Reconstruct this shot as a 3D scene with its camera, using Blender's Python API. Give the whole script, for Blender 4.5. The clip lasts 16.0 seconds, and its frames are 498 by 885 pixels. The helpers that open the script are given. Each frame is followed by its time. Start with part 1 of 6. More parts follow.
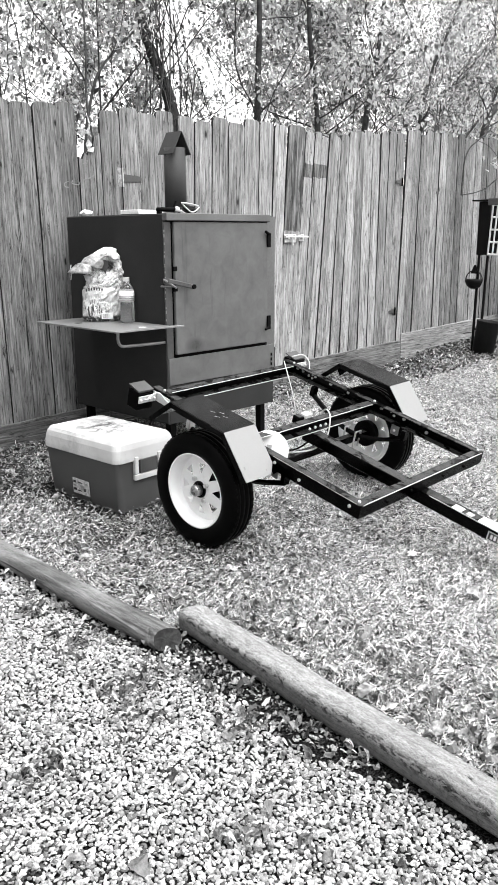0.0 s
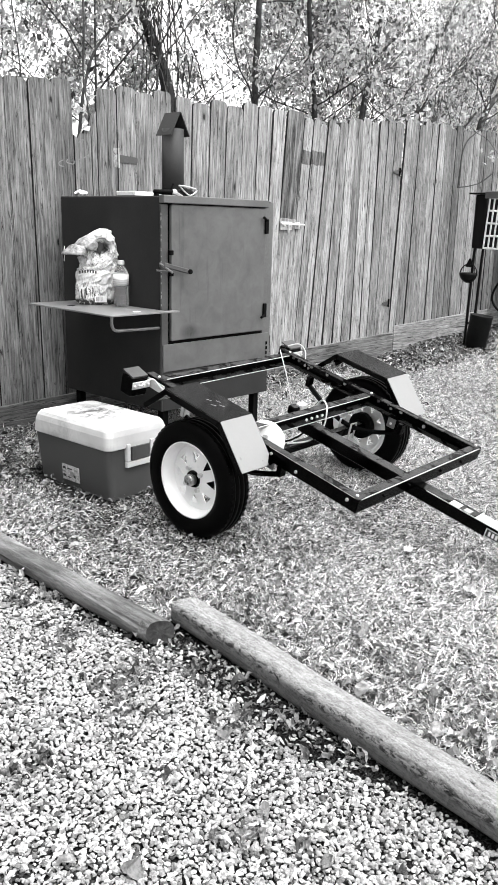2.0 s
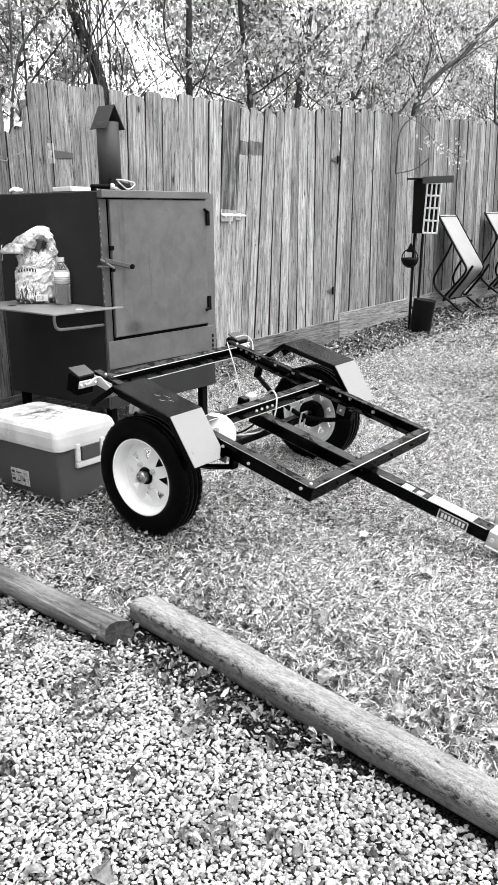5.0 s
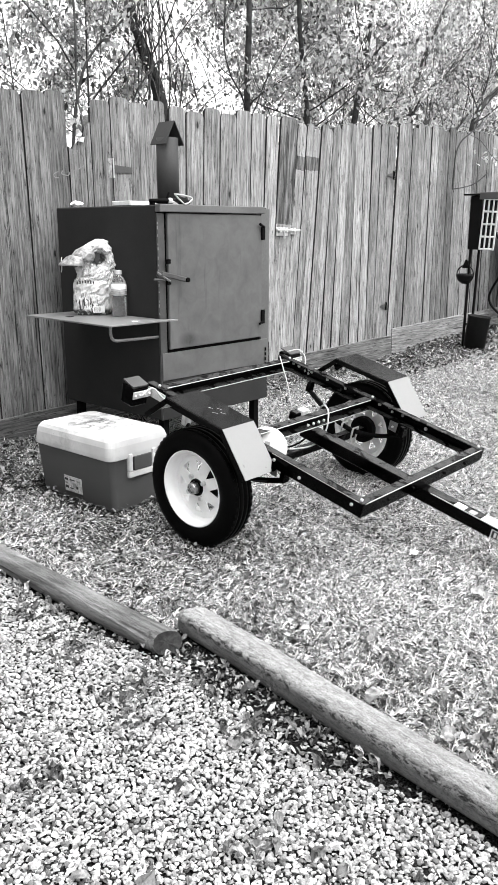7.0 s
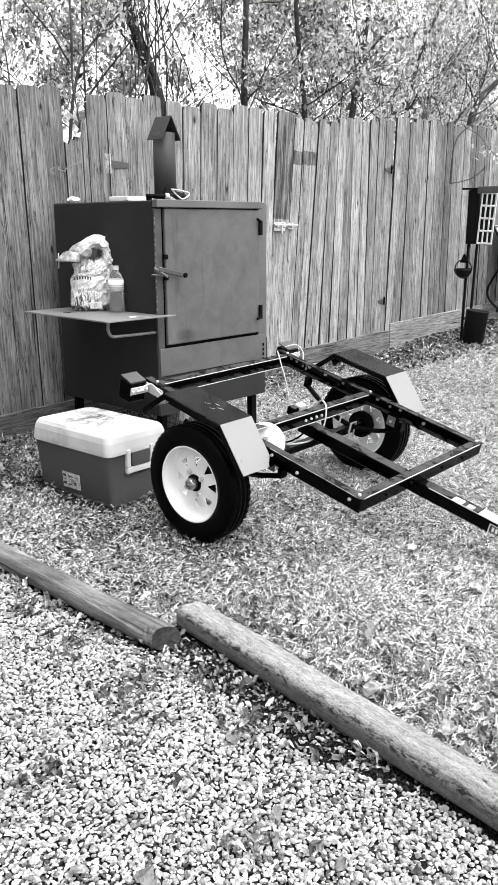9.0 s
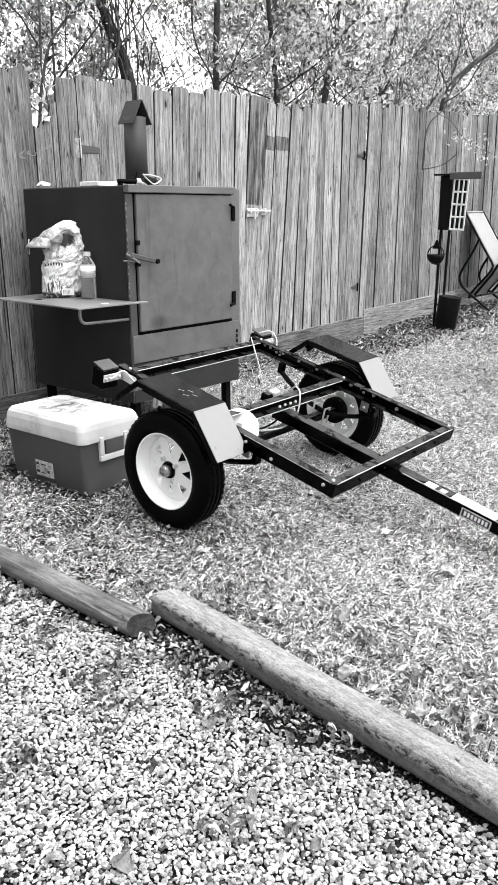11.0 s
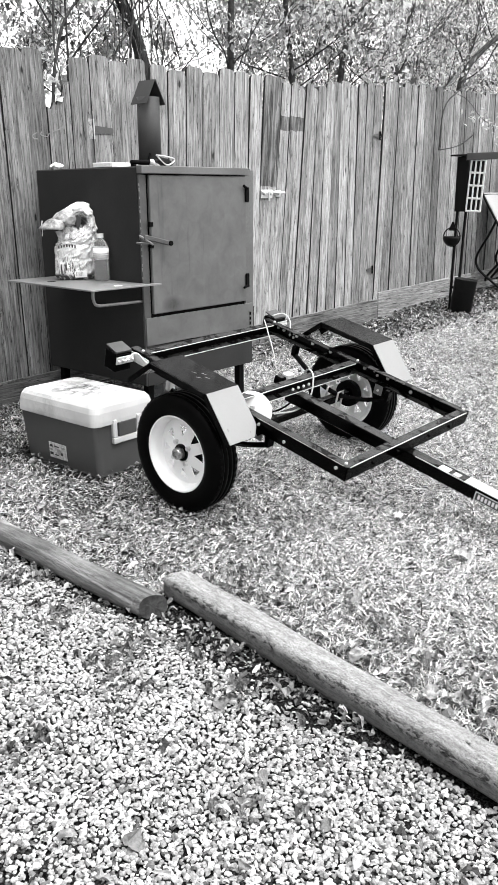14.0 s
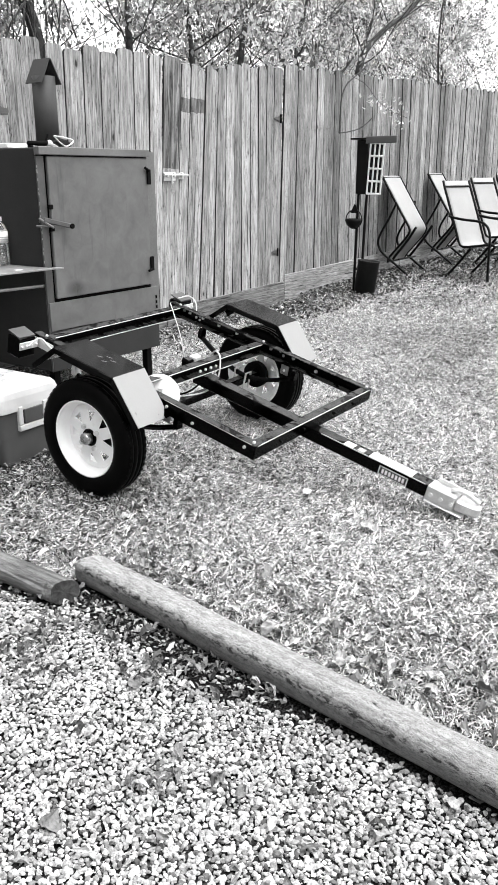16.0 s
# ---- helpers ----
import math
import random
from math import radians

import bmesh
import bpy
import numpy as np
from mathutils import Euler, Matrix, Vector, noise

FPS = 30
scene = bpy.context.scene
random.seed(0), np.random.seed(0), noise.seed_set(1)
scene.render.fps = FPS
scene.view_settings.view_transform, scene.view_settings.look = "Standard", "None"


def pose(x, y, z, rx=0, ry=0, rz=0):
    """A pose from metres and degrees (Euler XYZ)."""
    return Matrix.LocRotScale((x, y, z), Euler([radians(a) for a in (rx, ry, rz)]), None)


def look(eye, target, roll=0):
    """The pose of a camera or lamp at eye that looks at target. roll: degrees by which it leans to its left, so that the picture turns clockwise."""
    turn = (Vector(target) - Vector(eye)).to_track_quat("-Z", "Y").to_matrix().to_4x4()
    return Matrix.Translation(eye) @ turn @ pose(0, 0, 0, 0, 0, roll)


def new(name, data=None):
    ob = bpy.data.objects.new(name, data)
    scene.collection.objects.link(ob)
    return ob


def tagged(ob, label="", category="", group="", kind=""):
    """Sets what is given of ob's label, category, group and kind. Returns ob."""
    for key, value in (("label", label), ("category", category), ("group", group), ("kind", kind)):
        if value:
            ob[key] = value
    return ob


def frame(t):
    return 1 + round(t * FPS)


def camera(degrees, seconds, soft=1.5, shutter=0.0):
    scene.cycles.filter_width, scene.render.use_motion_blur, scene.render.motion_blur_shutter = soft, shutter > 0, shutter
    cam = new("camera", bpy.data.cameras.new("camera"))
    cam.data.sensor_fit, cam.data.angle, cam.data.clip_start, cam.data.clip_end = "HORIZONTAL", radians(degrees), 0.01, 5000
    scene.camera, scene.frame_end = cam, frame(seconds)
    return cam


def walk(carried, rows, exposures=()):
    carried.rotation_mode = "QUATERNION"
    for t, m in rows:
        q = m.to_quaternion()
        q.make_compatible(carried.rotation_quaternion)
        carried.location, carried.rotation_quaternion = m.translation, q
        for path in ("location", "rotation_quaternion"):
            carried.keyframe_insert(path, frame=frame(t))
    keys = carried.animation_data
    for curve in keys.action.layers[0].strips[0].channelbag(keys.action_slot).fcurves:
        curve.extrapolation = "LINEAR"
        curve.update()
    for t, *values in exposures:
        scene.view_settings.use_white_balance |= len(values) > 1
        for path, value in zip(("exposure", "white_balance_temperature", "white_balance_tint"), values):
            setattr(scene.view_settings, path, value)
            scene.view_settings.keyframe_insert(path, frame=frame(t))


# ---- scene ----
cam = camera(34.6, 16.0, soft=1.5)
PATH = [
    (0, (0.055, 0.029, 1.43), (1.459, 1.361, 0.928), -0.3),
    (0.5, (0.046, 0.066, 1.432), (1.427, 1.43, 0.949), 0.4),
    (1, (0.048, 0.104, 1.428), (1.39, 1.497, 0.92), 1.0),
    (1.5, (0.057, 0.127, 1.415), (1.415, 1.497, 0.888), 1.5),
    (2, (0.07, 0.112, 1.417), (1.496, 1.41, 0.888), 1.4),
    (2.5, (0.083, 0.087, 1.417), (1.6, 1.275, 0.88), 0.9),
    (3, (0.088, 0.085, 1.414), (1.65, 1.203, 0.86), 0.4),
    (3.5, (0.083, 0.101, 1.41), (1.644, 1.224, 0.86), -0.2),
    (4, (0.078, 0.107, 1.416), (1.623, 1.257, 0.876), -0.5),
    (4.5, (0.083, 0.113, 1.414), (1.611, 1.285, 0.872), -0.6),
    (5, (0.084, 0.118, 1.413), (1.584, 1.323, 0.867), -0.5),
    (7.5, (0.068, 0.126, 1.419), (1.494, 1.432, 0.908), 0.0),
    (8, (0.07, 0.122, 1.418), (1.499, 1.423, 0.902), -0.1),
    (10.5, (0.075, 0.122, 1.417), (1.502, 1.412, 0.871), -0.3),
    (11, (0.077, 0.117, 1.414), (1.539, 1.362, 0.858), -0.2),
    (11.5, (0.087, 0.101, 1.41), (1.603, 1.273, 0.836), -0.1),
    (12, (0.094, 0.106, 1.406), (1.628, 1.247, 0.819), 0.1),
    (12.5, (0.088, 0.105, 1.415), (1.611, 1.264, 0.835), 0.2),
    (13, (0.085, 0.112, 1.411), (1.575, 1.31, 0.823), 0.0),
    (13.5, (0.086, 0.115, 1.407), (1.544, 1.348, 0.811), -0.1),
    (14, (0.085, 0.118, 1.408), (1.516, 1.382, 0.813), -0.3),
    (14.5, (0.081, 0.115, 1.409), (1.517, 1.371, 0.808), -0.1),
    (15, (0.08, 0.108, 1.409), (1.539, 1.335, 0.804), -0.0),
    (15.5, (0.075, 0.1, 1.407), (1.567, 1.28, 0.788), -0.0),
    (16, (0.074, 0.08, 1.402), (1.628, 1.169, 0.77), -0.2),
]
walk(cam, [(t, look(eye, target, roll)) for t, eye, target, roll in PATH], exposures=[(0.0, 2.05), (16.0, 2.05)])

# ---- light ----
world = bpy.data.worlds.new("sky")
scene.world = world
world.use_nodes = True
wn = world.node_tree.nodes
wn.clear()
sky = wn.new("ShaderNodeTexSky")
sky.sky_type = "NISHITA"
sky.sun_disc = False
sky.sun_elevation = radians(69.2)
sky.sun_rotation = radians(159.4)
sky.dust_density = 2.0
sky_grey = wn.new("ShaderNodeRGBToBW")
sky_bg = wn.new("ShaderNodeBackground")
sky_bg.inputs["Strength"].default_value = 0.15
sky_out = wn.new("ShaderNodeOutputWorld")
world.node_tree.links.new(sky.outputs[0], sky_grey.inputs[0])
world.node_tree.links.new(sky_grey.outputs[0], sky_bg.inputs[0])
world.node_tree.links.new(sky_bg.outputs[0], sky_out.inputs[0])
sun = new("sun", bpy.data.lights.new("sun", "SUN"))
sun.data.energy = 1.3
sun.data.angle = radians(60)
sun.matrix_world = look((1.2, -3.2, 9.0), (0, 0, 0))

# ---- materials ----
def grey(v):
    return (v, v, v, 1.0)


class Nodes:
    """A small builder for node materials in shades of grey."""

    def __init__(self, name):
        self.m = bpy.data.materials.new(name)
        self.m.use_nodes = True
        self.t = self.m.node_tree
        self.bsdf = self.t.nodes["Principled BSDF"]
        self.out = self.t.nodes["Material Output"]
        self.coord = self.t.nodes.new("ShaderNodeTexCoord")

    def node(self, kind, **inputs):
        n = self.t.nodes.new(kind)
        for k, v in inputs.items():
            n.inputs[k.replace("_", " ")].default_value = v
        return n

    def link(self, a, b):
        self.t.links.new(a, b)

    def space(self, scale=(1, 1, 1), vary=False, source="Object"):
        mp = self.t.nodes.new("ShaderNodeMapping")
        mp.inputs["Scale"].default_value = scale
        self.link(self.coord.outputs[source], mp.inputs["Vector"])
        if vary:
            info = self.t.nodes.new("ShaderNodeObjectInfo")
            mul = self.t.nodes.new("ShaderNodeVectorMath")
            mul.operation = "SCALE"
            mul.inputs[0].default_value = (37.0, 53.0, 71.0)
            self.link(info.outputs["Random"], mul.inputs["Scale"])
            self.link(mul.outputs[0], mp.inputs["Location"])
        return mp.outputs[0]

    def noise(self, vec, scale, detail=4.0, rough=0.55, distort=0.0):
        n = self.node("ShaderNodeTexNoise", Scale=scale, Detail=detail, Roughness=rough, Distortion=distort)
        self.link(vec, n.inputs["Vector"])
        return n.outputs["Fac"]

    def ramp(self, fac, stops):
        n = self.t.nodes.new("ShaderNodeValToRGB")
        els = n.color_ramp.elements
        while len(els) < len(stops):
            els.new(0.5)
        for e, (p, v) in zip(els, stops):
            e.position, e.color = p, grey(v)
        self.link(fac, n.inputs[0])
        return n.outputs[0]

    def math(self, op, a, b):
        n = self.t.nodes.new("ShaderNodeMath")
        n.operation = op
        for i, v in enumerate((a, b)):
            if isinstance(v, (int, float)):
                n.inputs[i].default_value = v
            else:
                self.link(v, n.inputs[i])
        return n.outputs[0]

    def blend(self, fac, a, b):
        n = self.t.nodes.new("ShaderNodeMix")
        n.data_type = "FLOAT"
        for i, v in ((0, fac), (2, a), (3, b)):
            if isinstance(v, (int, float)):
                n.inputs[i].default_value = v
            else:
                self.link(v, n.inputs[i])
        return n.outputs[0]

    def bump(self, height, strength, distance=0.01):
        b = self.node("ShaderNodeBump", Strength=strength, Distance=distance)
        self.link(height, b.inputs["Height"])
        self.link(b.outputs[0], self.bsdf.inputs["Normal"])

    def colour(self, value):
        if isinstance(value, (int, float)):
            self.bsdf.inputs["Base Color"].default_value = grey(value)
        else:
            self.link(value, self.bsdf.inputs["Base Color"])

    def surface(self, rough, metal=0.0, spec=0.5, coat=0.0):
        i = self.bsdf.inputs
        if isinstance(rough, (int, float)):
            i["Roughness"].default_value = rough
        else:
            self.link(rough, i["Roughness"])
        i["Metallic"].default_value = metal
        i["Specular IOR Level"].default_value = spec
        i["Coat Weight"].default_value = coat
        return self.m


def plain(name, low, high, rough=0.5, metal=0.0, scale=8.0, fine=120.0, bump=0.15, spec=0.5, coat=0.0, vary=True):
    """Two scales of blotch between two greys, with a fine relief."""
    n = Nodes(name)
    v = n.space(vary=vary)
    big, small = n.noise(v, scale, 5, 0.6), n.noise(v, fine, 3, 0.6)
    mix = n.math("ADD", n.math("MULTIPLY", big, 0.7), n.math("MULTIPLY", small, 0.3))
    n.colour(n.ramp(mix, [(0.32, low), (0.68, high)]))
    n.bump(small, bump, 0.003)
    return n.surface(n.ramp(big, [(0.3, max(rough - 0.08, 0.03)), (0.7, min(rough + 0.08, 1))]), metal, spec, coat)


def fence_wood(name, low, mid, high, band=None, deep=(0.4, 0.9), lying=False):
    """Weathered pickets: long stains, grain along z (along x when lying), pale scrapes, dark knots, a tone of their own each."""
    n = Nodes(name)

    def along(k):
        return n.space((k, 1, 1) if lying else (1, 1, k), True)

    grain = n.noise(along(0.035), 95, 5, 0.6, 0.4)
    streak = n.noise(along(0.07), 30, 5, 0.6, 1.2)
    stain = n.noise(along(0.22), 9.0, 5, 0.62, 0.9)
    wide = n.noise(along(0.5), 2.2, 4, 0.6, 0.5)
    info = n.t.nodes.new("ShaderNodeObjectInfo")
    tone = n.math("MULTIPLY", n.math("SUBTRACT", info.outputs["Random"], 0.5), 0.12)
    mix = n.math("ADD", n.math("MULTIPLY", grain, 0.34), n.math("MULTIPLY", streak, 0.26))
    mix = n.math("ADD", mix, n.math("ADD", n.math("MULTIPLY", stain, 0.22), n.math("MULTIPLY", wide, 0.18)))
    mix = n.math("ADD", mix, tone)
    base = n.ramp(mix, [(0.35, low), (0.5, mid), (0.65, high)])
    speck = n.noise(along(0.12), 58, 6, 0.74, 0.9)
    base = n.math("MULTIPLY", base, n.ramp(speck, [(0.35, 0.14), (0.43, 0.90), (0.62, 1.2)]))
    hair = n.noise(along(0.028), 150, 4, 0.62, 0.8)
    base = n.math("MULTIPLY", base, n.ramp(hair, [(0.36, 0.50), (0.47, 0.98), (0.64, 1.22)]))
    check = n.noise(along(0.022), 60, 3, 0.5, 0.5)
    base = n.math("MULTIPLY", base, n.ramp(check, [(0.30, 0.15), (0.335, 1.0)]))
    scrape = n.noise(along(0.05), 55, 3, 0.55, 0.8)
    base = n.math("MULTIPLY", base, n.ramp(scrape, [(0.64, 1.0), (0.72, 1.35)]))
    if band:
        sep = n.t.nodes.new("ShaderNodeSeparateXYZ")
        n.link(n.coord.outputs["Object"], sep.inputs[0])
        rise = n.math("ADD", sep.outputs[2], n.math("MULTIPLY", n.math("SUBTRACT", stain, 0.5), 0.05))
        inside = n.math("MULTIPLY", n.math("GREATER_THAN", rise, band[0]), n.math("LESS_THAN", sep.outputs[2], band[1]))
        base = n.math("MULTIPLY", base, n.blend(inside, 1.0, n.ramp(streak, [(0.36, deep[0]), (0.62, deep[1])])))
    vk = n.space((0.45, 0.3, 1) if lying else (1, 0.3, 0.45), True)
    cell = n.node("ShaderNodeTexVoronoi", Scale=6.5)
    n.link(vk, cell.inputs["Vector"])
    wobble = n.math("ADD", cell.outputs["Distance"], n.math("MULTIPLY", n.math("SUBTRACT", streak, 0.5), 0.12))
    small = n.node("ShaderNodeTexVoronoi", Scale=19.0)
    n.link(vk, small.inputs["Vector"])
    base = n.math("MULTIPLY", base, n.ramp(n.math("ADD", small.outputs["Distance"], n.math("MULTIPLY", n.math("SUBTRACT", speck, 0.5), 0.35)), [(0.02, 0.30), (0.09, 1.0)]))
    halo = n.ramp(wobble, [(0.06, 0.66), (0.15, 1.0)])
    knot = n.ramp(wobble, [(0.04, 1.0), (0.07, 0.0)])
    n.colour(n.blend(knot, n.math("MULTIPLY", base, halo), low * 0.3))
    n.bump(n.math("ADD", n.math("MULTIPLY", grain, 0.6), n.math("MULTIPLY", speck, 0.9)), 0.55, 0.004)
    return n.surface(0.85, 0.0, 0.2)


def leaf_matter(name, low, high, through_light, rough=0.6, middle=None):
    """Leaves: a grey of its own for each, some light passing through."""
    n = Nodes(name)
    geo = n.t.nodes.new("ShaderNodeNewGeometry")
    base = n.ramp(geo.outputs["Random Per Island"], [(0.0, low), (0.7, low + (high - low) * 0.7 if middle is None else middle), (1.0, high)])
    fine = n.noise(n.space(), 160, 2)
    n.colour(n.math("MULTIPLY", base, n.ramp(fine, [(0.3, 0.75), (0.7, 1.2)])))
    n.surface(rough, 0.0, 0.4)
    tr = n.t.nodes.new("ShaderNodeBsdfTranslucent")
    n.link(base, tr.inputs["Color"])
    mixer = n.t.nodes.new("ShaderNodeMixShader")
    mixer.inputs[0].default_value = through_light
    n.link(n.bsdf.outputs[0], mixer.inputs[1])
    n.link(tr.outputs[0], mixer.inputs[2])
    n.link(mixer.outputs[0], n.out.inputs["Surface"])
    return n.m


def one_leaf(name, low, high):
    """A single dry leaf: a grey of its own, blotches and fine veins."""
    n = Nodes(name)
    info = n.t.nodes.new("ShaderNodeObjectInfo")
    base = n.ramp(info.outputs["Random"], [(0.0, low), (1.0, high)])
    blot = n.noise(n.space(vary=True), 45, 5, 0.65)
    n.colour(n.math("MULTIPLY", base, n.ramp(blot, [(0.34, 0.45), (0.62, 1.2)])))
    n.bump(n.noise(n.space((1, 0.3, 1), True), 260, 3), 0.5, 0.003)
    return n.surface(0.6, 0.0, 0.4)


def ground_matter():
    """Pea gravel and dark soil on one side of the logs, matted dry thatch on the other."""
    n = Nodes("ground")
    v = n.space()
    sep = n.t.nodes.new("ShaderNodeSeparateXYZ")
    n.link(n.coord.outputs["Object"], sep.inputs[0])
    bend = n.math("MINIMUM", n.math("MAXIMUM", n.math("MULTIPLY", n.math("SUBTRACT", 1.9, sep.outputs[1]), 0.105), 0.0), 0.4)
    edge = n.math("ADD", n.math("ADD", sep.outputs[0], bend), n.math("MULTIPLY", n.noise(v, 3, 4), 0.12))
    side = n.t.nodes.new("ShaderNodeMapRange")
    side.inputs["From Min"].default_value, side.inputs["From Max"].default_value = 1.66, 1.80
    n.link(edge, side.inputs["Value"])
    fine, mid, big = n.noise(v, 140, 5, 0.7), n.noise(v, 32, 5, 0.7), n.noise(v, 1.3, 4)
    lawn = n.math("MULTIPLY", n.ramp(fine, [(0.45, 0.002), (0.66, 0.07)]), n.ramp(mid, [(0.3, 0.6), (0.7, 1.2)]))
    lawn = n.math("MULTIPLY", lawn, n.ramp(big, [(0.3, 0.75), (0.7, 1.2)]))
    cell = n.node("ShaderNodeTexVoronoi", Scale=88.0)
    n.link(v, cell.inputs["Vector"])
    tone = n.t.nodes.new("ShaderNodeRGBToBW")
    n.link(cell.outputs["Color"], tone.inputs[0])
    stone = n.math("MULTIPLY", n.ramp(tone.outputs[0], [(0.25, 0.006), (0.5, 0.03), (0.75, 0.10)]), n.ramp(cell.outputs["Distance"], [(0.25, 1.0), (0.60, 0.10)]))
    soil = n.blend(n.ramp(mid, [(0.50, 0.0), (0.62, 0.7)]), stone, n.ramp(fine, [(0.40, 0.006), (0.62, 0.09)]))
    # soil strip by the logs, near black to carry their contact shade too
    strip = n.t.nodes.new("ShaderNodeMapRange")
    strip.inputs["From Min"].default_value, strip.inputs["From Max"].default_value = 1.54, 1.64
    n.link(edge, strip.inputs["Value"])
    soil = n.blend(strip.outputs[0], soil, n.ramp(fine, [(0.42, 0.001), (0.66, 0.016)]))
    n.colour(n.blend(side.outputs[0], soil, lawn))
    relief = n.blend(side.outputs[0], n.math("MULTIPLY", cell.outputs["Distance"], -0.9), n.math("ADD", fine, mid))
    n.bump(relief, 0.8, 0.02)
    return n.surface(0.95, 0.0, 0.04)


def log_wood():
    """Debarked grey timber: long streaks, soft patches, pale scars, a few drying cracks."""
    n = Nodes("log_wood")
    streak = n.noise(n.space((0.06, 1, 1), True), 60, 6, 0.62, 0.4)
    patch = n.noise(n.space((0.30, 1, 1), True), 9, 6, 0.6, 0.6)
    speck = n.noise(n.space((0.30, 1, 1), True), 120, 5, 0.7, 0.2)
    mix = n.math("ADD", n.math("MULTIPLY", streak, 0.45), n.math("MULTIPLY", patch, 0.55))
    base = n.ramp(mix, [(0.38, 0.065), (0.5, 0.16), (0.62, 0.26)])
    base = n.math("MULTIPLY", base, n.ramp(speck, [(0.30, 0.55), (0.44, 0.97), (0.66, 1.15)]))
    scar = n.noise(n.space((0.10, 1, 1), True), 26, 4, 0.5, 0.6)
    base = n.math("MULTIPLY", base, n.ramp(scar, [(0.66, 1.0), (0.74, 1.9)]))
    crack = n.noise(n.space((0.03, 1, 1), True), 38, 3, 0.5, 0.3)
    n.colour(n.math("MULTIPLY", base, n.ramp(crack, [(0.30, 0.25), (0.36, 1.0)])))
    n.bump(n.math("ADD", speck, streak), 0.9, 0.008)
    return n.surface(0.85, 0.0, 0.2)


def bark_timber():
    """Old timber: paler on top, darker low down, with crusts of dark bark and pits along its shoulder."""
    n = Nodes("flaking_timber")
    flake = n.noise(n.space((0.45, 1, 1), True), 70, 8, 0.74, 0.5)
    patch = n.noise(n.space((0.25, 1, 1), True), 10, 6, 0.66, 0.5)
    streak = n.noise(n.space((0.05, 1, 1), True), 90, 5, 0.62, 0.4)
    fine = n.noise(n.space((0.6, 1, 1), True), 260, 5, 0.72)
    sep = n.t.nodes.new("ShaderNodeSeparateXYZ")
    n.link(n.coord.outputs["Object"], sep.inputs[0])
    mix = n.math("ADD", n.math("MULTIPLY", patch, 0.20), n.math("ADD", n.math("MULTIPLY", streak, 0.42), n.math("MULTIPLY", flake, 0.38)))
    base = n.ramp(mix, [(0.36, 0.12), (0.5, 0.225), (0.64, 0.34)])
    base = n.math("MULTIPLY", base, n.ramp(fine, [(0.34, 0.45), (0.46, 0.96), (0.64, 1.22)]))
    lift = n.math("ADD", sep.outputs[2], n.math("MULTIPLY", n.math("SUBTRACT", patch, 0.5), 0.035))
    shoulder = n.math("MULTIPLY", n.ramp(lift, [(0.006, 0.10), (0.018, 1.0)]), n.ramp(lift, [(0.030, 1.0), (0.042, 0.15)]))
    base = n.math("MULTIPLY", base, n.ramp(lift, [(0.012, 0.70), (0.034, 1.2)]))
    crust = n.math("MULTIPLY", shoulder, n.ramp(flake, [(0.455, 1.0), (0.50, 0.0)]))
    base = n.blend(n.math("MULTIPLY", crust, 0.95), base, n.ramp(fine, [(0.40, 0.006), (0.60, 0.07)]))
    pit = n.noise(n.space((0.22, 1, 1), True), 34, 5, 0.6, 0.8)
    base = n.math("MULTIPLY", base, n.ramp(pit, [(0.29, 0.10), (0.33, 1.0)]))
    n.colour(base)
    n.bump(n.math("ADD", n.math("MULTIPLY", flake, 1.2), n.math("MULTIPLY", fine, 0.5)), 0.9, 0.010)
    return n.surface(0.9, 0.0, 0.12)


def pebble_matter():
    n = Nodes("pebbles")
    geo = n.t.nodes.new("ShaderNodeNewGeometry")
    base = n.ramp(geo.outputs["Random Per Island"], [(0.0, 0.05), (0.16, 0.22), (0.6, 0.37), (1.0, 0.52)])
    fine = n.noise(n.space(), 110, 4, 0.6)
    n.colour(n.math("MULTIPLY", base, n.ramp(fine, [(0.32, 0.5), (0.6, 1.12)])))
    n.bump(fine, 0.5, 0.004)
    return n.surface(0.7, 0.0, 0.3)


def lid_plastic():
    """White cooler lid with a dark scuffed stain."""
    n = Nodes("cooler_lid_plastic")
    v = n.space()
    off = n.t.nodes.new("ShaderNodeVectorMath")
    off.operation = "DISTANCE"
    mp = n.t.nodes.new("ShaderNodeMapping")
    mp.inputs["Scale"].default_value = (3.2, 3.2, 0.0)
    n.link(n.coord.outputs["Object"], mp.inputs[0])
    n.link(mp.outputs[0], off.inputs[0])
    off.inputs[1].default_value = (0.12, 0.18, 0.0)
    near = n.ramp(off.outputs["Value"], [(0.15, 1.0), (0.95, 0.0)])
    smear = n.noise(v, 14, 6, 0.7, 1.0)
    dirt = n.math("MULTIPLY", near, n.ramp(smear, [(0.42, 0.0), (0.60, 1.0)]))
    speck = n.ramp(n.noise(v, 60, 3, 0.7), [(0.66, 0.0), (0.76, 0.3)])
    n.colour(n.blend(n.math("MAXIMUM", dirt, speck), n.ramp(n.noise(v, 5, 4), [(0.35, 0.44), (0.6, 0.54)]), 0.03))
    return n.surface(0.5)


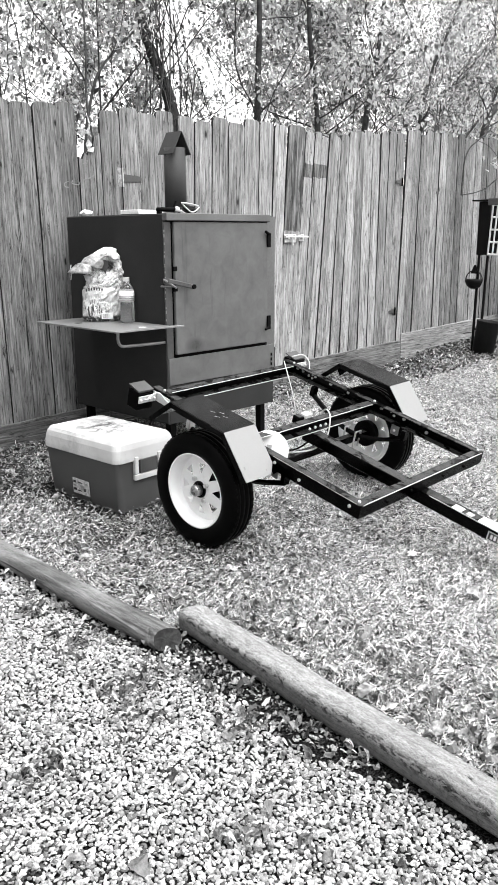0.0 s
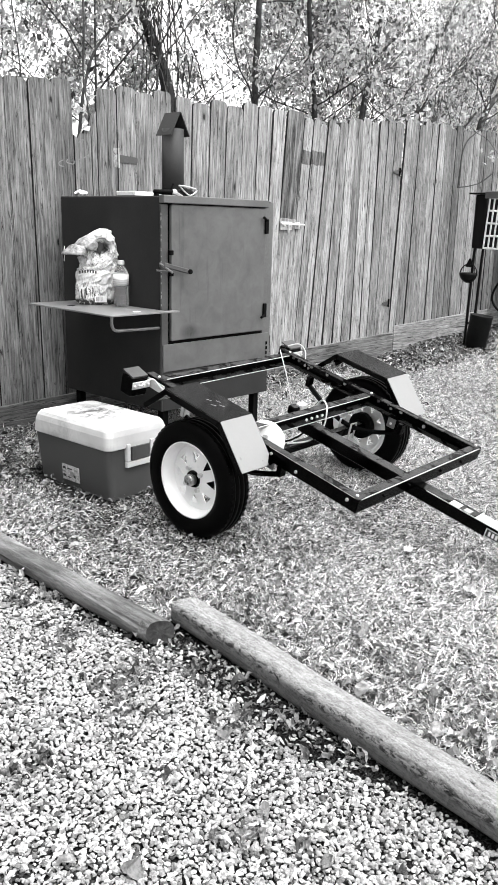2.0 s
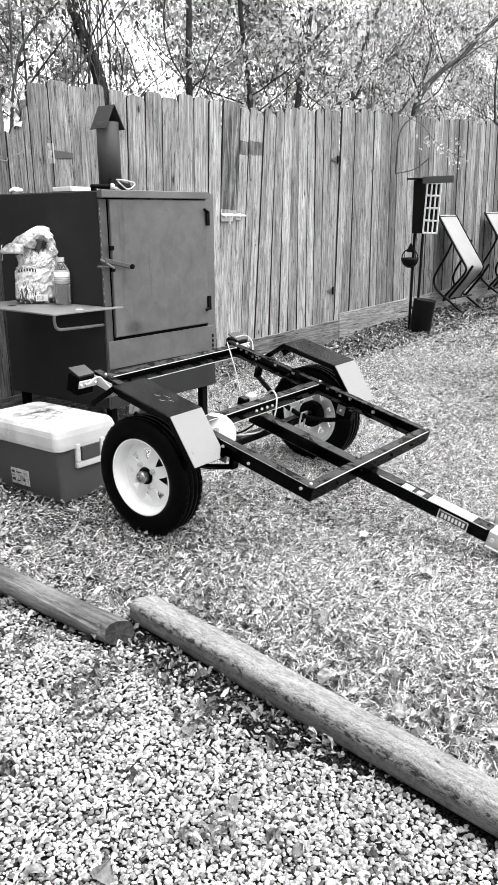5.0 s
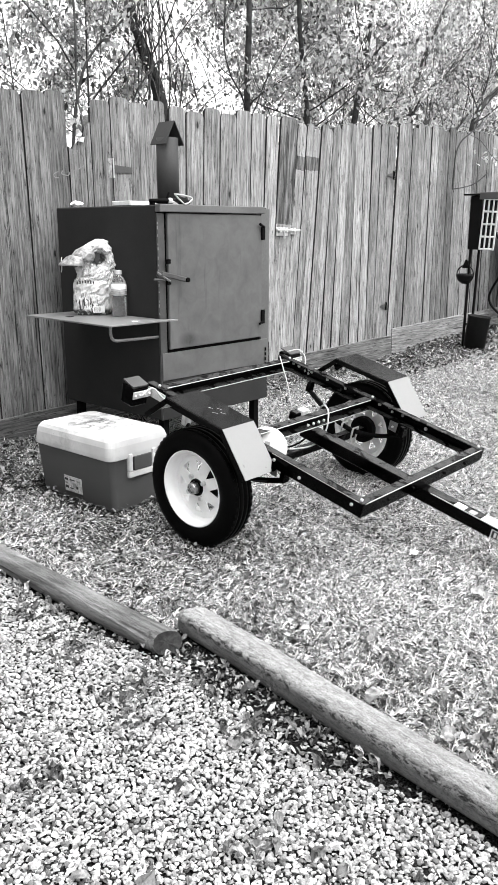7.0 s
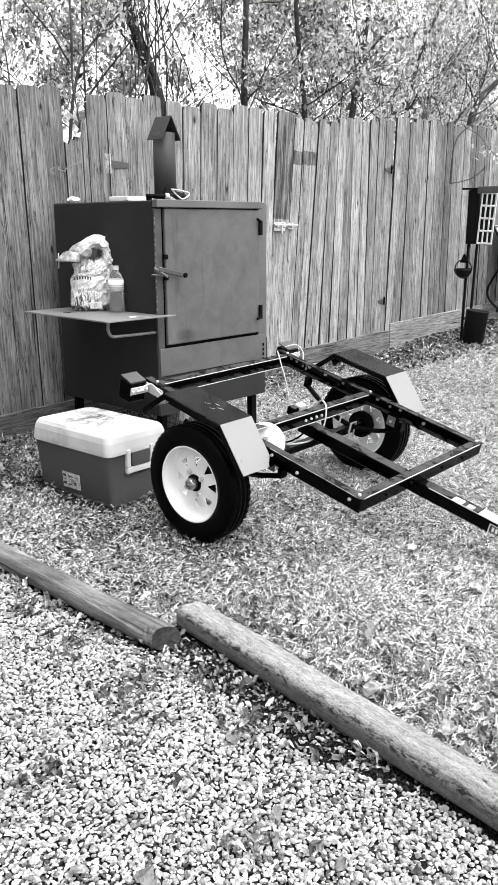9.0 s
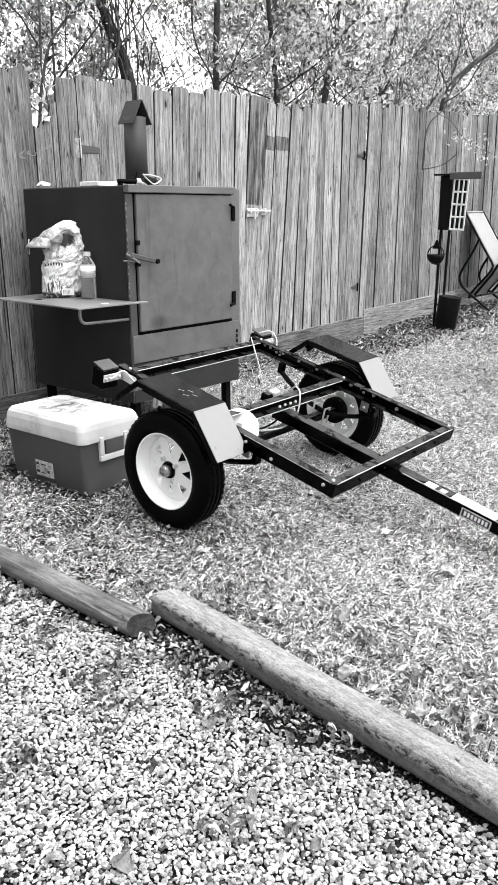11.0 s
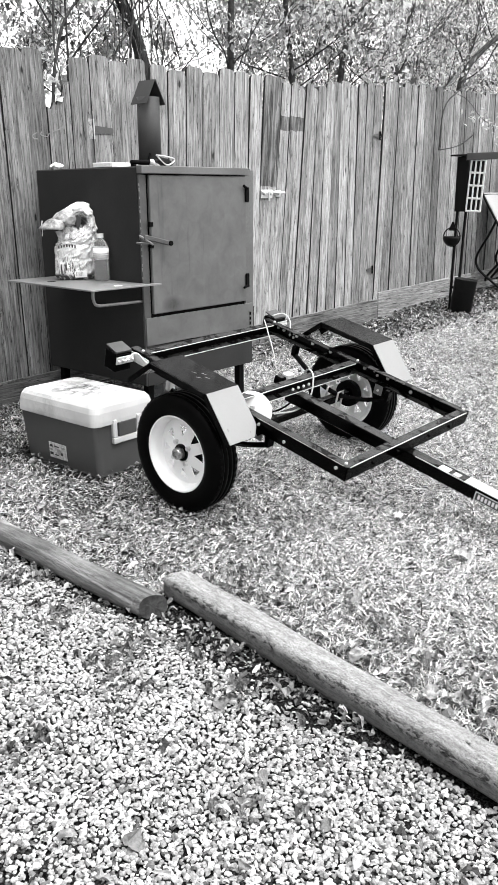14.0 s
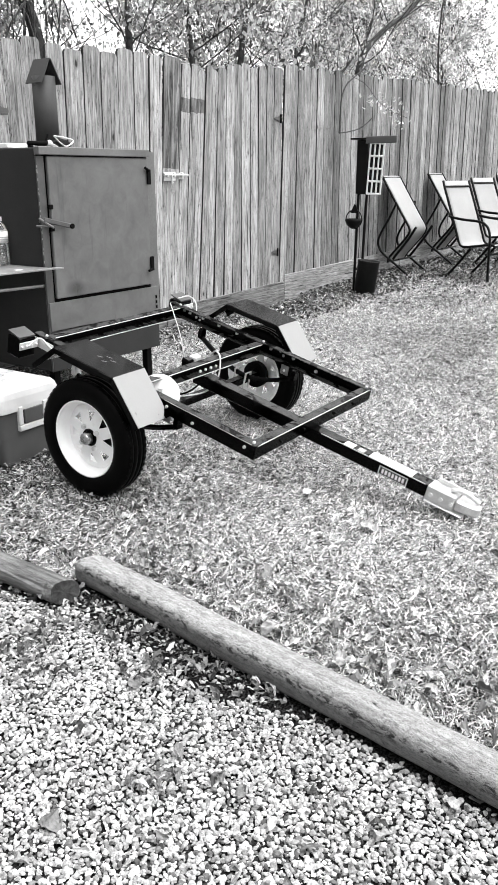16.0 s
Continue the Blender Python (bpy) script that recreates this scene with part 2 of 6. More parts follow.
def printed_bag():
    """White plastic sack: streaky dark print low down, grey print and crease shade at half height."""
    n = Nodes("printed_bag")
    v = n.space()
    sep = n.t.nodes.new("ShaderNodeSeparateXYZ")
    n.link(n.coord.outputs["Object"], sep.inputs[0])
    high = sep.outputs[2]
    blot = n.noise(v, 22, 5, 0.65, 1.6)
    low_band = n.math("MULTIPLY", n.ramp(high, [(0.085, 1.0), (0.165, 0.0)]), n.ramp(sep.outputs[0], [(0.0, 1.0), (0.05, 0.35)]))
    mid_band = n.math("MULTIPLY", n.ramp(high, [(0.17, 0.0), (0.19, 1.0)]), n.ramp(high, [(0.33, 1.0), (0.37, 0.0)]))
    flame = n.noise(n.space((1, 1, 0.22)), 60, 3, 0.5, 2.0)
    dark = n.math("MULTIPLY", n.ramp(flame, [(0.44, 1.0), (0.49, 0.0)]), low_band)
    foot = n.math("MULTIPLY", n.ramp(high, [(0.024, 1.0), (0.040, 0.0)]), n.ramp(blot, [(0.40, 0.2), (0.50, 1.0)]))
    line = n.ramp(n.noise(v, 26, 3, 0.5, 2.4), [(0.435, 0.0), (0.460, 1.0), (0.480, 1.0), (0.510, 0.0)])
    greyish = n.math("MULTIPLY", n.math("MAXIMUM", n.ramp(blot, [(0.36, 1.0), (0.44, 0.0)]), line), mid_band)
    white = n.blend(n.math("MULTIPLY", greyish, 0.85), n.ramp(n.noise(v, 60, 4), [(0.3, 0.54), (0.6, 0.76)]), 0.04)
    # dark ellipse: shade inside the fold, painted into the colour
    fold = n.t.nodes.new("ShaderNodeVectorMath")
    fold.operation = "DISTANCE"
    fold.inputs[1].default_value = (0.026, 0.0, 0.468)
    flatten = n.t.nodes.new("ShaderNodeMapping")
    flatten.inputs["Scale"].default_value = (0.75, 0.0, 1.5)
    n.link(n.coord.outputs["Object"], flatten.inputs[0])
    n.link(flatten.outputs[0], fold.inputs[0])
    inner = n.math("MULTIPLY", n.ramp(fold.outputs["Value"], [(0.036, 1.0), (0.056, 0.0)]), n.ramp(blot, [(0.44, 1.0), (0.66, 0.35)]))
    white = n.blend(inner, white, 0.035)
    n.colour(n.blend(n.math("MAXIMUM", dark, foot), white, 0.025))
    n.bump(n.noise(v, 75, 5, 0.6, 0.8), 0.5, 0.006)
    return n.surface(0.28, 0.0, 0.6)


def clear_plastic():
    n = Nodes("clear_plastic")
    n.bsdf.inputs["Transmission Weight"].default_value = 0.92
    n.bsdf.inputs["IOR"].default_value = 1.33
    n.colour(0.97)
    return n.surface(0.04)


def sky_sheen_enamel():
    """Gloss black enamel; grey patches on upward faces stand in for reflected sky."""
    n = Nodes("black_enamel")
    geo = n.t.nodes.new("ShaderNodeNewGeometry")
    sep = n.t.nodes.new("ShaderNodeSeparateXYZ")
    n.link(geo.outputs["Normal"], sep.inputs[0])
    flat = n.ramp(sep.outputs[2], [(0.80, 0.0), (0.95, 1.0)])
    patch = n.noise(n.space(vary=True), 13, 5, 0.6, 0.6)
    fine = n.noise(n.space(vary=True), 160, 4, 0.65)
    sheen = n.math("MULTIPLY", n.ramp(patch, [(0.42, 0.06), (0.47, 0.7), (0.60, 1.0)]), n.ramp(fine, [(0.35, 0.5), (0.65, 1.25)]))
    n.colour(n.blend(n.math("MULTIPLY", flat, sheen), 0.0005, 0.050))
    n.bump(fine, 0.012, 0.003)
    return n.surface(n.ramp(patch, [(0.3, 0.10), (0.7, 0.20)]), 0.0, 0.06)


def sooty_door():
    """Grey door paint with faint mottling, a soot patch low down and a few runs."""
    n = Nodes("sooty_door_steel")
    v = n.space()
    big, mid, fine = n.noise(v, 3.5, 5, 0.6), n.noise(v, 14, 5, 0.65, 0.8), n.noise(v, 110, 3)
    mix = n.math("ADD", n.math("MULTIPLY", big, 0.55), n.math("MULTIPLY", mid, 0.45))
    base = n.ramp(mix, [(0.34, 0.060), (0.66, 0.108)])
    mp = n.t.nodes.new("ShaderNodeMapping")
    mp.inputs["Scale"].default_value = (1.0, 0.0, 1.5)
    n.link(n.coord.outputs["Object"], mp.inputs[0])
    spot = n.t.nodes.new("ShaderNodeVectorMath")
    spot.operation = "DISTANCE"
    spot.inputs[1].default_value = (-0.253, 0.0, 1.5 * 0.668)
    n.link(mp.outputs[0], spot.inputs[0])
    soot = n.math("MULTIPLY", n.ramp(spot.outputs["Value"], [(0.02, 1.0), (0.085, 0.0)]), n.ramp(mid, [(0.35, 0.5), (0.6, 1.0)]))
    runs = n.ramp(n.noise(n.space((1, 1, 0.06)), 22, 5, 0.6), [(0.62, 0.0), (0.74, 0.45)])
    n.colour(n.blend(n.math("MAXIMUM", soot, runs), base, 0.016))
    n.bump(fine, 0.06, 0.003)
    return n.surface(n.ramp(mid, [(0.3, 0.36), (0.7, 0.52)]), 0.0, 0.45)


M = {
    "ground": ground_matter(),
    "fence": fence_wood("weathered_picket", 0.065, 0.215, 0.42),
    "fence_dim": fence_wood("shade_striped_picket", 0.040, 0.125, 0.26),
    "fence_right": fence_wood("fine_weathered_picket", 0.052, 0.19, 0.39),
    "fence_band": fence_wood("picket_with_a_stain_band", 0.070, 0.23, 0.43, (1.56, 1.667), (0.12, 0.55)),
    "fence_top": fence_wood("picket_stained_above", 0.070, 0.21, 0.40, (1.13, 9.0), (0.18, 0.62)),
    "fence_dark": fence_wood("darker_picket", 0.036, 0.118, 0.28),
    "kick": fence_wood("weathered_board", 0.05, 0.16, 0.32, lying=True),
    "kick_dark": fence_wood("darker_board", 0.028, 0.08, 0.20, lying=True),
    "picket_edge": plain("gap_shade_edge", 0.010, 0.045, 0.9, scale=20, fine=90, bump=0.4, spec=0.1),
    "siding": plain("pale_wall_boards", 0.30, 0.40, 0.8, scale=3, fine=60, bump=0.2, spec=0.2),
    "log": log_wood(),
    "log_rough": bark_timber(),
    "log_end": plain("log_end_grain", 0.012, 0.078, 0.9, scale=26, fine=90, bump=0.5),
    "pebble": pebble_matter(),
    "grass": leaf_matter("dry_grass", 0.005, 0.96, 0.08, 0.85, 0.53),
    "litter": leaf_matter("dry_leaf", 0.008, 0.48, 0.05, 0.65, 0.17),
    "lawn_litter": leaf_matter("pale_lawn_leaf", 0.012, 0.50, 0.08, 0.65, 0.26),
    "crumb": leaf_matter("crumbled_leaf", 0.010, 0.50, 0.06, 0.75, 0.20),
    "fallen_leaf": one_leaf("fallen_leaf", 0.09, 0.36),
    "pale_fallen_leaf": one_leaf("pale_fallen_leaf", 0.22, 0.62),
    "dark_leaf": leaf_matter("dark_leaf", 0.003, 0.36, 0.05, 0.6, 0.035),
    "foliage": leaf_matter("tree_leaf", 0.03, 0.90, 0.55, 0.5, 0.55),
    "bark": plain("bark", 0.015, 0.075, 0.9, scale=14, fine=60, bump=0.6, spec=0.1),
    "steel": plain("painted_steel", 0.023, 0.033, 0.65, scale=5, fine=90, bump=0.06, spec=0.06),
    "door_steel": plain("grey_door_steel", 0.055, 0.115, 0.42, scale=3, fine=90, bump=0.06),
    "door_soot": sooty_door(),
    "stack": plain("faded_stack_paint", 0.028, 0.042, 0.65, scale=6, fine=90, bump=0.06, spec=0.2),
    "pale_leaf": leaf_matter("pale_dry_leaf", 0.45, 0.75, 0.3, 0.6),
    "scratched": plain("scratched_plate", 0.03, 0.38, 0.6, scale=70, fine=240, bump=0.3),
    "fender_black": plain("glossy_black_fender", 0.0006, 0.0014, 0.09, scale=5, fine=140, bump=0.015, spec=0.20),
    "chalk": plain("chalk", 0.13, 0.21, 0.9, scale=30),
    "bar": plain("worn_steel_bar", 0.03, 0.06, 0.45, scale=20),
    "steel_dark": plain("sooty_steel", 0.0015, 0.004, 0.7, scale=8, spec=0.05),
    "shelf": plain("bare_steel_plate", 0.12, 0.24, 0.45, metal=0.3, scale=10),
    "black": sky_sheen_enamel(),
    "zinc": plain("zinc_plate", 0.52, 0.78, 0.35, metal=0.35, scale=25),
    "galvanised": plain("galvanised_steel", 0.42, 0.62, 0.42, metal=0.5, scale=18),
    "rubber": plain("tyre_rubber", 0.0008, 0.0022, 0.45, scale=20, bump=0.2, spec=0.04),
    "rim": plain("white_rim_paint", 0.90, 0.95, 0.35, scale=12, bump=0.03),
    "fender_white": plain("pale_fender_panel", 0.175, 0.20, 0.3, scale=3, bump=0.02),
    "white": plain("white_plastic", 0.52, 0.62, 0.4, scale=12, bump=0.04),
    "paper": plain("white_paper", 0.62, 0.80, 0.7, scale=30),
    "ink": plain("black_print", 0.01, 0.03, 0.6),
    "mid": plain("grey_print", 0.18, 0.35, 0.6, scale=50),
    "wire": plain("white_cable", 0.42, 0.60, 0.45),
    "sticker": plain("faded_sticker", 0.15, 0.75, 0.6, scale=60, fine=200),
    "cooler": plain("cooler_body_plastic", 0.045, 0.07, 0.5, scale=6, fine=200, bump=0.1),
    "lid": lid_plastic(),
    "bag": printed_bag(),
    "bag_plain": plain("crinkled_white_plastic", 0.035, 0.44, 0.35, scale=34, fine=90, bump=0.5),
    # bright metal for painted edge glints and for the fender's scratches
    "worn": plain("glint_and_scratch_metal", 0.35, 0.62, 0.35, metal=0.5, scale=40),
    "clear": clear_plastic(),
    "sling": plain("white_sling_fabric", 0.22, 0.27, 0.8, scale=6, fine=300, bump=0.2),
    "tube": plain("dark_chair_tube", 0.002, 0.005, 0.45, spec=0.12),
    "pot": plain("dark_plastic", 0.006, 0.016, 0.6, spec=0.08),
    "brass": plain("hub_cap_metal", 0.30, 0.45, 0.3, metal=0.9, scale=30),
}

# ---- mesh tools ----
def gz(x, y):
    """The height of the ground, which rises gently towards the fence."""
    d = 0.729 * x + 0.6845 * y
    d = max(-6.0, d) if d < 13 else 13 + 6 * math.tanh((d - 13) / 6)
    return 0.03 * d


def link_mesh(name, bm, material, parent=None, label="", smooth=False):
    me = bpy.data.meshes.new(name)
    bm.normal_update()
    bm.to_mesh(me)
    bm.free()
    me.materials.append(material)
    if smooth:
        me.polygons.foreach_set("use_smooth", [True] * len(me.polygons))
    ob = new(name, me)
    if parent is not None:
        ob.parent = parent
    if label:
        ob["label"] = label
    return ob


def part(name, bm, material, parent, label="", smooth=False):
    return link_mesh(name, bm, material, parent, label, smooth)


def thing(name, m, label, category, group=""):
    """An empty at the base of a thing, which holds its parts."""
    ob = new(name)
    ob.empty_display_size = 0.1
    ob.matrix_world = m
    return tagged(ob, label, category, group)


def box(size, at=(0, 0, 0), bevel=0.0, m=None, bm=None, seg=1):
    """A box with rounded edges, centred at a place."""
    bm = bm or bmesh.new()
    mat = (m or Matrix()) @ Matrix.Translation(at) @ Matrix.Diagonal((*size, 1))
    r = bmesh.ops.create_cube(bm, size=1, matrix=mat)
    if bevel:
        vs = set(r["verts"])
        es = [e for e in bm.edges if e.verts[0] in vs]
        bmesh.ops.bevel(bm, geom=es, offset=bevel, segments=seg, affect="EDGES", profile=0.5)
    return bm


def span(lo, hi, bevel=0.0, bm=None, m=None):
    """A box between two corners."""
    return box([b - a for a, b in zip(lo, hi)], [(a + b) / 2 for a, b in zip(lo, hi)], bevel, m, bm)


def tube(points, radius, sides=8, bm=None, cap=True, radii=None):
    """A round bar along a line of points."""
    bm = bm or bmesh.new()
    pts = [Vector(p) for p in points]
    rings, side = [], None
    for i, p in enumerate(pts):
        d = (pts[min(i + 1, len(pts) - 1)] - pts[max(i - 1, 0)]).normalized()
        if side is None:
            side = d.orthogonal().normalized()
        side = (side - d * side.dot(d)).normalized()
        up = d.cross(side)
        r = radii[i] if radii else radius
        rings.append([bm.verts.new(p + r * (math.cos(a) * side + math.sin(a) * up)) for a in (2 * math.pi * k / sides for k in range(sides))])
    for a, b in zip(rings, rings[1:]):
        for k in range(sides):
            bm.faces.new((a[k], a[(k + 1) % sides], b[(k + 1) % sides], b[k]))
    if cap:
        bm.faces.new(rings[0][::-1])
        bm.faces.new(rings[-1])
    return bm


def smooth_line(points, steps=6):
    """A Catmull-Rom line through the points."""
    p = [Vector(q) for q in points]
    p = [2 * p[0] - p[1], *p, 2 * p[-1] - p[-2]]
    out = []
    for i in range(1, len(p) - 2):
        for k in range(steps):
            t = k / steps
            out.append(0.5 * (2 * p[i] + (p[i + 1] - p[i - 1]) * t + (2 * p[i - 1] - 5 * p[i] + 4 * p[i + 1] - p[i + 2]) * t * t + (3 * p[i] - p[i - 1] - 3 * p[i + 1] + p[i + 2]) * t ** 3))
    return out + [p[-2]]


def lathe(profile, sides=32, m=None, bm=None, closed=False):
    """Turns a profile of (radius, height) round z."""
    bm = bm or bmesh.new()
    m = m or Matrix()
    rings = []
    for r, h in profile:
        if r < 1e-5:
            rings.append([bm.verts.new(m @ Vector((0, 0, h)))])
        else:
            rings.append([bm.verts.new(m @ Vector((r * math.cos(a), r * math.sin(a), h))) for a in (2 * math.pi * k / sides for k in range(sides))])
    pairs = list(zip(rings, rings[1:])) + ([(rings[-1], rings[0])] if closed else [])
    for a, b in pairs:
        for k in range(sides):
            j = (k + 1) % sides
            q = [a[k % len(a)], a[j % len(a)], b[j % len(b)], b[k % len(b)]]
            q = [v for i, v in enumerate(q) if v not in q[:i]]
            if len(q) > 2:
                bm.faces.new(q)
    bmesh.ops.recalc_face_normals(bm, faces=bm.faces)
    return bm


def prism(outline, depth, m=None, bm=None, bevel=0.0):
    """A flat outline in xy pushed out along z."""
    bm = bm or bmesh.new()
    m = m or Matrix()
    lo = [bm.verts.new(m @ Vector((x, y, 0))) for x, y in outline]
    hi = [bm.verts.new(m @ Vector((x, y, depth))) for x, y in outline]
    n = len(lo)
    faces = [bm.faces.new(lo[::-1]), bm.faces.new(hi)] + [bm.faces.new((lo[i], lo[(i + 1) % n], hi[(i + 1) % n], hi[i])) for i in range(n)]
    bmesh.ops.recalc_face_normals(bm, faces=faces)
    if bevel:
        bmesh.ops.bevel(bm, geom=list({e for f in faces for e in f.edges}), offset=bevel, segments=1, affect="EDGES")
    return bm


def scattered(name, shapes, places, turns, sizes, pick, material, smooth=False):
    """Many small copies of a few shapes in one mesh. shapes: (verts, faces); turns: 3x3 matrices."""
    vs, loops, counts, base = [], [], [], 0
    for k, (v, f) in enumerate(shapes):
        use = np.nonzero(pick == k)[0]
        if not len(use):
            continue
        v = np.array(v, float)
        p = np.einsum("nij,vj->nvi", turns[use], v)
        p = p * (sizes[use][:, None, None] if sizes.ndim == 1 else 1) + places[use][:, None, :]
        vs.append(p.reshape(-1, 3))
        flat = np.concatenate([np.array(q) for q in f])
        lens = np.array([len(q) for q in f])
        offs = base + np.arange(len(use)) * len(v)
        loops.append((flat[None, :] + offs[:, None]).ravel())
        counts.append(np.tile(lens, len(use)))
        base += len(use) * len(v)
    vs, loops, counts = np.concatenate(vs), np.concatenate(loops), np.concatenate(counts)
    me = bpy.data.meshes.new(name)
    me.vertices.add(len(vs))
    me.vertices.foreach_set("co", vs.ravel())
    me.loops.add(len(loops))
    me.loops.foreach_set("vertex_index", loops.astype(np.int32))
    me.polygons.add(len(counts))
    me.polygons.foreach_set("loop_start", np.concatenate([[0], np.cumsum(counts)[:-1]]).astype(np.int32))
    me.update(calc_edges=True)
    me.validate()
    me.materials.append(material)
    me.polygons.foreach_set("use_smooth", [smooth] * len(me.polygons))
    return new(name, me)


def spins(rng, n, tilt):
    """Random turns: any heading, tilted from upright by up to so many radians."""
    a, b, c = rng.uniform(0, 2 * np.pi, n), rng.normal(0, tilt, n), rng.normal(0, tilt, n)
    ca, sa, cb, sb, cc, sc = np.cos(a), np.sin(a), np.cos(b), np.sin(b), np.cos(c), np.sin(c)
    z = np.zeros(n)
    o = np.ones(n)
    rz = np.stack([np.stack([ca, -sa, z], -1), np.stack([sa, ca, z], -1), np.stack([z, z, o], -1)], 1)
    rx = np.stack([np.stack([o, z, z], -1), np.stack([z, cb, -sb], -1), np.stack([z, sb, cb], -1)], 1)
    ry = np.stack([np.stack([cc, z, sc], -1), np.stack([z, o, z], -1), np.stack([-sc, z, cc], -1)], 1)
    return rz @ rx @ ry


def gz_many(x, y):
    """The same for many places, with the shallow hollow under the gate."""
    d = 0.729 * x + 0.6845 * y
    hollow = 0.075 * np.exp(-((x - 6.5) / 0.75) ** 2 - ((y - 4.46) / 0.42) ** 2)
    return 0.03 * np.where(d < 13, np.maximum(d, -6), 13 + 6 * np.tanh((d - 13) / 6)) - hollow


# ---- ground ----
def build_ground():
    ticks = np.concatenate([[-400, -150, -60, -25, -12], np.arange(-6, 16.1, 0.2), [20, 28, 45, 80, 160, 400]])
    bm = bmesh.new()
    grid = [[bm.verts.new((x, y, z)) for x, z in zip(ticks, gz_many(ticks, y))] for y in ticks]
    for a, b in zip(grid, grid[1:]):
        for k in range(len(ticks) - 1):
            bm.faces.new((a[k], a[k + 1], b[k + 1], b[k]))
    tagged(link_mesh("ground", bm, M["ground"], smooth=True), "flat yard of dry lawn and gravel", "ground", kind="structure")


build_ground()

# ---- logs between gravel and lawn ----
def on_ground(x, y, h=0.0):
    return Vector((x, y, gz(x, y) + h))


def log(points, wide, tall, square, skew, material, label):
    """A timber along a line. square: 1 is round, less is flatter on top; skew: how the sawn ends slant."""
    line = smooth_line(points, 8)
    length = sum((b - a).length for a, b in zip(line, line[1:]))
    count = int(length / 0.025)
    pts = []
    for i in range(count + 1):
        f = i / count * (len(line) - 1)
        k = min(int(f), len(line) - 2)
        pts.append(line[k].lerp(line[k + 1], f - k))
    turn = (pts[-1] - pts[0]).to_track_quat("X", "Z").to_matrix().to_4x4()
    m = Matrix.Translation(pts[0]) @ turn
    inv = m.inverted()
    bm = bmesh.new()
    rings, sides = [], 40
    for i, p in enumerate(pts):
        q = inv @ p
        ends = min(i, count - i)
        size = (0.94, 0.985, 1.0)[min(ends, 2)]
        ring = []
        for k in range(sides):
            a = 2 * math.pi * k / sides
            c, d = math.cos(a), math.sin(a)
            u, v = math.copysign(abs(c) ** square, c), math.copysign(abs(d) ** square, d)
            wob = 1 + 0.035 * noise.noise((q.x * 1.6, c * 1.3, d * 1.3 + wide * 300)) + 0.022 * noise.noise((q.x * 9, c * 4, d * 4)) + 0.012 * noise.noise((q.x * 30, c * 12, d * 12))
            slant = skew * u * wide if i < 3 else 0.0
            ring.append(bm.verts.new((q.x + slant + 0.004 * noise.noise((c * 3, d * 3, i)) * (ends < 2), q.y + wide * size * wob * u, q.z + tall * size * wob * v)))
        rings.append(ring)
    for a, b in zip(rings, rings[1:]):
        for k in range(sides):
            bm.faces.new((a[k], a[(k + 1) % sides], b[(k + 1) % sides], b[k]))
    root = thing("log", m, label, "log", "logs edging the gravel")
    # sawn ends, a little hollowed
    for ring, way in ((rings[0], 1), (rings[-1], -1)):
        mid = sum((v.co for v in ring), Vector()) / sides
        end = bmesh.new()
        loops = [[end.verts.new(mid + (v.co - mid) * f + Vector((way * (0.004 * (1 - f) + 0.003 * noise.noise(v.co * 60)) if f < 1 else 0, 0, 0))) for v in ring] for f in (1.0, 0.8, 0.5, 0.2)]
        for a, b in zip(loops, loops[1:]):
            for k in range(sides):
                end.faces.new((a[k], a[(k + 1) % sides], b[(k + 1) % sides], b[k]))
        end.faces.new(loops[-1])
        bmesh.ops.recalc_face_normals(end, faces=end.faces)
        part("end_grain", end, M["log_end"], root, "grey cracked end grain", smooth=True)
    part("shaft", bm, M[material], root, smooth=True)
    return root


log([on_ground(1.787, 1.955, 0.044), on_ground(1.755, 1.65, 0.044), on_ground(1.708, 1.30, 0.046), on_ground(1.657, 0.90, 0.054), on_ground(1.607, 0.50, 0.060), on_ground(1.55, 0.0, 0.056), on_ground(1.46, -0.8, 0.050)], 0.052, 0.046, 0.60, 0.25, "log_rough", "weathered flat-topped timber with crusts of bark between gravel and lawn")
log([on_ground(1.630, 1.905, 0.042), on_ground(1.622, 2.2, 0.042), on_ground(1.618, 2.6, 0.042), on_ground(1.622, 3.0, 0.042), on_ground(1.628, 3.6, 0.042), on_ground(1.635, 4.3, 0.042)], 0.045, 0.045, 0.88, 0.5, "log", "grey round timber edging with a sawn end")

# ---- plain wall added out of view on the gravel side, to shape the light ----
def build_unseen_wall():
    bm = bmesh.new()
    z0 = gz(-1.7, -2.0) - 0.25
    span((-1.90, -9.0, z0), (-1.715, 4.30, 2.95), 0.004, bm)
    for k in range(18):
        z = z0 + 0.25 + 0.165 * k
        span((-1.714, -9.0, z), (-1.70, 4.30, z + 0.160), 0.003, bm)
    tagged(link_mesh("wall_house", bm, M["siding"]), "plain boarded wall added out of view to shape the light", "wall", kind="structure")


build_unseen_wall()

# ---- fence ----
FENCE_Y = 4.46


def lean_at(x):
    keys = [(-9, -0.018), (3.9, -0.015), (4.15, 0.03), (4.85, 0.035), (5.05, 0.05), (5.25, 0.085), (5.65, 0.085), (5.85, 0.06), (6.1, 0.028), (6.35, 0.0), (6.75, 0.025), (6.9, 0.04), (7.2, 0.01), (7.8, -0.008), (9.3, -0.02), (40, -0.02)]
    for (a, u), (b, v) in zip(keys, keys[1:]):
        if x <= b:
            return u + (v - u) * (x - a) / (b - a)
    return 0.0


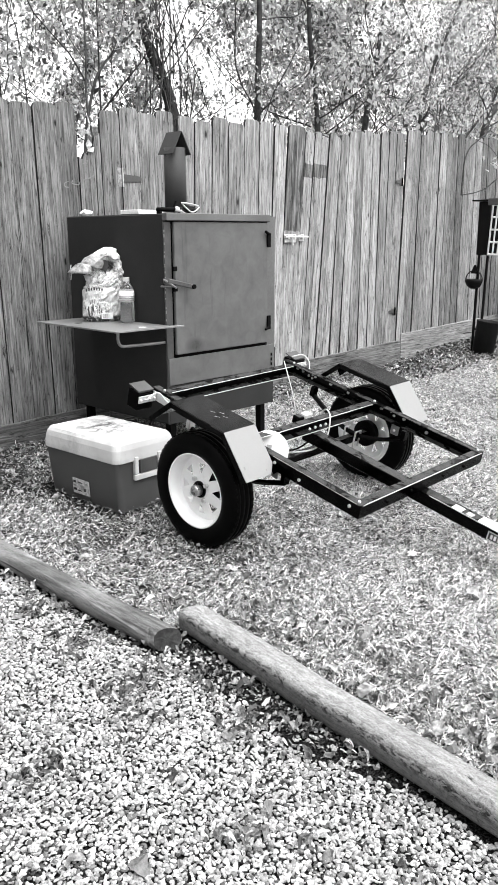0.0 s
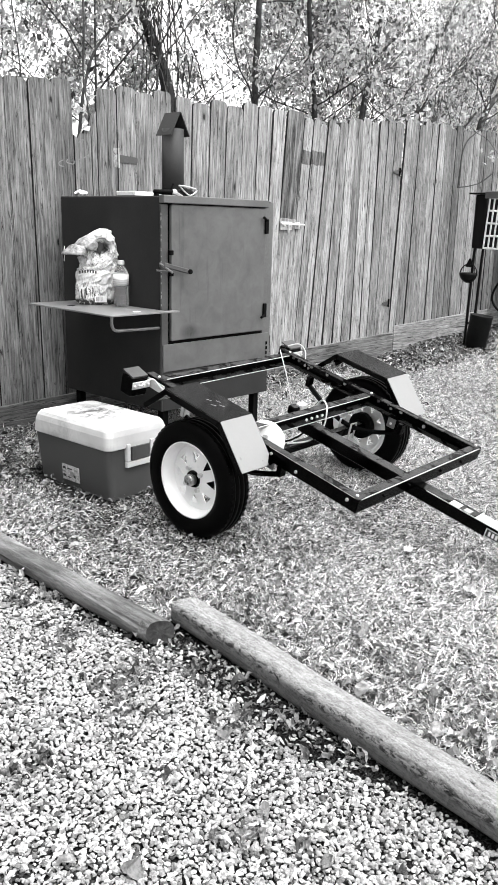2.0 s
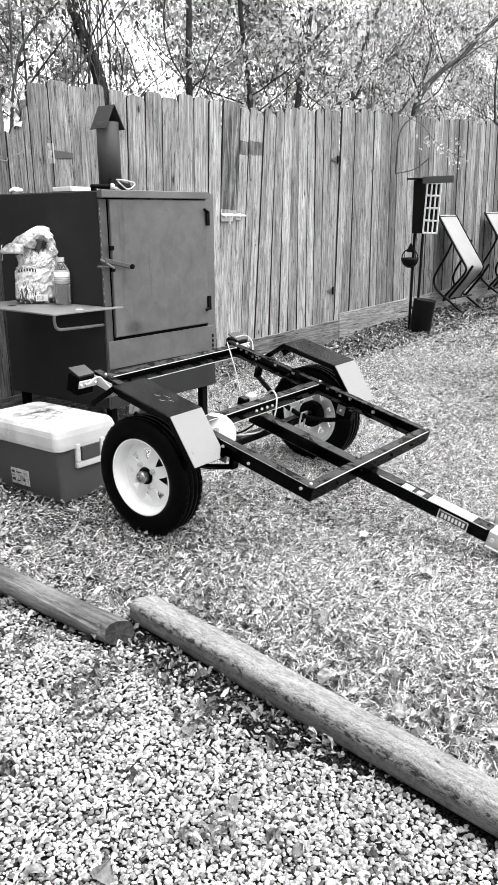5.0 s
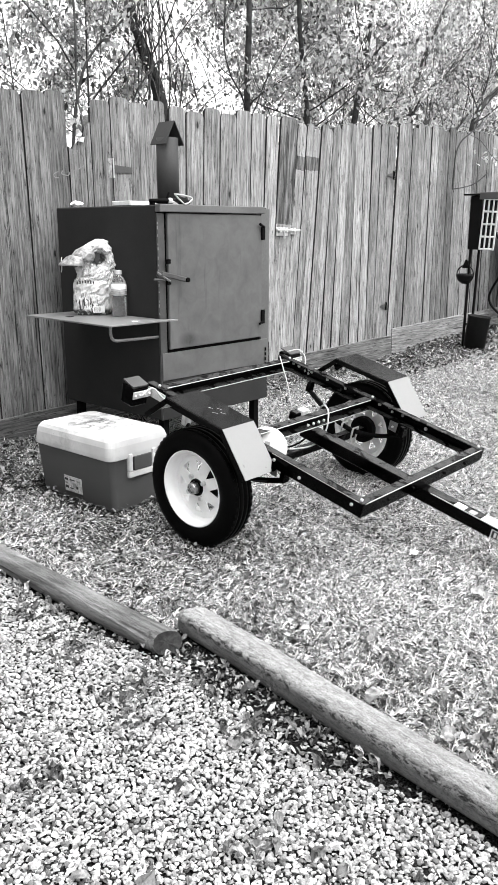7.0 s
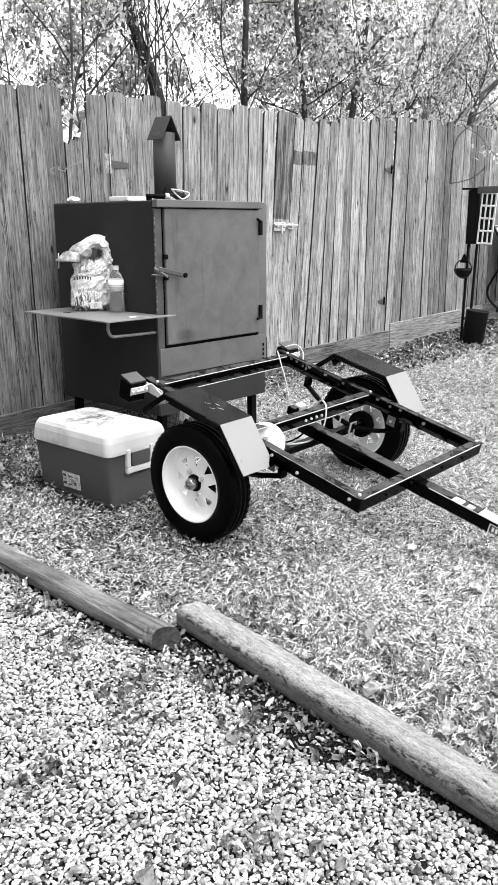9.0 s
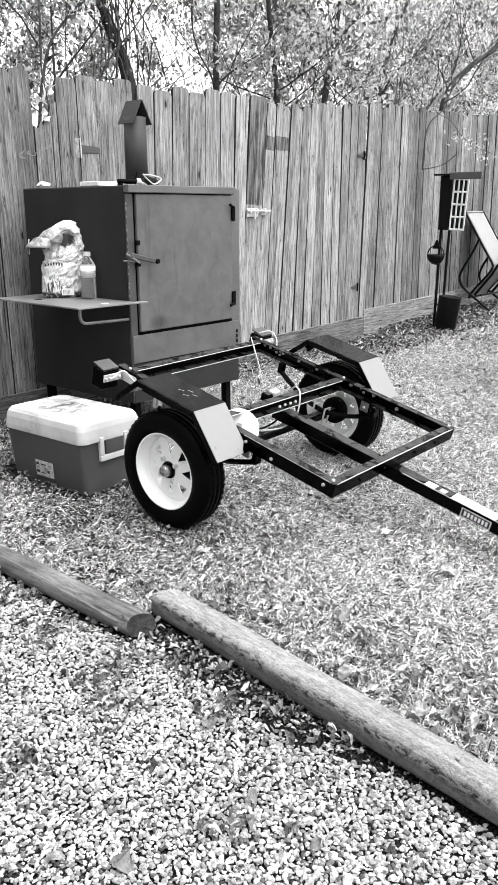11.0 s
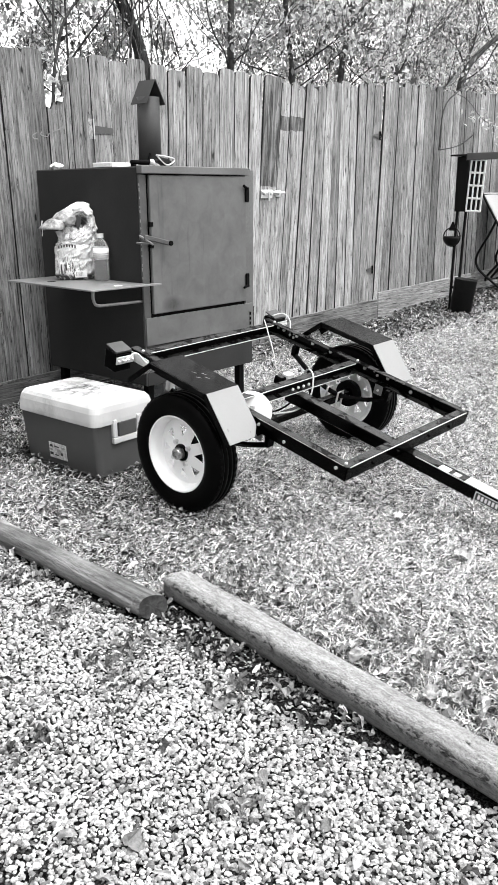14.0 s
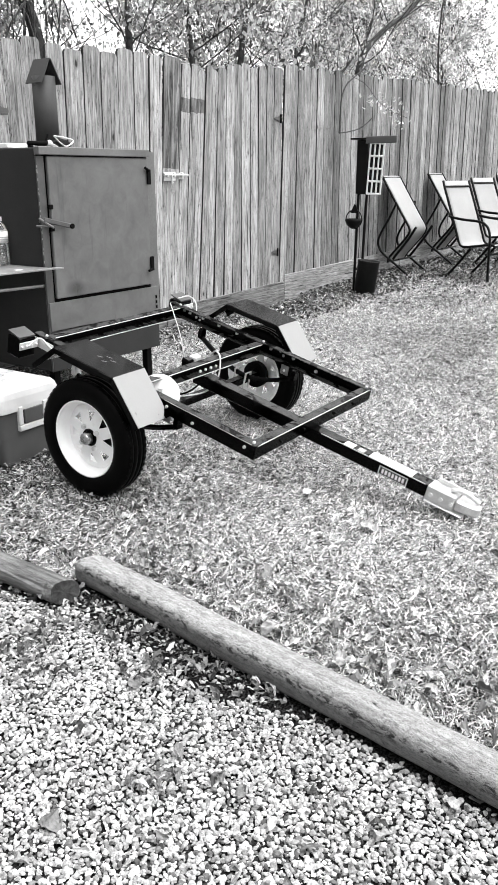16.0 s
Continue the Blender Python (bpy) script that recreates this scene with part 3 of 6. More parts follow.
def top_at(x):
    keys = [(-9, 2.03), (3.2, 2.04), (4.4, 2.06), (5.30, 2.075), (5.34, 2.03), (6.0, 2.06), (6.8, 2.12), (7.7, 2.14), (9.3, 2.17), (12, 2.2), (40, 2.2)]
    for (a, u), (b, v) in zip(keys, keys[1:]):
        if x <= b:
            return u + (v - u) * (x - a) / (b - a)
    return 2.1


picket_meshes = {}


def picket_mesh(width, height, broken=False, wood="fence"):
    """A board with clipped top corners; its foot at z 0."""
    key = (round(width, 3), round(height, 2), broken, wood)
    if key in picket_meshes:
        return picket_meshes[key]
    w, c = width / 2, 0.028
    if broken:
        outline = [(-w, 0), (w, 0), (w, height - 0.10), (w * 0.72, height - 0.13), (w * 0.55, height - 0.115), (w * 0.3, height - 0.19), (0.1 * w, height - 0.18), (-w * 0.2, height - 0.24), (-w * 0.45, height - 0.225), (-w * 0.7, height - 0.265), (-w, height - 0.25)]
    else:
        outline = [(-w, 0), (w, 0), (w, height - c), (w - c * 0.35, height - c * 0.35), (w - c, height), (-w + c, height), (-w + c * 0.35, height - c * 0.35), (-w, height - c)]
    bm = prism(outline, 0.020, Matrix.Rotation(radians(90), 4, "X"))
    me = bpy.data.meshes.new("picket")
    bm.to_mesh(me)
    bm.free()
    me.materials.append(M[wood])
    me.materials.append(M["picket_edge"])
    # side faces near black: shade of the gaps put into their colour
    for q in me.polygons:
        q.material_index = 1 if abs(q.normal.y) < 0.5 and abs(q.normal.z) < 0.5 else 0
    picket_meshes[key] = me
    return me


def board_edges(x0, x1, widths, gap, seed):
    """Board edges from x0 to x1 in widths picked by chance."""
    rnd, edges = random.Random(seed), [x0]
    while edges[-1] < x1 - 0.09:
        edges.append(min(edges[-1] + rnd.choice(widths) + gap, x1))
    edges[-1] = x1
    return edges


def fence_section(name, edges, label, seed, broken=(), dark=(), gap=0.010, foot=0.13, wood="fence", stained={}):
    rnd = random.Random(seed)
    root = tagged(new(name), label, "fence", kind="structure")
    for k, (a, b) in enumerate(zip(edges, edges[1:])):
        w, cx = round(b - a - gap * rnd.choice((0.5, 0.7, 0.9, 1.1)), 3), (a + b) / 2
        base = gz(cx, FENCE_Y) + foot + rnd.uniform(-0.012, 0.012)
        h = round(top_at(cx) - foot + rnd.choice((-0.02, -0.01, 0, 0.01, 0.015)), 2)
        snapped = k in broken
        kind = "fence_dark" if k in dark else stained.get(k, wood)
        ob = new("picket", picket_mesh(w + (0.006 if snapped else 0), h - (0.03 if snapped else 0), snapped, kind))
        ob.parent = root
        lean = lean_at(cx)
        ob.matrix_world = Matrix.Translation((cx + lean * (base - 1.2), FENCE_Y + rnd.choice((0, 0.003, 0.006, -0.003)), base)) @ Matrix.Rotation(lean + rnd.uniform(-0.004, 0.004), 4, "Y") @ Matrix.Rotation(rnd.uniform(-0.03, 0.03), 4, "Z")
    x0, x1 = edges[0], edges[-1]
    for h in (0.45, 1.05, 1.60):
        a, b = Vector((x0, FENCE_Y + 0.05, gz(x0, FENCE_Y) + h)), Vector((x1, FENCE_Y + 0.05, gz(x1, FENCE_Y) + h))
        part("rail", beam(a, b, 0.04, 0.085), M["kick"], root)
    return root


def beam(a, b, thick, tall, bevel=0.004):
    """A straight board from a to b."""
    d = b - a
    m = Matrix.Translation((a + b) / 2) @ d.to_track_quat("X", "Z").to_matrix().to_4x4()
    return box((d.length, thick, tall), (0, 0, 0), bevel, m)


def build_fence():
    edges = board_edges(-2.5, 2.40, (0.14, 0.145, 0.15), 0.012, 3) + [2.556, 2.712, 2.870, 3.030, 3.180, 3.349, 3.503]
    n = len(edges)
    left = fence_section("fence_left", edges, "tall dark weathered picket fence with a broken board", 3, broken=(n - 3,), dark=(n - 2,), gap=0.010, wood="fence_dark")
    gate1 = fence_section("gate_left", [3.507, 3.667, 3.830, 3.99, 4.141, 4.31, 4.476, 4.645, 4.81, 4.967, 5.11], "weathered wooden gate leaf with strap hinges", 5, gap=0.007)
    gate2 = fence_section("gate_right", [5.118, 5.318, 5.43, 5.528, 5.625, 5.72, 5.815, 5.94, 6.065, 6.20, 6.338, 6.46, 6.585, 6.708, 6.85], "sagging wooden gate leaf of grey pickets", 8, gap=0.010, stained={0: "fence_top", 1: "fence_band", 2: "fence_band", 3: "fence_band"})
    edges = board_edges(6.853, 20.0, (0.10, 0.115, 0.13), 0.008, 11)
    # shadow stripes on the fence, put into these boards' darker wood
    dim = {k: "fence_dim" for k, a in enumerate(edges) if 7.60 < a < 7.98 or 8.42 < a < 8.62 or 9.3 < a < 9.5 or 10.5 < a < 10.8 or 12.1 < a < 12.5}
    right = fence_section("fence_right", edges, "pale grey weathered picket fence", 11, gap=0.011, wood="fence_right", stained=dim)
    boards = [(left, -2.5, 3.3, 0.155), (left, 3.31, 5.1, 0.15), (gate2, 5.11, 6.90, 0.165), (right, 6.91, 9.6, 0.225), (right, 9.61, 13.0, 0.225), (right, 13.01, 16.5, 0.225), (right, 16.51, 20.0, 0.225)]
    for root, a, b, tall in boards:
        low = -0.09 if 5.0 < a < 9.0 else 0.0
        mid = (tall + low) / 2
        p, q = Vector((a, FENCE_Y - 0.022, gz(a, FENCE_Y) + mid)), Vector((b, FENCE_Y - 0.022, gz(b, FENCE_Y) + mid))
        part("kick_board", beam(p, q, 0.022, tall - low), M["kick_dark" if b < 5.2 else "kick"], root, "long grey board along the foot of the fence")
    for root, x in ((left, -2.4), (left, 0.3), (left, 3.42), (gate2, 6.85), (right, 9.4), (right, 12.0), (right, 14.6)):
        part("post", span((x - 0.045, FENCE_Y + 0.07, gz(x, FENCE_Y) - 0.05), (x + 0.045, FENCE_Y + 0.16, gz(x, FENCE_Y) + 1.95), 0.004), M["kick"], root)
    # strap hinge
    strap = prism([(0.0, 0.026), (0.0, -0.026), (0.148, -0.016), (0.152, 0.0), (0.148, 0.016)], 0.004, Matrix.Translation((3.512, FENCE_Y - 0.021, 1.797)) @ Matrix.Rotation(radians(90), 4, "X"))
    hinge = part("strap_hinge", strap, M["bar"], gate1, "rusty tapered strap hinge")
    part("hinge_plate", span((3.462, FENCE_Y - 0.026, 1.742), (3.496, FENCE_Y - 0.0215, 1.862), 0.002), M["scratched"], hinge, "scratched hinge plate")
    part("hinge_barrel", tube([(3.503, FENCE_Y - 0.030, 1.742), (3.503, FENCE_Y - 0.028, 1.862)], 0.005, 10), M["galvanised"], hinge)
    # chalk scrawl
    for line in ([(3.081, 1.761), (3.051, 1.746), (3.056, 1.727), (3.083, 1.725)], [(3.113, 1.768), (3.108, 1.749), (3.153, 1.742), (3.168, 1.762)], [(3.197, 1.772), (3.233, 1.783), (3.273, 1.804)], [(3.197, 1.871), (3.233, 1.893), (3.222, 1.870)]):
        bm = tube(smooth_line([(x, 0.0, z) for x, z in line], 5), 0.0032, 6)
        bm.transform(Matrix.Translation((0, FENCE_Y - 0.0215, 0)) @ Matrix.Diagonal((1, 0.25, 1, 1)))
        part("chalk_mark", bm, M["chalk"], left, "faint chalk scrawl")
    for x, z in ((6.80, 1.91), (6.76, 0.70)):
        bm = prism([(-0.075, 0.008), (-0.075, -0.008), (0.012, -0.022), (0.012, 0.022)], 0.005, Matrix.Translation((x, FENCE_Y - 0.022, z)) @ Matrix.Rotation(radians(90), 4, "X"))
        hinge = part("hinge", bm, M["bar"], gate2, "rusty tapered gate hinge")
        part("hinge_barrel", tube([(x + 0.02, FENCE_Y - 0.03, z - 0.038), (x + 0.02, FENCE_Y - 0.03, z + 0.038)], 0.009, 8), M["steel_dark"], hinge)
    # slide bolt
    bolt = thing("gate_latch", Matrix.Translation((5.14, FENCE_Y - 0.03, 1.38)), "pale painted slide bolt across the gate leaves", "latch")
    part("plate", span((-0.01, 0, -0.01), (0.13, 0.008, 0.055), 0.002), M["white"], bolt)
    part("keeper", span((0.17, 0, 0.0), (0.235, 0.008, 0.05), 0.002), M["white"], bolt)
    part("bolt", tube([(-0.02, -0.012, 0.035), (0.27, -0.012, 0.032)], 0.010, 8), M["galvanised"], bolt)
    for x in (0.02, 0.10, 0.20):
        part("bracket", box((0.022, 0.026, 0.038), (x, -0.008, 0.034), 0.004), M["white"], bolt)
    part("knob", tube([(0.06, -0.02, 0.035), (0.06, -0.024, -0.03)], 0.008, 8), M["galvanised"], bolt)


# ---- smoker ----
def build_smoker():
    x0, x1, y0, y1, z0, z1 = 2.955, 3.845, 3.40, 4.30, 0.388, 1.548
    base = gz(3.4, 3.85)
    root = thing("smoker_cabinet", Matrix.Translation((3.4, 3.85, base)), "large dark steel smoker cabinet with a chimney", "smoker")
    back = Matrix.Translation((-3.4, -3.85, -base))

    def p(name, bm, mat, parent=root, label="", smooth=False):
        bm.transform(back)
        return part(name, bm, M[mat], parent, label, smooth)

    p("body", span((x0, y0 + 0.012, z0), (x1, y1, z1 - 0.004), 0.006), "steel")
    # darker than the right angle: shadow on this strip put into its colour
    p("corner_angle", span((x0 - 0.003, y0 - 0.003, z0 + 0.002), (x0 + 0.046, y0 + 0.010, z1 - 0.045), 0.002), "bar")
    p("corner_angle", span((x1 - 0.072, y0 - 0.002, 0.612), (x1 + 0.003, y0 + 0.010, z1 - 0.01), 0.002), "door_steel")
    p("top_lip", span((x0 - 0.006, y0 - 0.030, z1 - 0.040), (x1 - 0.068, y0 + 0.010, z1), 0.003), "door_steel")
    p("lower_panel", span((x0 + 0.004, y0 - 0.009, 0.612), (x1 - 0.018, y0 - 0.003, 0.764), 0.002), "door_soot", label="welded lower front plate")
    # darker steel than the plate above, carrying the shade beneath
    p("bottom_panel", span((x0 + 0.002, y0 - 0.005, z0 + 0.002), (x1 - 0.014, y0 - 0.001, 0.608), 0.002), "steel", label="dark lower front plate")
    # near-black sheet behind the door, painting the shade in its gap
    p("door_gap", span((x0 + 0.0475, y0 + 0.006, 0.758), (x1 - 0.0735, y0 + 0.011, z1 - 0.041)), "steel_dark")
    door = p("door", span((3.010, y0 - 0.018, 0.782), (3.764, y0 + 0.002, 1.503), 0.004), "door_soot", label="flat steel door with faint soot marks")
    for z in (1.40, 0.905):
        p("hinge", span((3.752, y0 - 0.030, z - 0.042), (3.782, y0 - 0.019, z + 0.042), 0.003), "steel_dark", door)
        p("hinge_pin", tube([(3.758, y0 - 0.034, z + (0.035 if z > 1 else -0.03)), (3.725, y0 - 0.036, z + (0.05 if z > 1 else -0.04))], 0.008, 8), "steel_dark", door)
    for z in (1.255, 1.145):
        p("latch_block", span((2.992, y0 - 0.030, z - 0.012), (3.018, y0 - 0.0185, z + 0.012), 0.002), "steel_dark", door)
    p("latch_bar", beam(Vector((2.935, y0 - 0.045, 1.195)), Vector((3.125, y0 - 0.045, 1.153)), 0.008, 0.026), "bar", door, "worn flat steel latch bar")
    p("latch_knob", tube([(3.118, y0 - 0.040, 1.155), (3.118, y0 - 0.058, 1.155)], 0.013, 10), "steel_dark", door)
    p("catch", beam(Vector((2.892, y0 - 0.030, 1.166)), Vector((2.985, y0 - 0.050, 1.160)), 0.006, 0.012), "bar", root, "forked steel catch")
    p("catch_arm", beam(Vector((2.912, y0 - 0.034, 1.204)), Vector((2.988, y0 - 0.058, 1.152)), 0.006, 0.012), "shelf", root)
    p("catch_stem", beam(Vector((2.948, y0 + 0.002, 1.185)), Vector((2.920, y0 - 0.034, 1.190)), 0.008, 0.020), "bar", root)
    p("side_hinge", span((x1 + 0.004, y0 + 0.005, 0.60), (x1 + 0.018, y0 + 0.05, 0.74), 0.003), "steel_dark")
    for k in range(14):
        z = 0.98 + 0.037 * k + 0.008 * math.sin(k * 2.3)
        p("weld_bead", box((0.006, 0.005, 0.014 + 0.005 * math.sin(k * 1.7)), (x0 - 0.004, y0 - 0.003, z), 0.002), "shelf", root)
    for k in range(4):
        p("weld_mark", span((3.80, y0 - 0.012, 0.60 + k * 0.03), (3.815, y0 - 0.0095, 0.62 + k * 0.03), 0.001), "steel_dark")
    for x, y in ((x0 + 0.06, y0 + 0.06), (x1 - 0.09, y0 + 0.04), (x0 + 0.06, y1 - 0.06), (x1 - 0.06, y1 - 0.06)):
        p("leg", span((x - 0.022, y - 0.022, gz(x, y) - 0.01), (x + 0.022, y + 0.022, z0 + 0.004), 0.003), "steel_dark")
    # chimney with its roofed cap
    cx, cy = 3.408, 3.808
    ch = p("chimney", lathe([(0.0, z1 - 0.01), (0.065, z1 - 0.01), (0.065, z1 + 0.385), (0.060, z1 + 0.385), (0.060, z1 + 0.1), (0, z1 + 0.1)], 32, Matrix.Translation((cx, cy, 0))), "stack", label="round steel stack", smooth=False)
    for q in ch.data.polygons:
        q.use_smooth = abs(q.normal.z) < 0.5
    ridge, eave, half, run = 2.021, 1.893, 0.070, 0.066
    for s in (-1, 1):
        a, b = Vector((cx, cy, ridge)), Vector((cx + s * half, cy, eave))
        bm = bmesh.new()
        up = Vector((s * 0.121, 0, 0.070)).normalized() * 0.004
        quad = [a + Vector((0, -run, 0)), b + Vector((0, -run, 0)), b + Vector((0, run, 0)), a + Vector((0, run, 0))]
        lo = [bm.verts.new(v) for v in quad]
        hi = [bm.verts.new(v + up) for v in quad]
        bm.faces.new(lo)
        bm.faces.new(hi[::-1])
        for k in range(4):
            bm.faces.new((lo[k], hi[k], hi[(k + 1) % 4], lo[(k + 1) % 4]))
        bmesh.ops.recalc_face_normals(bm, faces=bm.faces)
        p("rain_cap", bm, "stack", ch, "bent sheet steel rain cap")
    for s in (-1, 1):
        p("cap_strut", tube([(cx + s * 0.0615, cy, z1 + 0.33), (cx + s * 0.048, cy, 1.912)], 0.005, 6), "steel_dark", ch)
    # shelf on the side
    outline = [(2.566, 3.345), (3.016, 3.322), (2.996, 3.362), (2.950, 3.365), (2.950, 4.10), (2.588, 4.12)]
    sh = p("side_shelf", prism(outline, 0.008, Matrix.Translation((0, 0, 0.945)), bevel=0.001), "shelf", label="thin bare steel plate shelf")
    p("paint_smear", prism([(2.765, 3.400), (2.79, 3.392), (2.815, 3.402), (2.812, 3.428), (2.785, 3.436)], 0.0008, Matrix.Translation((0, 0, 0.9532))), "paper", sh, "white paint smear")
    p("burn_spot", lathe([(0, 0.0008), (0.022, 0.0008), (0.024, 0.0)], 14, Matrix.Translation((2.695, 3.857, 0.9532))), "steel_dark", sh, "dark burn spot")
    p("shelf_brace", tube(smooth_line([(2.62, 3.40, 0.946), (2.618, 3.40, 0.90), (2.64, 3.40, 0.868), (2.72, 3.405, 0.862), (2.958, 3.42, 0.855)], 5), 0.008, 8), "shelf", sh)
    return root


def build_smoker_clutter():
    z = 1.548
    tray = thing("foam_tray", Matrix.Translation((3.105, 3.76, z)) @ Matrix.Rotation(0.06, 4, "Z"), "shallow white foam tray on the smoker top", "tray")
    bm = span((-0.092, -0.07, 0), (0.092, 0.07, 0.006), 0.002)
    for lo, hi in (((-0.098, -0.076, 0.0), (0.098, -0.068, 0.024)), ((-0.098, 0.068, 0.0), (0.098, 0.076, 0.024)), ((-0.098, -0.067, 0.0), (-0.091, 0.067, 0.024)), ((0.091, -0.067, 0.0), (0.098, 0.067, 0.024))):
        span(lo, hi, 0.002, bm)
    part("dish", bm, M["paper"], tray)
    rag = thing("white_rag", Matrix.Translation((3.015, 4.18, z)), "small crumpled white rag on the smoker top", "rag")
    bm = bmesh.new()
    bmesh.ops.create_icosphere(bm, subdivisions=4, radius=0.030)
    for v in bm.verts:
        f = 1 + 0.7 * noise.noise(v.co * 30) - 0.3 * abs(noise.noise(v.co * 60))
        v.co = Vector((v.co.x * f * 1.25, v.co.y * f * 1.1, max(0.0, (v.co.z * 0.62 + 0.3 * v.co.x) * f + 0.018)))
    part("cloth", bm, M["paper"], rag, smooth=True)
    tongs = thing("tongs", Matrix.Translation((3.14, 3.575, z)), "dark-handled tongs with a pale tip on the smoker", "tongs")
    part("grip", tube([(-0.075, 0.004, 0.022), (-0.01, 0.0, 0.024), (0.055, 0.0, 0.026)], 0.012, 8), M["steel_dark"], tongs, smooth=True)
    for s in (-1, 1):
        part("arm", tube([(0.05, s * 0.004, 0.026), (0.09, s * 0.012, 0.018), (0.12, s * 0.008, 0.006)], 0.004, 6), M["zinc"], tongs)
    bm = bmesh.new()
    bmesh.ops.create_icosphere(bm, subdivisions=3, radius=0.017, matrix=Matrix.Translation((0.062, -0.006, 0.024)))
    for v in bm.verts:
        v.co += Vector((0.004 * noise.noise(v.co * 70), 0, 0.004 * noise.noise(v.co * 50)))
    part("tip", bm, M["white"], tongs, "pale tip", smooth=True)
    part("rest", box((0.02, 0.03, 0.012), (-0.06, 0.004, 0.006), 0.002), M["steel_dark"], tongs)
    cable = thing("thermometer_cable", Matrix.Translation((3.315, 3.58, z)), "pale cable looped round a dark probe on the smoker", "cable")
    part("loop", tube(smooth_line([(-0.062, 0.0, 0.062), (-0.02, -0.004, 0.060), (0.045, 0.0, 0.052), (0.070, 0.004, 0.046), (0.062, 0.0, 0.032), (0.010, -0.006, 0.012), (-0.030, 0.0, 0.034), (-0.064, 0.004, 0.064)], 6), 0.0042, 8), M["wire"], cable, smooth=True)
    bm = bmesh.new()
    bmesh.ops.create_icosphere(bm, subdivisions=4, radius=1)
    for v in bm.verts:
        f = 1 + 0.25 * noise.noise(v.co * 2.4)
        v.co = Vector((v.co.x * 0.062 * f, 0.018 + v.co.y * 0.020 * f, max(0.0, 0.024 + v.co.z * 0.026 * f)))
    part("probe_pouch", bm, M["pot"], cable, "dark crumpled pouch", smooth=True)
    part("stalk", tube([(-0.11, 0.012, 0.0), (-0.115, 0.012, 0.04), (-0.100, 0.012, 0.070)], 0.006, 6), M["steel_dark"], cable)


def build_bag():
    """A crumpled, half-full sack, its top folded over like a peaked cap."""
    root = thing("printed_sack", Matrix.Translation((2.862, 3.862, 0.954)) @ Matrix.Rotation(radians(-36), 4, "Z"), "crumpled printed plastic sack folded over at the top", "bag")
    # height, side to one hand, side to the other, half depth
    prof = [(0.0, -0.088, 0.090, 0.046), (0.02, -0.100, 0.100, 0.058), (0.06, -0.106, 0.106, 0.062), (0.135, -0.104, 0.114, 0.064), (0.185, -0.094, 0.126, 0.060), (0.237, -0.066, 0.134, 0.056), (0.288, -0.058, 0.132, 0.052), (0.340, -0.050, 0.120, 0.046), (0.378, -0.030, 0.100, 0.036), (0.405, 0.015, 0.080, 0.022), (0.415, 0.045, 0.060, 0.008)]
    rows, cols = 24, 34
    rnd = random.Random(12)
    bm = bmesh.new()
    rings = []
    for i in range(rows + 1):
        h = 0.415 * i / rows
        for (a, la, ra, da), (b, lb, rb, db) in zip(prof, prof[1:]):
            if h <= b + 1e-9:
                f = (h - a) / (b - a)
                left, right, d = la + (lb - la) * f, ra + (rb - ra) * f, da + (db - da) * f
                break
        mid, w = (left + right) / 2, (right - left) / 2
        ring = []
        for k in range(cols):
            a = 2 * math.pi * k / cols
            c, s = math.cos(a), math.sin(a)
            q = Vector((mid + w * math.copysign(abs(c) ** 0.8, c), d * math.copysign(abs(s) ** 0.8, s), h))
            pleat = abs(noise.noise(Vector((q.x * 30, q.y * 30, h * 4)))) * max(0.0, 1 - abs(h - 0.12) / 0.14)
            n = Vector((c, s, 0))
            loose = min(1.0, 0.35 + h / 0.25)
            q += n * (0.010 * loose * rnd.uniform(-1, 1) - 0.018 * pleat + 0.004)
            q.z += 0.006 * loose * rnd.uniform(-1, 1) * (0 < i < rows)
            q.x += 0.004 * rnd.uniform(-1, 1)
            if s < 0:
                dent = math.exp(-((q.x - 0.045) / 0.032) ** 2 - ((h - 0.300) / 0.045) ** 2)
                q.y += 0.040 * dent
            ring.append(bm.verts.new(q))
        rings.append(ring)
    for a, b in zip(rings, rings[1:]):
        for k in range(cols):
            bm.faces.new((a[k], a[(k + 1) % cols], b[(k + 1) % cols], b[k]))
    bm.faces.new(rings[0][::-1])
    bm.faces.new(rings[-1])
    part("sack", bm, M["bag"], root)
    # folded top, like the crown of a cap
    bm = bmesh.new()
    bmesh.ops.create_icosphere(bm, subdivisions=3, radius=1)
    for v in bm.verts:
        d = v.co.copy()
        f = 1 + 0.035 * rnd.uniform(-1, 1) - 0.16 * abs(noise.noise(d * 2.1 + Vector((0, 6, 2))))
        z = d.z * 0.072 * f if d.z > 0 else d.z * 0.018
        v.co = Vector((d.x * 0.066 * f + 0.022 * max(0, d.z), d.y * 0.066 * f, z))
    bm.transform(Matrix.Translation((-0.044, -0.030, 0.312)) @ Matrix.Rotation(radians(12), 4, "Y"))
    part("folded_top", bm, M["bag_plain"], root, "crumpled folded top of the sack")
    # stiff flap sticking out like a peak
    bm = bmesh.new()
    grid = []
    for i in range(25):
        a = radians(115 + 160 * i / 24)
        row = []
        for j in range(9):
            t = j / 8
            reach = 0.056 + (0.070 * max(0.0, math.sin(radians(180 * i / 24))) ** 0.7 + 0.003) * t
            row.append(bm.verts.new((-0.046 + reach * math.cos(a) * 1.05, -0.030 + reach * math.sin(a) * 0.95, 0.326 - 0.052 * t * t + 0.006 * noise.noise((i * 0.35, j * 0.3, 2.0)) + 0.10 * (-reach * math.cos(a)) * 0.12)))
        grid.append(row)
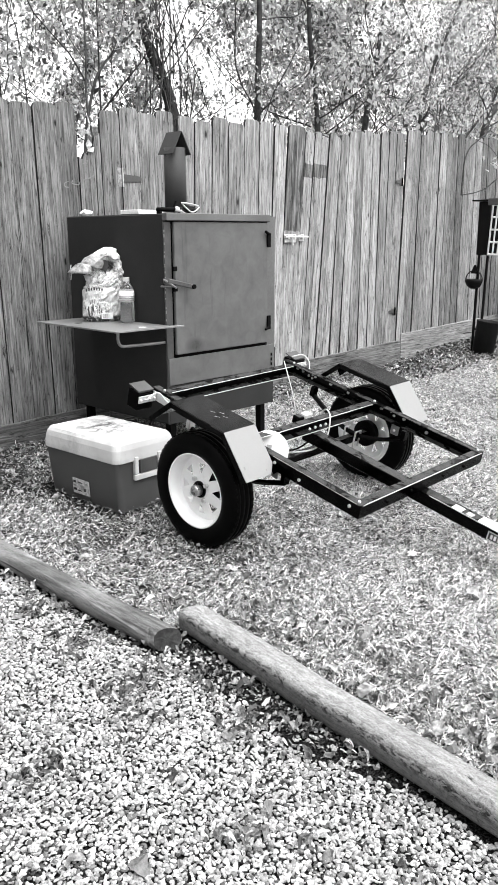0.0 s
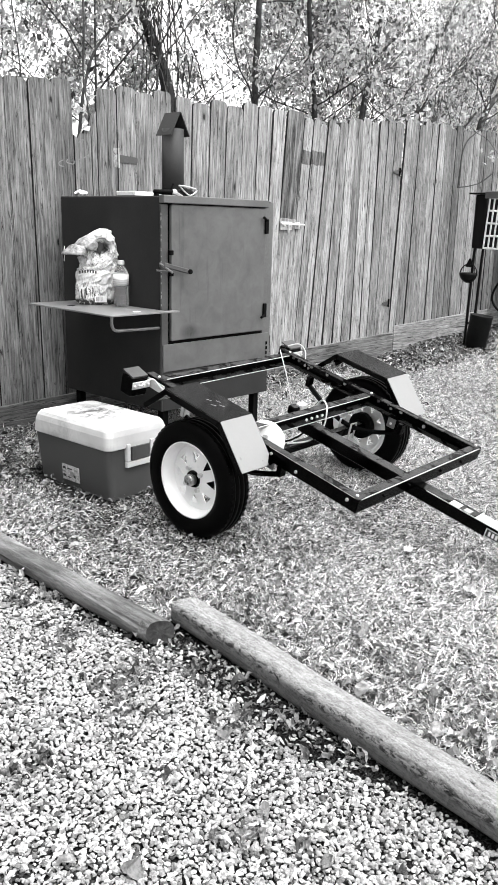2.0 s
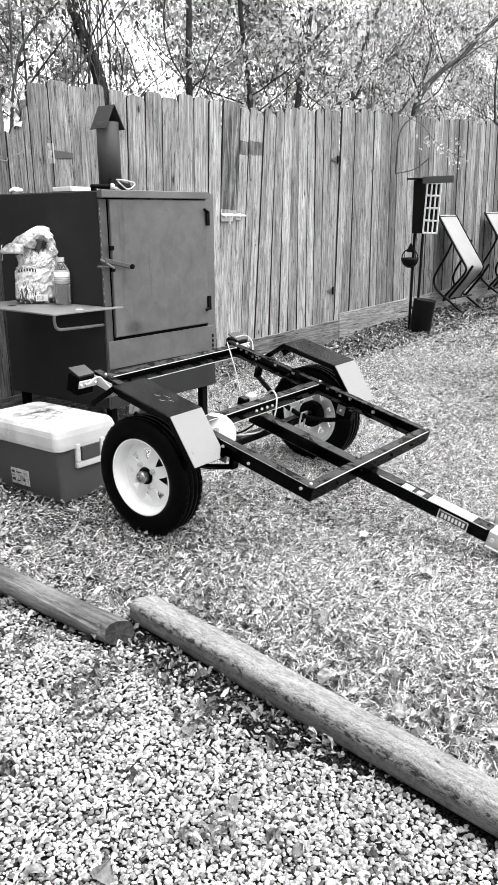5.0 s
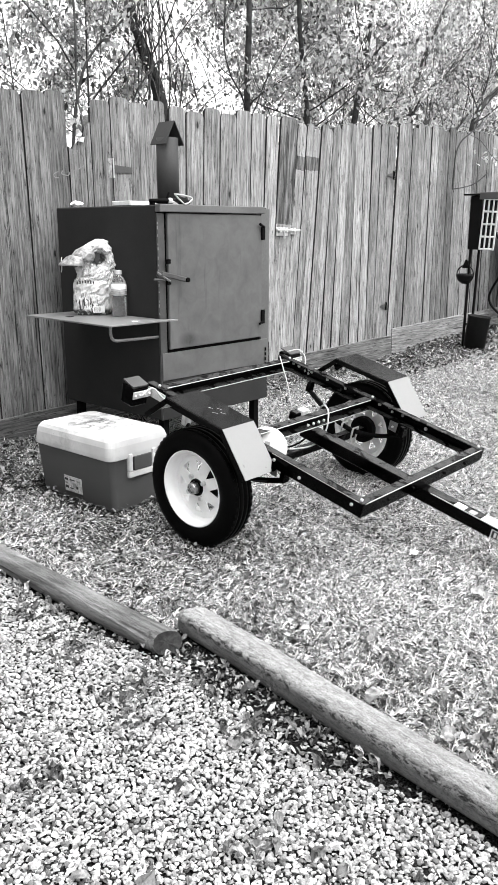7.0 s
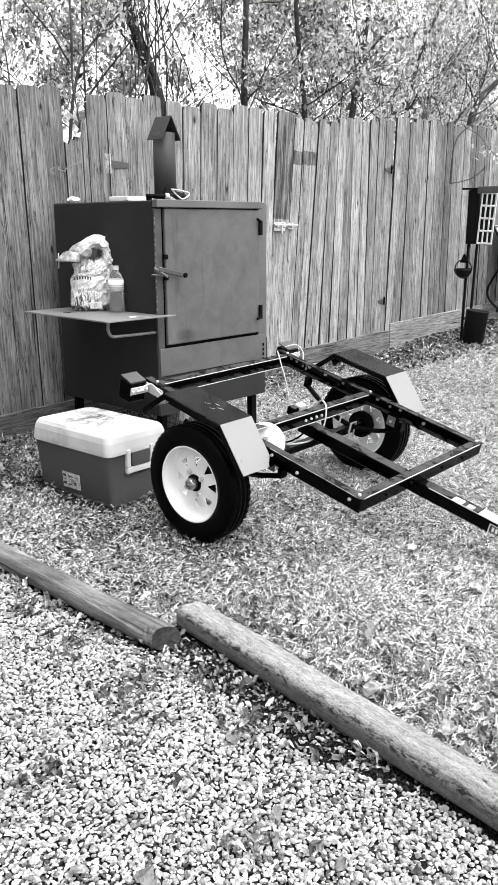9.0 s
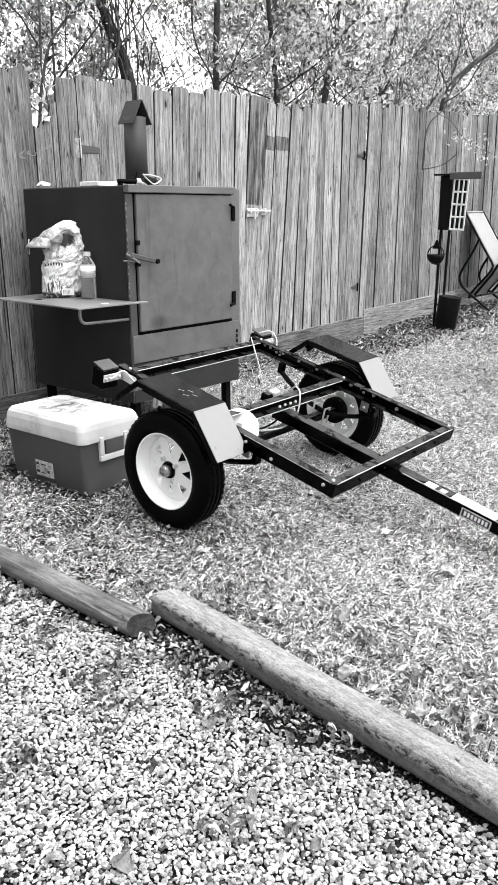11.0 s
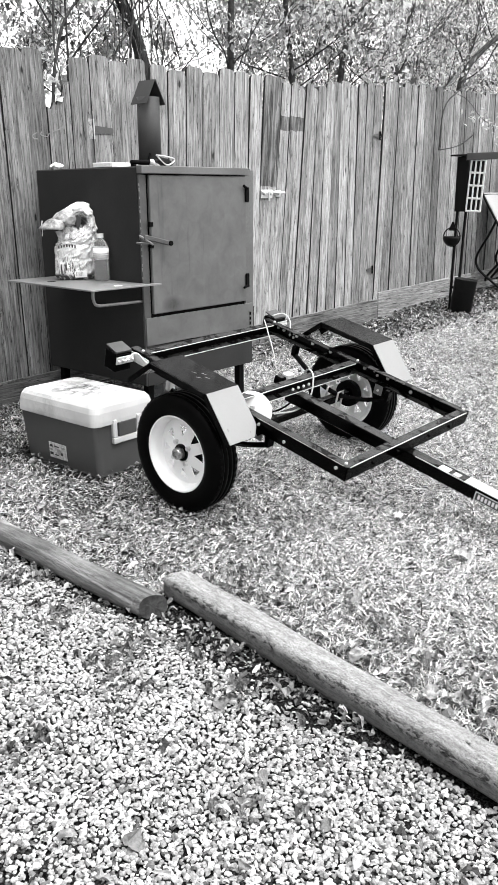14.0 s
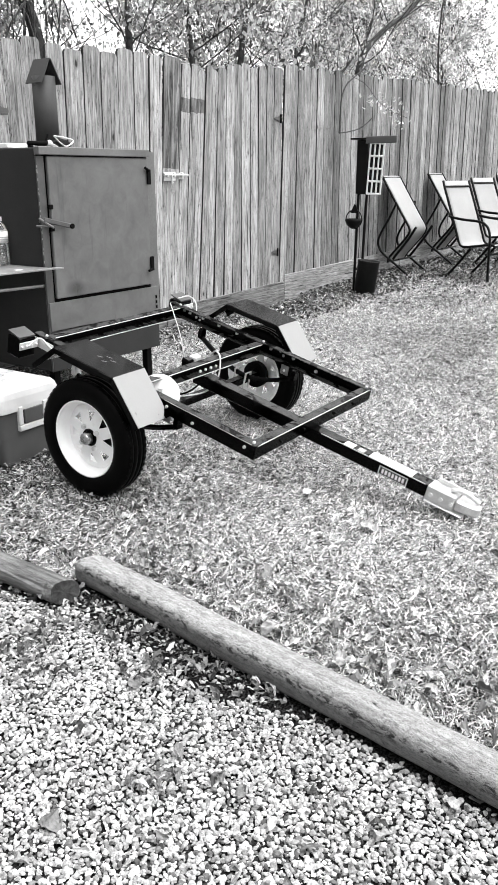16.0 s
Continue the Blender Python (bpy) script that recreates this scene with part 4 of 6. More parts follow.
    for a, b in zip(grid, grid[1:]):
        for j in range(8):
            bm.faces.new((a[j], a[j + 1], b[j + 1], b[j]))
    bmesh.ops.recalc_face_normals(bm, faces=bm.faces)
    bmesh.ops.solidify(bm, geom=bm.faces[:], thickness=0.0022)
    part("flap", bm, M["bag_plain"], root, "flap of the sack sticking out", smooth=True)
    part("rolled_edge", tube(smooth_line([(-0.005, -0.062, 0.335), (0.02, -0.058, 0.360), (0.055, -0.046, 0.366), (0.080, -0.040, 0.345)], 6), 0.006, 8), M["bag_plain"], root, "rolled edge of the fold", smooth=True)
    # flat black plate standing in for the shade inside the fold
    hole = prism([(-0.020, 0.306), (0.006, 0.338), (0.030, 0.346), (0.052, 0.334), (0.046, 0.300), (0.030, 0.268), (0.018, 0.300), (0.0, 0.292)], 0.004, Matrix.Translation((0, -0.050, 0)) @ Matrix.Rotation(radians(90), 4, "X"))
    part("fold_opening", hole, M["ink"], root, "black plate for the shade inside the folded top")
    part("torn_corner", prism([(-0.092, 0.262), (-0.070, 0.205), (-0.050, 0.225), (-0.052, 0.272)], 0.004, Matrix.Translation((0, -0.064, 0)) @ Matrix.Rotation(radians(90), 4, "X")), M["bag_plain"], root, "pale torn corner")
    for k in range(7):
        part("print_bar", box((0.008, 0.002, 0.016), (-0.080 + 0.0145 * k, -0.072 - 0.002 * (k % 2), 0.186 - 0.0022 * (k - 3) ** 2 * 0.3), 0.0), M["ink"], root, "dark bar of print")
    tag = part("label_patch", box((0.066, 0.002, 0.036), (0.030, -0.079, 0.034), 0.0), M["paper"], root, "white label patch")
    for k in range(6):
        part("print_bar", box((0.0025 if k % 2 else 0.004, 0.001, 0.024), (0.006 + 0.0065 * k, -0.0808, 0.034), 0.0), M["mid"], tag)
    part("drawstring", tube(smooth_line([(-0.158, -0.020, 0.318), (-0.162, -0.022, 0.295), (-0.160, -0.020, 0.27), (-0.163, -0.020, 0.236)], 5), 0.003, 6), M["wire"], root)


def build_bottle():
    root = thing("water_bottle", Matrix.Translation((2.902, 3.675, 0.954)), "clear plastic water bottle with a striped label", "bottle")
    k0 = 1.27
    ribs = [(0, 0.0), (0.026, 0.0), (0.032, 0.006)]
    for k in range(7):
        z = 0.014 + k * 0.0142
        ribs += [(0.0330, z), (0.0332, z + 0.006), (0.0262, z + 0.010)]
    prof = ribs + [(0.0325, 0.115), (0.0325, 0.175), (0.031, 0.185), (0.024, 0.208), (0.014, 0.224), (0.0125, 0.228), (0.0125, 0.234), (0.0, 0.234)]
    part("flask", lathe([(r * k0, h) for r, h in prof], 28), M["clear"], root, smooth=True)
    part("cap", lathe([(0, 0.250), (0.0185, 0.250), (0.0190, 0.236), (0.0190, 0.228), (0.0, 0.228)], 20), M["white"], root)
    lab = part("label", lathe([(0.0418, 0.118), (0.0424, 0.118), (0.0424, 0.176), (0.0418, 0.176)], 28, closed=True), M["paper"], root, smooth=True)
    for k in range(3):
        z = 0.122 + 0.011 * k
        part("print_bar", lathe([(0.0426, z), (0.0429, z), (0.0429, z + 0.004), (0.0426, z + 0.004)], 28, closed=True), M["mid"], lab, smooth=True)


# ---- cooler ----
def build_cooler():
    cx, cy = 2.472, 3.328
    base = gz(cx, cy)
    root = thing("cooler", Matrix.Translation((cx, cy, base)) @ Matrix.Rotation(radians(1.5), 4, "Z"), "grey hard cooler with a scuffed white lid on the grass", "cooler")

    def shell(w0, l0, w1, l1, z0, z1, r, bm=None, inset=None):
        bm = bm or bmesh.new()
        rings = []
        steps = [(z0, w0 - 0.012, l0 - 0.012), (z0 + 0.012, w0, l0), (z1, w1, l1)] if inset is None else inset
        for z, w, l in steps:
            ring = []
            for qx, qy, a0 in ((1, 1, 0), (-1, 1, 90), (-1, -1, 180), (1, -1, 270)):
                for k in range(10):
                    a = radians(a0 + 90 * k / 9)
                    ring.append(bm.verts.new((qx * (w / 2 - r) + r * math.cos(a), qy * (l / 2 - r) + r * math.sin(a), z)))
            rings.append(ring)
        n = len(rings[0])
        for a, b in zip(rings, rings[1:]):
            for k in range(n):
                bm.faces.new((a[k], a[(k + 1) % n], b[(k + 1) % n], b[k]))
        bm.faces.new(rings[0][::-1])
        bm.faces.new(rings[-1])
        return bm

    bm = shell(0.350, 0.560, 0.380, 0.592, -0.032, 0.258, 0.026)
    for v in bm.verts:
        v.co.y -= 0.014 * (1 - v.co.z / 0.258)
    body = part("body", bm, M["cooler"], root)
    lid = part("lid", shell(0, 0, 0, 0, 0, 0, 0.042, inset=[(0.240, 0.386, 0.604), (0.244, 0.394, 0.614), (0.262, 0.394, 0.614), (0.304, 0.386, 0.606), (0.330, 0.372, 0.592), (0.345, 0.350, 0.570), (0.3465, 0.335, 0.555), (0.342, 0.322, 0.544), (0.339, 0.12, 0.12)]), M["lid"], root, "white lid with dark scuffs")
    # swing handles on both ends
    for s in (-1, 1):
        y = s * 0.302
        bm = bmesh.new()
        for lo, hi in (((-0.088, 0.142), (0.088, 0.172)), ((-0.088, 0.173), (-0.062, 0.262)), ((0.062, 0.173), (0.088, 0.262))):
            span((lo[0], y - 0.011, lo[1]), (hi[0], y + 0.011, hi[1]), 0.004, bm)
        part("handle", bm, M["white"], root, "white swing handle")
        part("handle_recess", span((-0.055, y - 0.012, 0.175), (0.055, y - 0.006 if s > 0 else y + 0.006, 0.245), 0.002), M["cooler"], body)
    x = -0.1885
    lab = part("sticker", box((0.0025, 0.135, 0.080), (x + 0.0085, 0.005, 0.078), 0.0, Matrix.Rotation(radians(-2.9), 4, "Y")), M["sticker"], body, "worn sticker with a faded picture")
    for y, z, w, h, tone in ((0.050, 0.100, 0.024, 0.012, "ink"), (0.050, 0.080, 0.024, 0.010, "mid"), (0.050, 0.060, 0.024, 0.014, "ink"), (0.005, 0.100, 0.040, 0.006, "ink"), (-0.010, 0.075, 0.030, 0.026, "mid"), (-0.030, 0.066, 0.016, 0.016, "ink"), (-0.045, 0.100, 0.024, 0.010, "mid"), (0.012, 0.056, 0.030, 0.006, "ink")):
        part("print_patch", box((0.001, w, h), (x + 0.0068, y + 0.005, z), 0.0, Matrix.Rotation(radians(-2.9), 4, "Y")), M[tone], lab)


build_fence()
build_smoker()
build_smoker_clutter()
build_bag()
build_bottle()
build_cooler()

# ---- trailer ----
TRAILER = Matrix(((0.99976, -0.0055, -0.02116, 2.962), (0.0, 0.96734, -0.25347, 2.472), (0.02186, 0.25341, 0.96711, 0.373), (0, 0, 0, 1)))


def channel(a, b, side, tall=0.060, wide=0.042, t=0.005):
    """A steel channel from a to b, its top at a's height; side: the way in which its flanges point."""
    a, b, side = Vector(a), Vector(b), Vector(side)
    d = (b - a).normalized()
    up = Vector((0, 0, 1))
    bm = bmesh.new()
    prof = [(0, 0), (wide, 0), (wide, -t), (t, -t), (t, -tall + t), (wide, -tall + t), (wide, -tall), (0, -tall)]
    ends = [[bm.verts.new(e + side * u + up * v) for u, v in prof] for e in (a, b)]
    n = len(prof)
    for k in range(n):
        bm.faces.new((ends[0][k], ends[0][(k + 1) % n], ends[1][(k + 1) % n], ends[1][k]))
    for e in ends:
        bm.faces.new((e[0], e[1], e[2], e[3]))
        bm.faces.new((e[0], e[3], e[4], e[7]))
        bm.faces.new((e[4], e[5], e[6], e[7]))
    bmesh.ops.recalc_face_normals(bm, faces=bm.faces)
    bmesh.ops.bevel(bm, geom=bm.edges[:], offset=0.0019, segments=2, affect="EDGES")
    return bm


def bolt_head(at, axis="Z", r=0.0065, h=0.007):
    m = Matrix.Translation(at)
    if axis == "X":
        m = m @ Matrix.Rotation(radians(90), 4, "Y")
    elif axis == "Y":
        m = m @ Matrix.Rotation(radians(90), 4, "X")
    return lathe([(0, h / 2 + h * 0.3), (r * 0.6, h / 2 + h * 0.2), (r, h / 2 - 0.001), (r, -h / 2), (0, -h / 2)], 8, m)


def build_wheel(root, side):
    """A narrow road tyre on a white spoked rim. side: -1 near, 1 far."""
    x = side * 0.6225
    m = Matrix.Translation((x, 0, 0)) @ Matrix.Rotation(radians(90 * side), 4, "Y")
    R, w = 0.2575, 0.066
    prof = [(0.163, 0.050), (0.170, 0.058), (0.19, 0.066), (0.215, 0.0675), (0.238, 0.062), (0.250, 0.053), (0.2545, 0.044)]
    grooves = [(0.2565, 0.034), (0.2565, 0.030), (0.2505, 0.028), (0.2505, 0.024), (0.2575, 0.022), (0.2575, 0.004), (0.2515, 0.002)]
    full = prof + grooves + [(r, -h) for r, h in reversed(prof + grooves)]
    bm = lathe(full, 72, m, closed=True)
    tyre = part("tyre", bm, M["rubber"], root, "black ribbed rubber tyre", smooth=True)
    # tread blocks along the shoulder
    bm = bmesh.new()
    for k in range(54):
        a = 2 * math.pi * k / 54
        for s in (-1, 1):
            box((0.005, 0.016, 0.012), (0.2535, 0.0, s * 0.0440), 0, m @ Matrix.Rotation(a, 4, "Z") @ Matrix.Rotation(s * 0.35, 4, "X"), bm)
    tagged(part("tread", bm, M["rubber"], tyre), kind="stuff")
    rimp = [(0.172, 0.052), (0.168, 0.058), (0.161, 0.056), (0.158, 0.044), (0.150, 0.040), (0.149, 0.022), (0.142, -0.012), (0.142, -0.052), (0.160, -0.055), (0.170, -0.056), (0.172, -0.050), (0.146, -0.045), (0.146, -0.010), (0.152, 0.012), (0.154, 0.040)]
    rim = part("rim", lathe(rimp, 56, m, closed=True), M["rim"], root, "white painted steel rim", smooth=True)
    # the dished disc with its triangular openings
    bm = bmesh.new()
    dish = {0.034: 0.022, 0.050: 0.021, 0.068: 0.019, 0.117: 0.010, 0.148: 0.000}
    made = {}

    def at(r, degrees):
        key = (r, round(degrees % 360, 2))
        if key not in made:
            a = radians(degrees)
            made[key] = bm.verts.new(m @ Vector((r * math.cos(a), r * math.sin(a), dish[r])))
        return made[key]

    for k in range(8):
        c = 45 * k + 11
        lo, hi = c - 22.5, c + 22.5
        tip, left, right = at(0.068, c), at(0.117, c - 11.0), at(0.117, c + 11.0)
        for q in ((at(0.034, lo), at(0.050, lo), at(0.050, c), at(0.034, c)), (at(0.034, c), at(0.050, c), at(0.050, hi), at(0.034, hi)),
                  (at(0.050, lo), at(0.068, lo), tip, at(0.050, c)), (at(0.050, c), tip, at(0.068, hi), at(0.050, hi)),
                  (at(0.068, lo), at(0.117, lo), left, tip), (tip, right, at(0.117, hi), at(0.068, hi)),
                  (at(0.117, lo), at(0.148, lo), at(0.148, c - 11.0), left), (left, at(0.148, c - 11.0), at(0.148, c + 11.0), right), (right, at(0.148, c + 11.0), at(0.148, hi), at(0.117, hi))):
            bm.faces.new(q)
    bmesh.ops.recalc_face_normals(bm, faces=bm.faces)
    bmesh.ops.solidify(bm, geom=bm.faces[:], thickness=0.004)
    part("spoked_disc", bm, M["rim"], rim, smooth=False)
    hub = part("hub", lathe([(0, 0.030), (0.036, 0.030), (0.038, 0.025), (0.038, -0.05), (0, -0.05)], 24, m), M["black"], root, "black hub")
    # added black backing, standing in for the shade behind the disc's openings
    part("brake_drum", lathe([(0, -0.004), (0.066, -0.006), (0.070, -0.012), (0.070, -0.045), (0, -0.048)], 28, m), M["steel_dark"], hub, "black backing behind the openings of the disc")
    part("dust_cap", lathe([(0, 0.062), (0.018, 0.061), (0.025, 0.055), (0.027, 0.028), (0, 0.028)], 24, m), M["brass"], hub, "dull metal dust cap", smooth=True)
    for k in range(4):
        a = 2 * math.pi * (k + 0.5) / 4
        q = m @ Vector((0.052 * math.cos(a), 0.052 * math.sin(a), 0.027))
        part("lug_nut", bolt_head(q, "X", 0.010, 0.016), M["zinc"], hub)
    a = 0.7
    p0, p1 = m @ Vector((0.124 * math.cos(a), 0.124 * math.sin(a), -0.006)), m @ Vector((0.121 * math.cos(a), 0.121 * math.sin(a), 0.006))
    part("valve_stem", tube([p0, p1], 0.004, 8), M["rubber"], rim)


def build_fender(root, s):
    outline = [(0.33, 0.215), (0.21, 0.337), (-0.12, 0.337), (-0.285, 0.185)]
    x_in, x_out = s * 0.502, s * 0.690
    lo, hi = min(x_in, x_out), max(x_in, x_out)
    fender = None
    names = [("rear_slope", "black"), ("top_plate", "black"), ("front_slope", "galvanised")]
    for (a, b), (nm, mat) in zip(zip(outline, outline[1:]), names):
        bm = bmesh.new()
        nrm = Vector((0, -(b[1] - a[1]), b[0] - a[0])).normalized()
        nrm = nrm if nrm.z > 0 else -nrm
        e = 0.0015
        c = 0.035 if nm == "front_slope" else 0.0
        quad = [(hi - e, a), (lo + e, a), (lo + e, b), (hi - e, b)]
        pts = [Vector((x, q[0], q[1])) for x, q in quad]
        if c:
            inner = s < 0
            d = (pts[3] - pts[0]).normalized()
            side = Vector((1, 0, 0))
            if inner:
                pts = [pts[0], pts[1], pts[2], pts[3] - side * c, pts[3] - d * c * 1.3]
            else:
                pts = [pts[0], pts[1], pts[2] - d * c * 1.3, pts[2] + side * c, pts[3]]
        lov = [bm.verts.new(q) for q in pts]
        hiv = [bm.verts.new(q + nrm * 0.003) for q in pts]
        bm.faces.new(lov)
        bm.faces.new(hiv[::-1])
        for k in range(len(pts)):
            j = (k + 1) % len(pts)
            bm.faces.new((lov[k], hiv[k], hiv[j], lov[j]))
        bmesh.ops.recalc_face_normals(bm, faces=bm.faces)
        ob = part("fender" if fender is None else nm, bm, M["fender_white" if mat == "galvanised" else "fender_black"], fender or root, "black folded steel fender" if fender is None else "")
        fender = fender or ob
    # turned-down lips along both edges
    for x in (lo, hi):
        bm = bmesh.new()
        for a, b in zip(outline, outline[1:]):
            n = Vector((0, b[1] - a[1], -(b[0] - a[0]))).normalized()
            n = n if n.z < 0 else -n
            drop = n * 0.022
            p, q = Vector((x, *a)), Vector((x, *b))
            t = Vector((0.0015, 0, 0))
            vs = [bm.verts.new(v) for v in (p - t, q - t, q + drop - t, p + drop - t, p + t, q + t, q + drop + t, p + drop + t)]
            for f in ((0, 1, 2, 3), (7, 6, 5, 4), (0, 4, 5, 1), (2, 6, 7, 3), (1, 5, 6, 2), (3, 7, 4, 0)):
                bm.faces.new([vs[i] for i in f])
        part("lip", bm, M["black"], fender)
    if s < 0:
        for x, y, turn in ((-0.588, 0.050, 0.5), (-0.575, -0.015, 0.4), (-0.606, 0.004, 0.6), (-0.560, 0.022, 0.3)):
            part("scratch", box((0.0022, 0.024, 0.0006), (0, 0, 0), 0.0, Matrix.Translation((x, y, 0.3405)) @ Matrix.Rotation(turn, 4, "Z")), M["worn"], fender, "pale scratch")
    for y in (0.12, 0.04):
        part("bracket", span((s * 0.47 - 0.015, y - 0.015, 0.20), (s * 0.47 + 0.05 * s + 0.015, y + 0.015, 0.206), 0.001), M["black"], fender)


def build_trailer():
    root = thing("utility_trailer", TRAILER, "black two-wheeled trailer frame with white rims, tongue on the grass", "trailer")
    W, zt, yf, yr = 0.4925, 0.241, -0.707, 0.505
    for s in (-1, 1):
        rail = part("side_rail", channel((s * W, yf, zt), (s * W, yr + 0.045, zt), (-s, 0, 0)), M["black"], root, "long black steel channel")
        for y in (-0.66, -0.40, -0.26, -0.12, 0.10, 0.22, 0.33, 0.42, 0.46):
            part("bolt", bolt_head((s * (W + 0.004) if s < 0 else W - 0.009, y, zt - 0.022 - 0.014 * ((y * 100) % 3 > 1)), "X", 0.0065 if s < 0 else 0.0085), M["zinc"], rail)
        if s > 0:
            for y, z in ((0.375, -0.012), (0.375, -0.032), (0.350, -0.018), (0.350, -0.038), (-0.18, -0.014), (-0.20, -0.030)):
                part("bolt", bolt_head((W - 0.009, y, zt + z), "X", 0.0065), M["zinc"], rail)
        for y in (-0.685, -0.075, 0.485):
            part("bolt", bolt_head((s * (W - 0.020), y, zt + 0.003)), M["zinc"], rail)
    front = part("front_cross_member", channel((-W + 0.006, yf + 0.001, zt - 0.0045), (W - 0.006, yf + 0.001, zt - 0.0045), (0, 1, 0)), M["black"], root)
    rear = part("rear_cross_member", channel((-W + 0.006, yr, zt - 0.0045), (W - 0.006, yr, zt - 0.0045), (0, -1, 0)), M["black"], root)
    mid = part("middle_cross_member", channel((-W + 0.006, -0.045, zt - 0.0045), (W - 0.006, -0.045, zt - 0.0045), (0, -1, 0)), M["black"], root)
    for x in (-0.25, -0.18, 0.10, 0.26):
        part("bolt_hole", lathe([(0, 0.0006), (0.007, 0.0006), (0.007, -0.0002)], 10, Matrix.Translation((x, -0.068, zt - 0.0035))), M["steel_dark"], mid)
    for x in (-0.06, -0.02, 0.02, 0.06):
        part("bolt", bolt_head((x, -0.091, zt - 0.035), "Y", 0.007), M["zinc"], mid)
    for x in (-0.30, -0.12, 0.14, 0.32):
        part("bolt", bolt_head((x, yf - 0.002, zt - 0.036), "Y", 0.006), M["black"], root)
    # thin bright tubes stand in for sky glints on the glossy edges
    edge = lambda holder, a, b: part("worn_edge", tube([a, b], 0.0022, 6), M["worn"], holder, "bright line for the sky glint along the edge")
    for z in (zt - 0.006, zt - 0.0625):
        edge(rear, (-W + 0.05, yr - 0.0425, z), (W - 0.05, yr - 0.0425, z))
        edge(mid, (-W + 0.05, -0.0875, z), (W - 0.05, -0.0875, z))
    edge(front, (-W + 0.02, yf + 0.001, zt - 0.0052), (W - 0.02, yf + 0.001, zt - 0.0052))
    for s in (-1, 1):
        part("worn_edge", tube([(s * W, yf + 0.02, zt - 0.001), (s * W, -0.24, zt - 0.001)], 0.0009, 6), M["worn"], front)
    part("axle", box((1.20, 0.04, 0.04), (0, 0, 0), 0.004), M["black"], root)
    for s in (-1, 1):
        spring = part("leaf_spring", tube(smooth_line([(s * 0.455, -0.30, 0.13), (s * 0.455, -0.15, 0.062), (s * 0.455, 0.0, 0.032), (s * 0.455, 0.15, 0.062), (s * 0.455, 0.30, 0.13)], 5), 0.013, 6), M["black"], root)
        for y in (-0.30, 0.30):
            part("spring_hanger", span((s * 0.455 - 0.020, y - 0.013, 0.124), (s * 0.455 + 0.020, y + 0.013, 0.178), 0.003), M["zinc" if s < 0 < y else "black"], spring)
        for y in (-0.035, 0.035):
            part("u_bolt", tube([(s * 0.455 - 0.022, y, -0.035), (s * 0.455 - 0.022, y, 0.055), (s * 0.455 + 0.022, y, 0.055), (s * 0.455 + 0.022, y, -0.035)], 0.005, 6), M["zinc"], spring)
        plate = part("reflector_bracket", span((s * 0.458 - 0.003, -0.262, 0.128), (s * 0.458 + 0.003, -0.216, 0.180), 0.002), M["shelf"], root, "bare metal bracket under the rail")
        part("bolt", bolt_head((s * 0.458 - 0.006, -0.240, 0.152), "X", 0.006), M["zinc"], plate)
        build_wheel(root, s)
        build_fender(root, s)
    # tongue
    tz = 0.176
    ty0, ty1 = -0.035, -1.30
    tongue = part("tongue", span((-0.033, ty1, tz - 0.056), (0.033, ty0, tz), 0.004), M["black"], root, "square black tongue tube")
    # same bright tube, painting the glint on the tongue's edge
    part("worn_edge", tube([(-0.0325, -1.25, tz - 0.0005), (-0.0325, -0.75, tz - 0.0005)], 0.0018, 6), M["worn"], tongue, "bright line for the sky glint along the edge")
    part("sticker", span((-0.029, -1.185, tz + 0.0005), (0.029, -0.985, tz + 0.0016)), M["paper"], tongue, "blank white sticker")
    part("sticker", span((-0.026, -0.955, tz + 0.0005), (0.008, -0.925, tz + 0.0016)), M["mid"], tongue)
    part("sticker", span((-0.030, -0.905, tz + 0.0005), (0.012, -0.86, tz + 0.0016)), M["paper"], tongue, "torn white sticker")
    plate = part("name_plate", span((-0.0345, -1.172, tz - 0.048), (-0.0335, -1.048, tz - 0.016)), M["ink"], tongue, "black plate with pale bars")
    part("plate_border", span((-0.0340, -1.176, tz - 0.051), (-0.0334, -1.044, tz - 0.013)), M["paper"], plate)
    for k in range(7):
        y = -1.163 + k * 0.0158
        part("pale_bar", span((-0.0353, y, tz - 0.042), (-0.0346, y + 0.010, tz - 0.022)), M["paper"], plate)
    # coupler
    coupler = part("coupler", span((-0.037, -1.385, tz - 0.060), (0.037, -1.262, tz + 0.004), 0.004), M["galvanised"], tongue, "zinc plated ball coupler")
    nose = [(-0.037, -1.385), (0.037, -1.385), (0.034, -1.43), (0.026, -1.468), (0.012, -1.484), (-0.012, -1.484), (-0.026, -1.468), (-0.034, -1.43)]
    part("coupler_nose", prism(nose, 0.046, Matrix.Translation((0, 0, tz - 0.050)), bevel=0.008), M["galvanised"], coupler)
    part("flange", span((-0.046, -1.43, tz - 0.066), (0.046, -1.265, tz - 0.0605), 0.002), M["zinc"], coupler)
    part("lever", tube(smooth_line([(0.0, -1.35, tz + 0.012), (0.0, -1.40, tz + 0.026), (0.0, -1.44, tz + 0.018), (0.010, -1.468, tz + 0.004)], 4), 0.010, 8), M["zinc"], coupler, smooth=True)
    part("lever_plate", span((0.026, -1.43, tz + 0.0045), (0.031, -1.28, tz + 0.024), 0.001), M["zinc"], coupler)
    for y in (-1.285, -1.33, -1.375):
        part("bolt", bolt_head((-0.040, y, tz - 0.030), "X", 0.009), M["zinc"], coupler)
    # lamps at the rear corners
    for s in (-1, 1):
        x = s * (W + 0.066)
        lamp = part("tail_lamp", span((x - 0.045, yr + 0.01, 0.150), (x + 0.045, yr + 0.085, 0.238), 0.001), M["black"], root, "black tail lamp box")
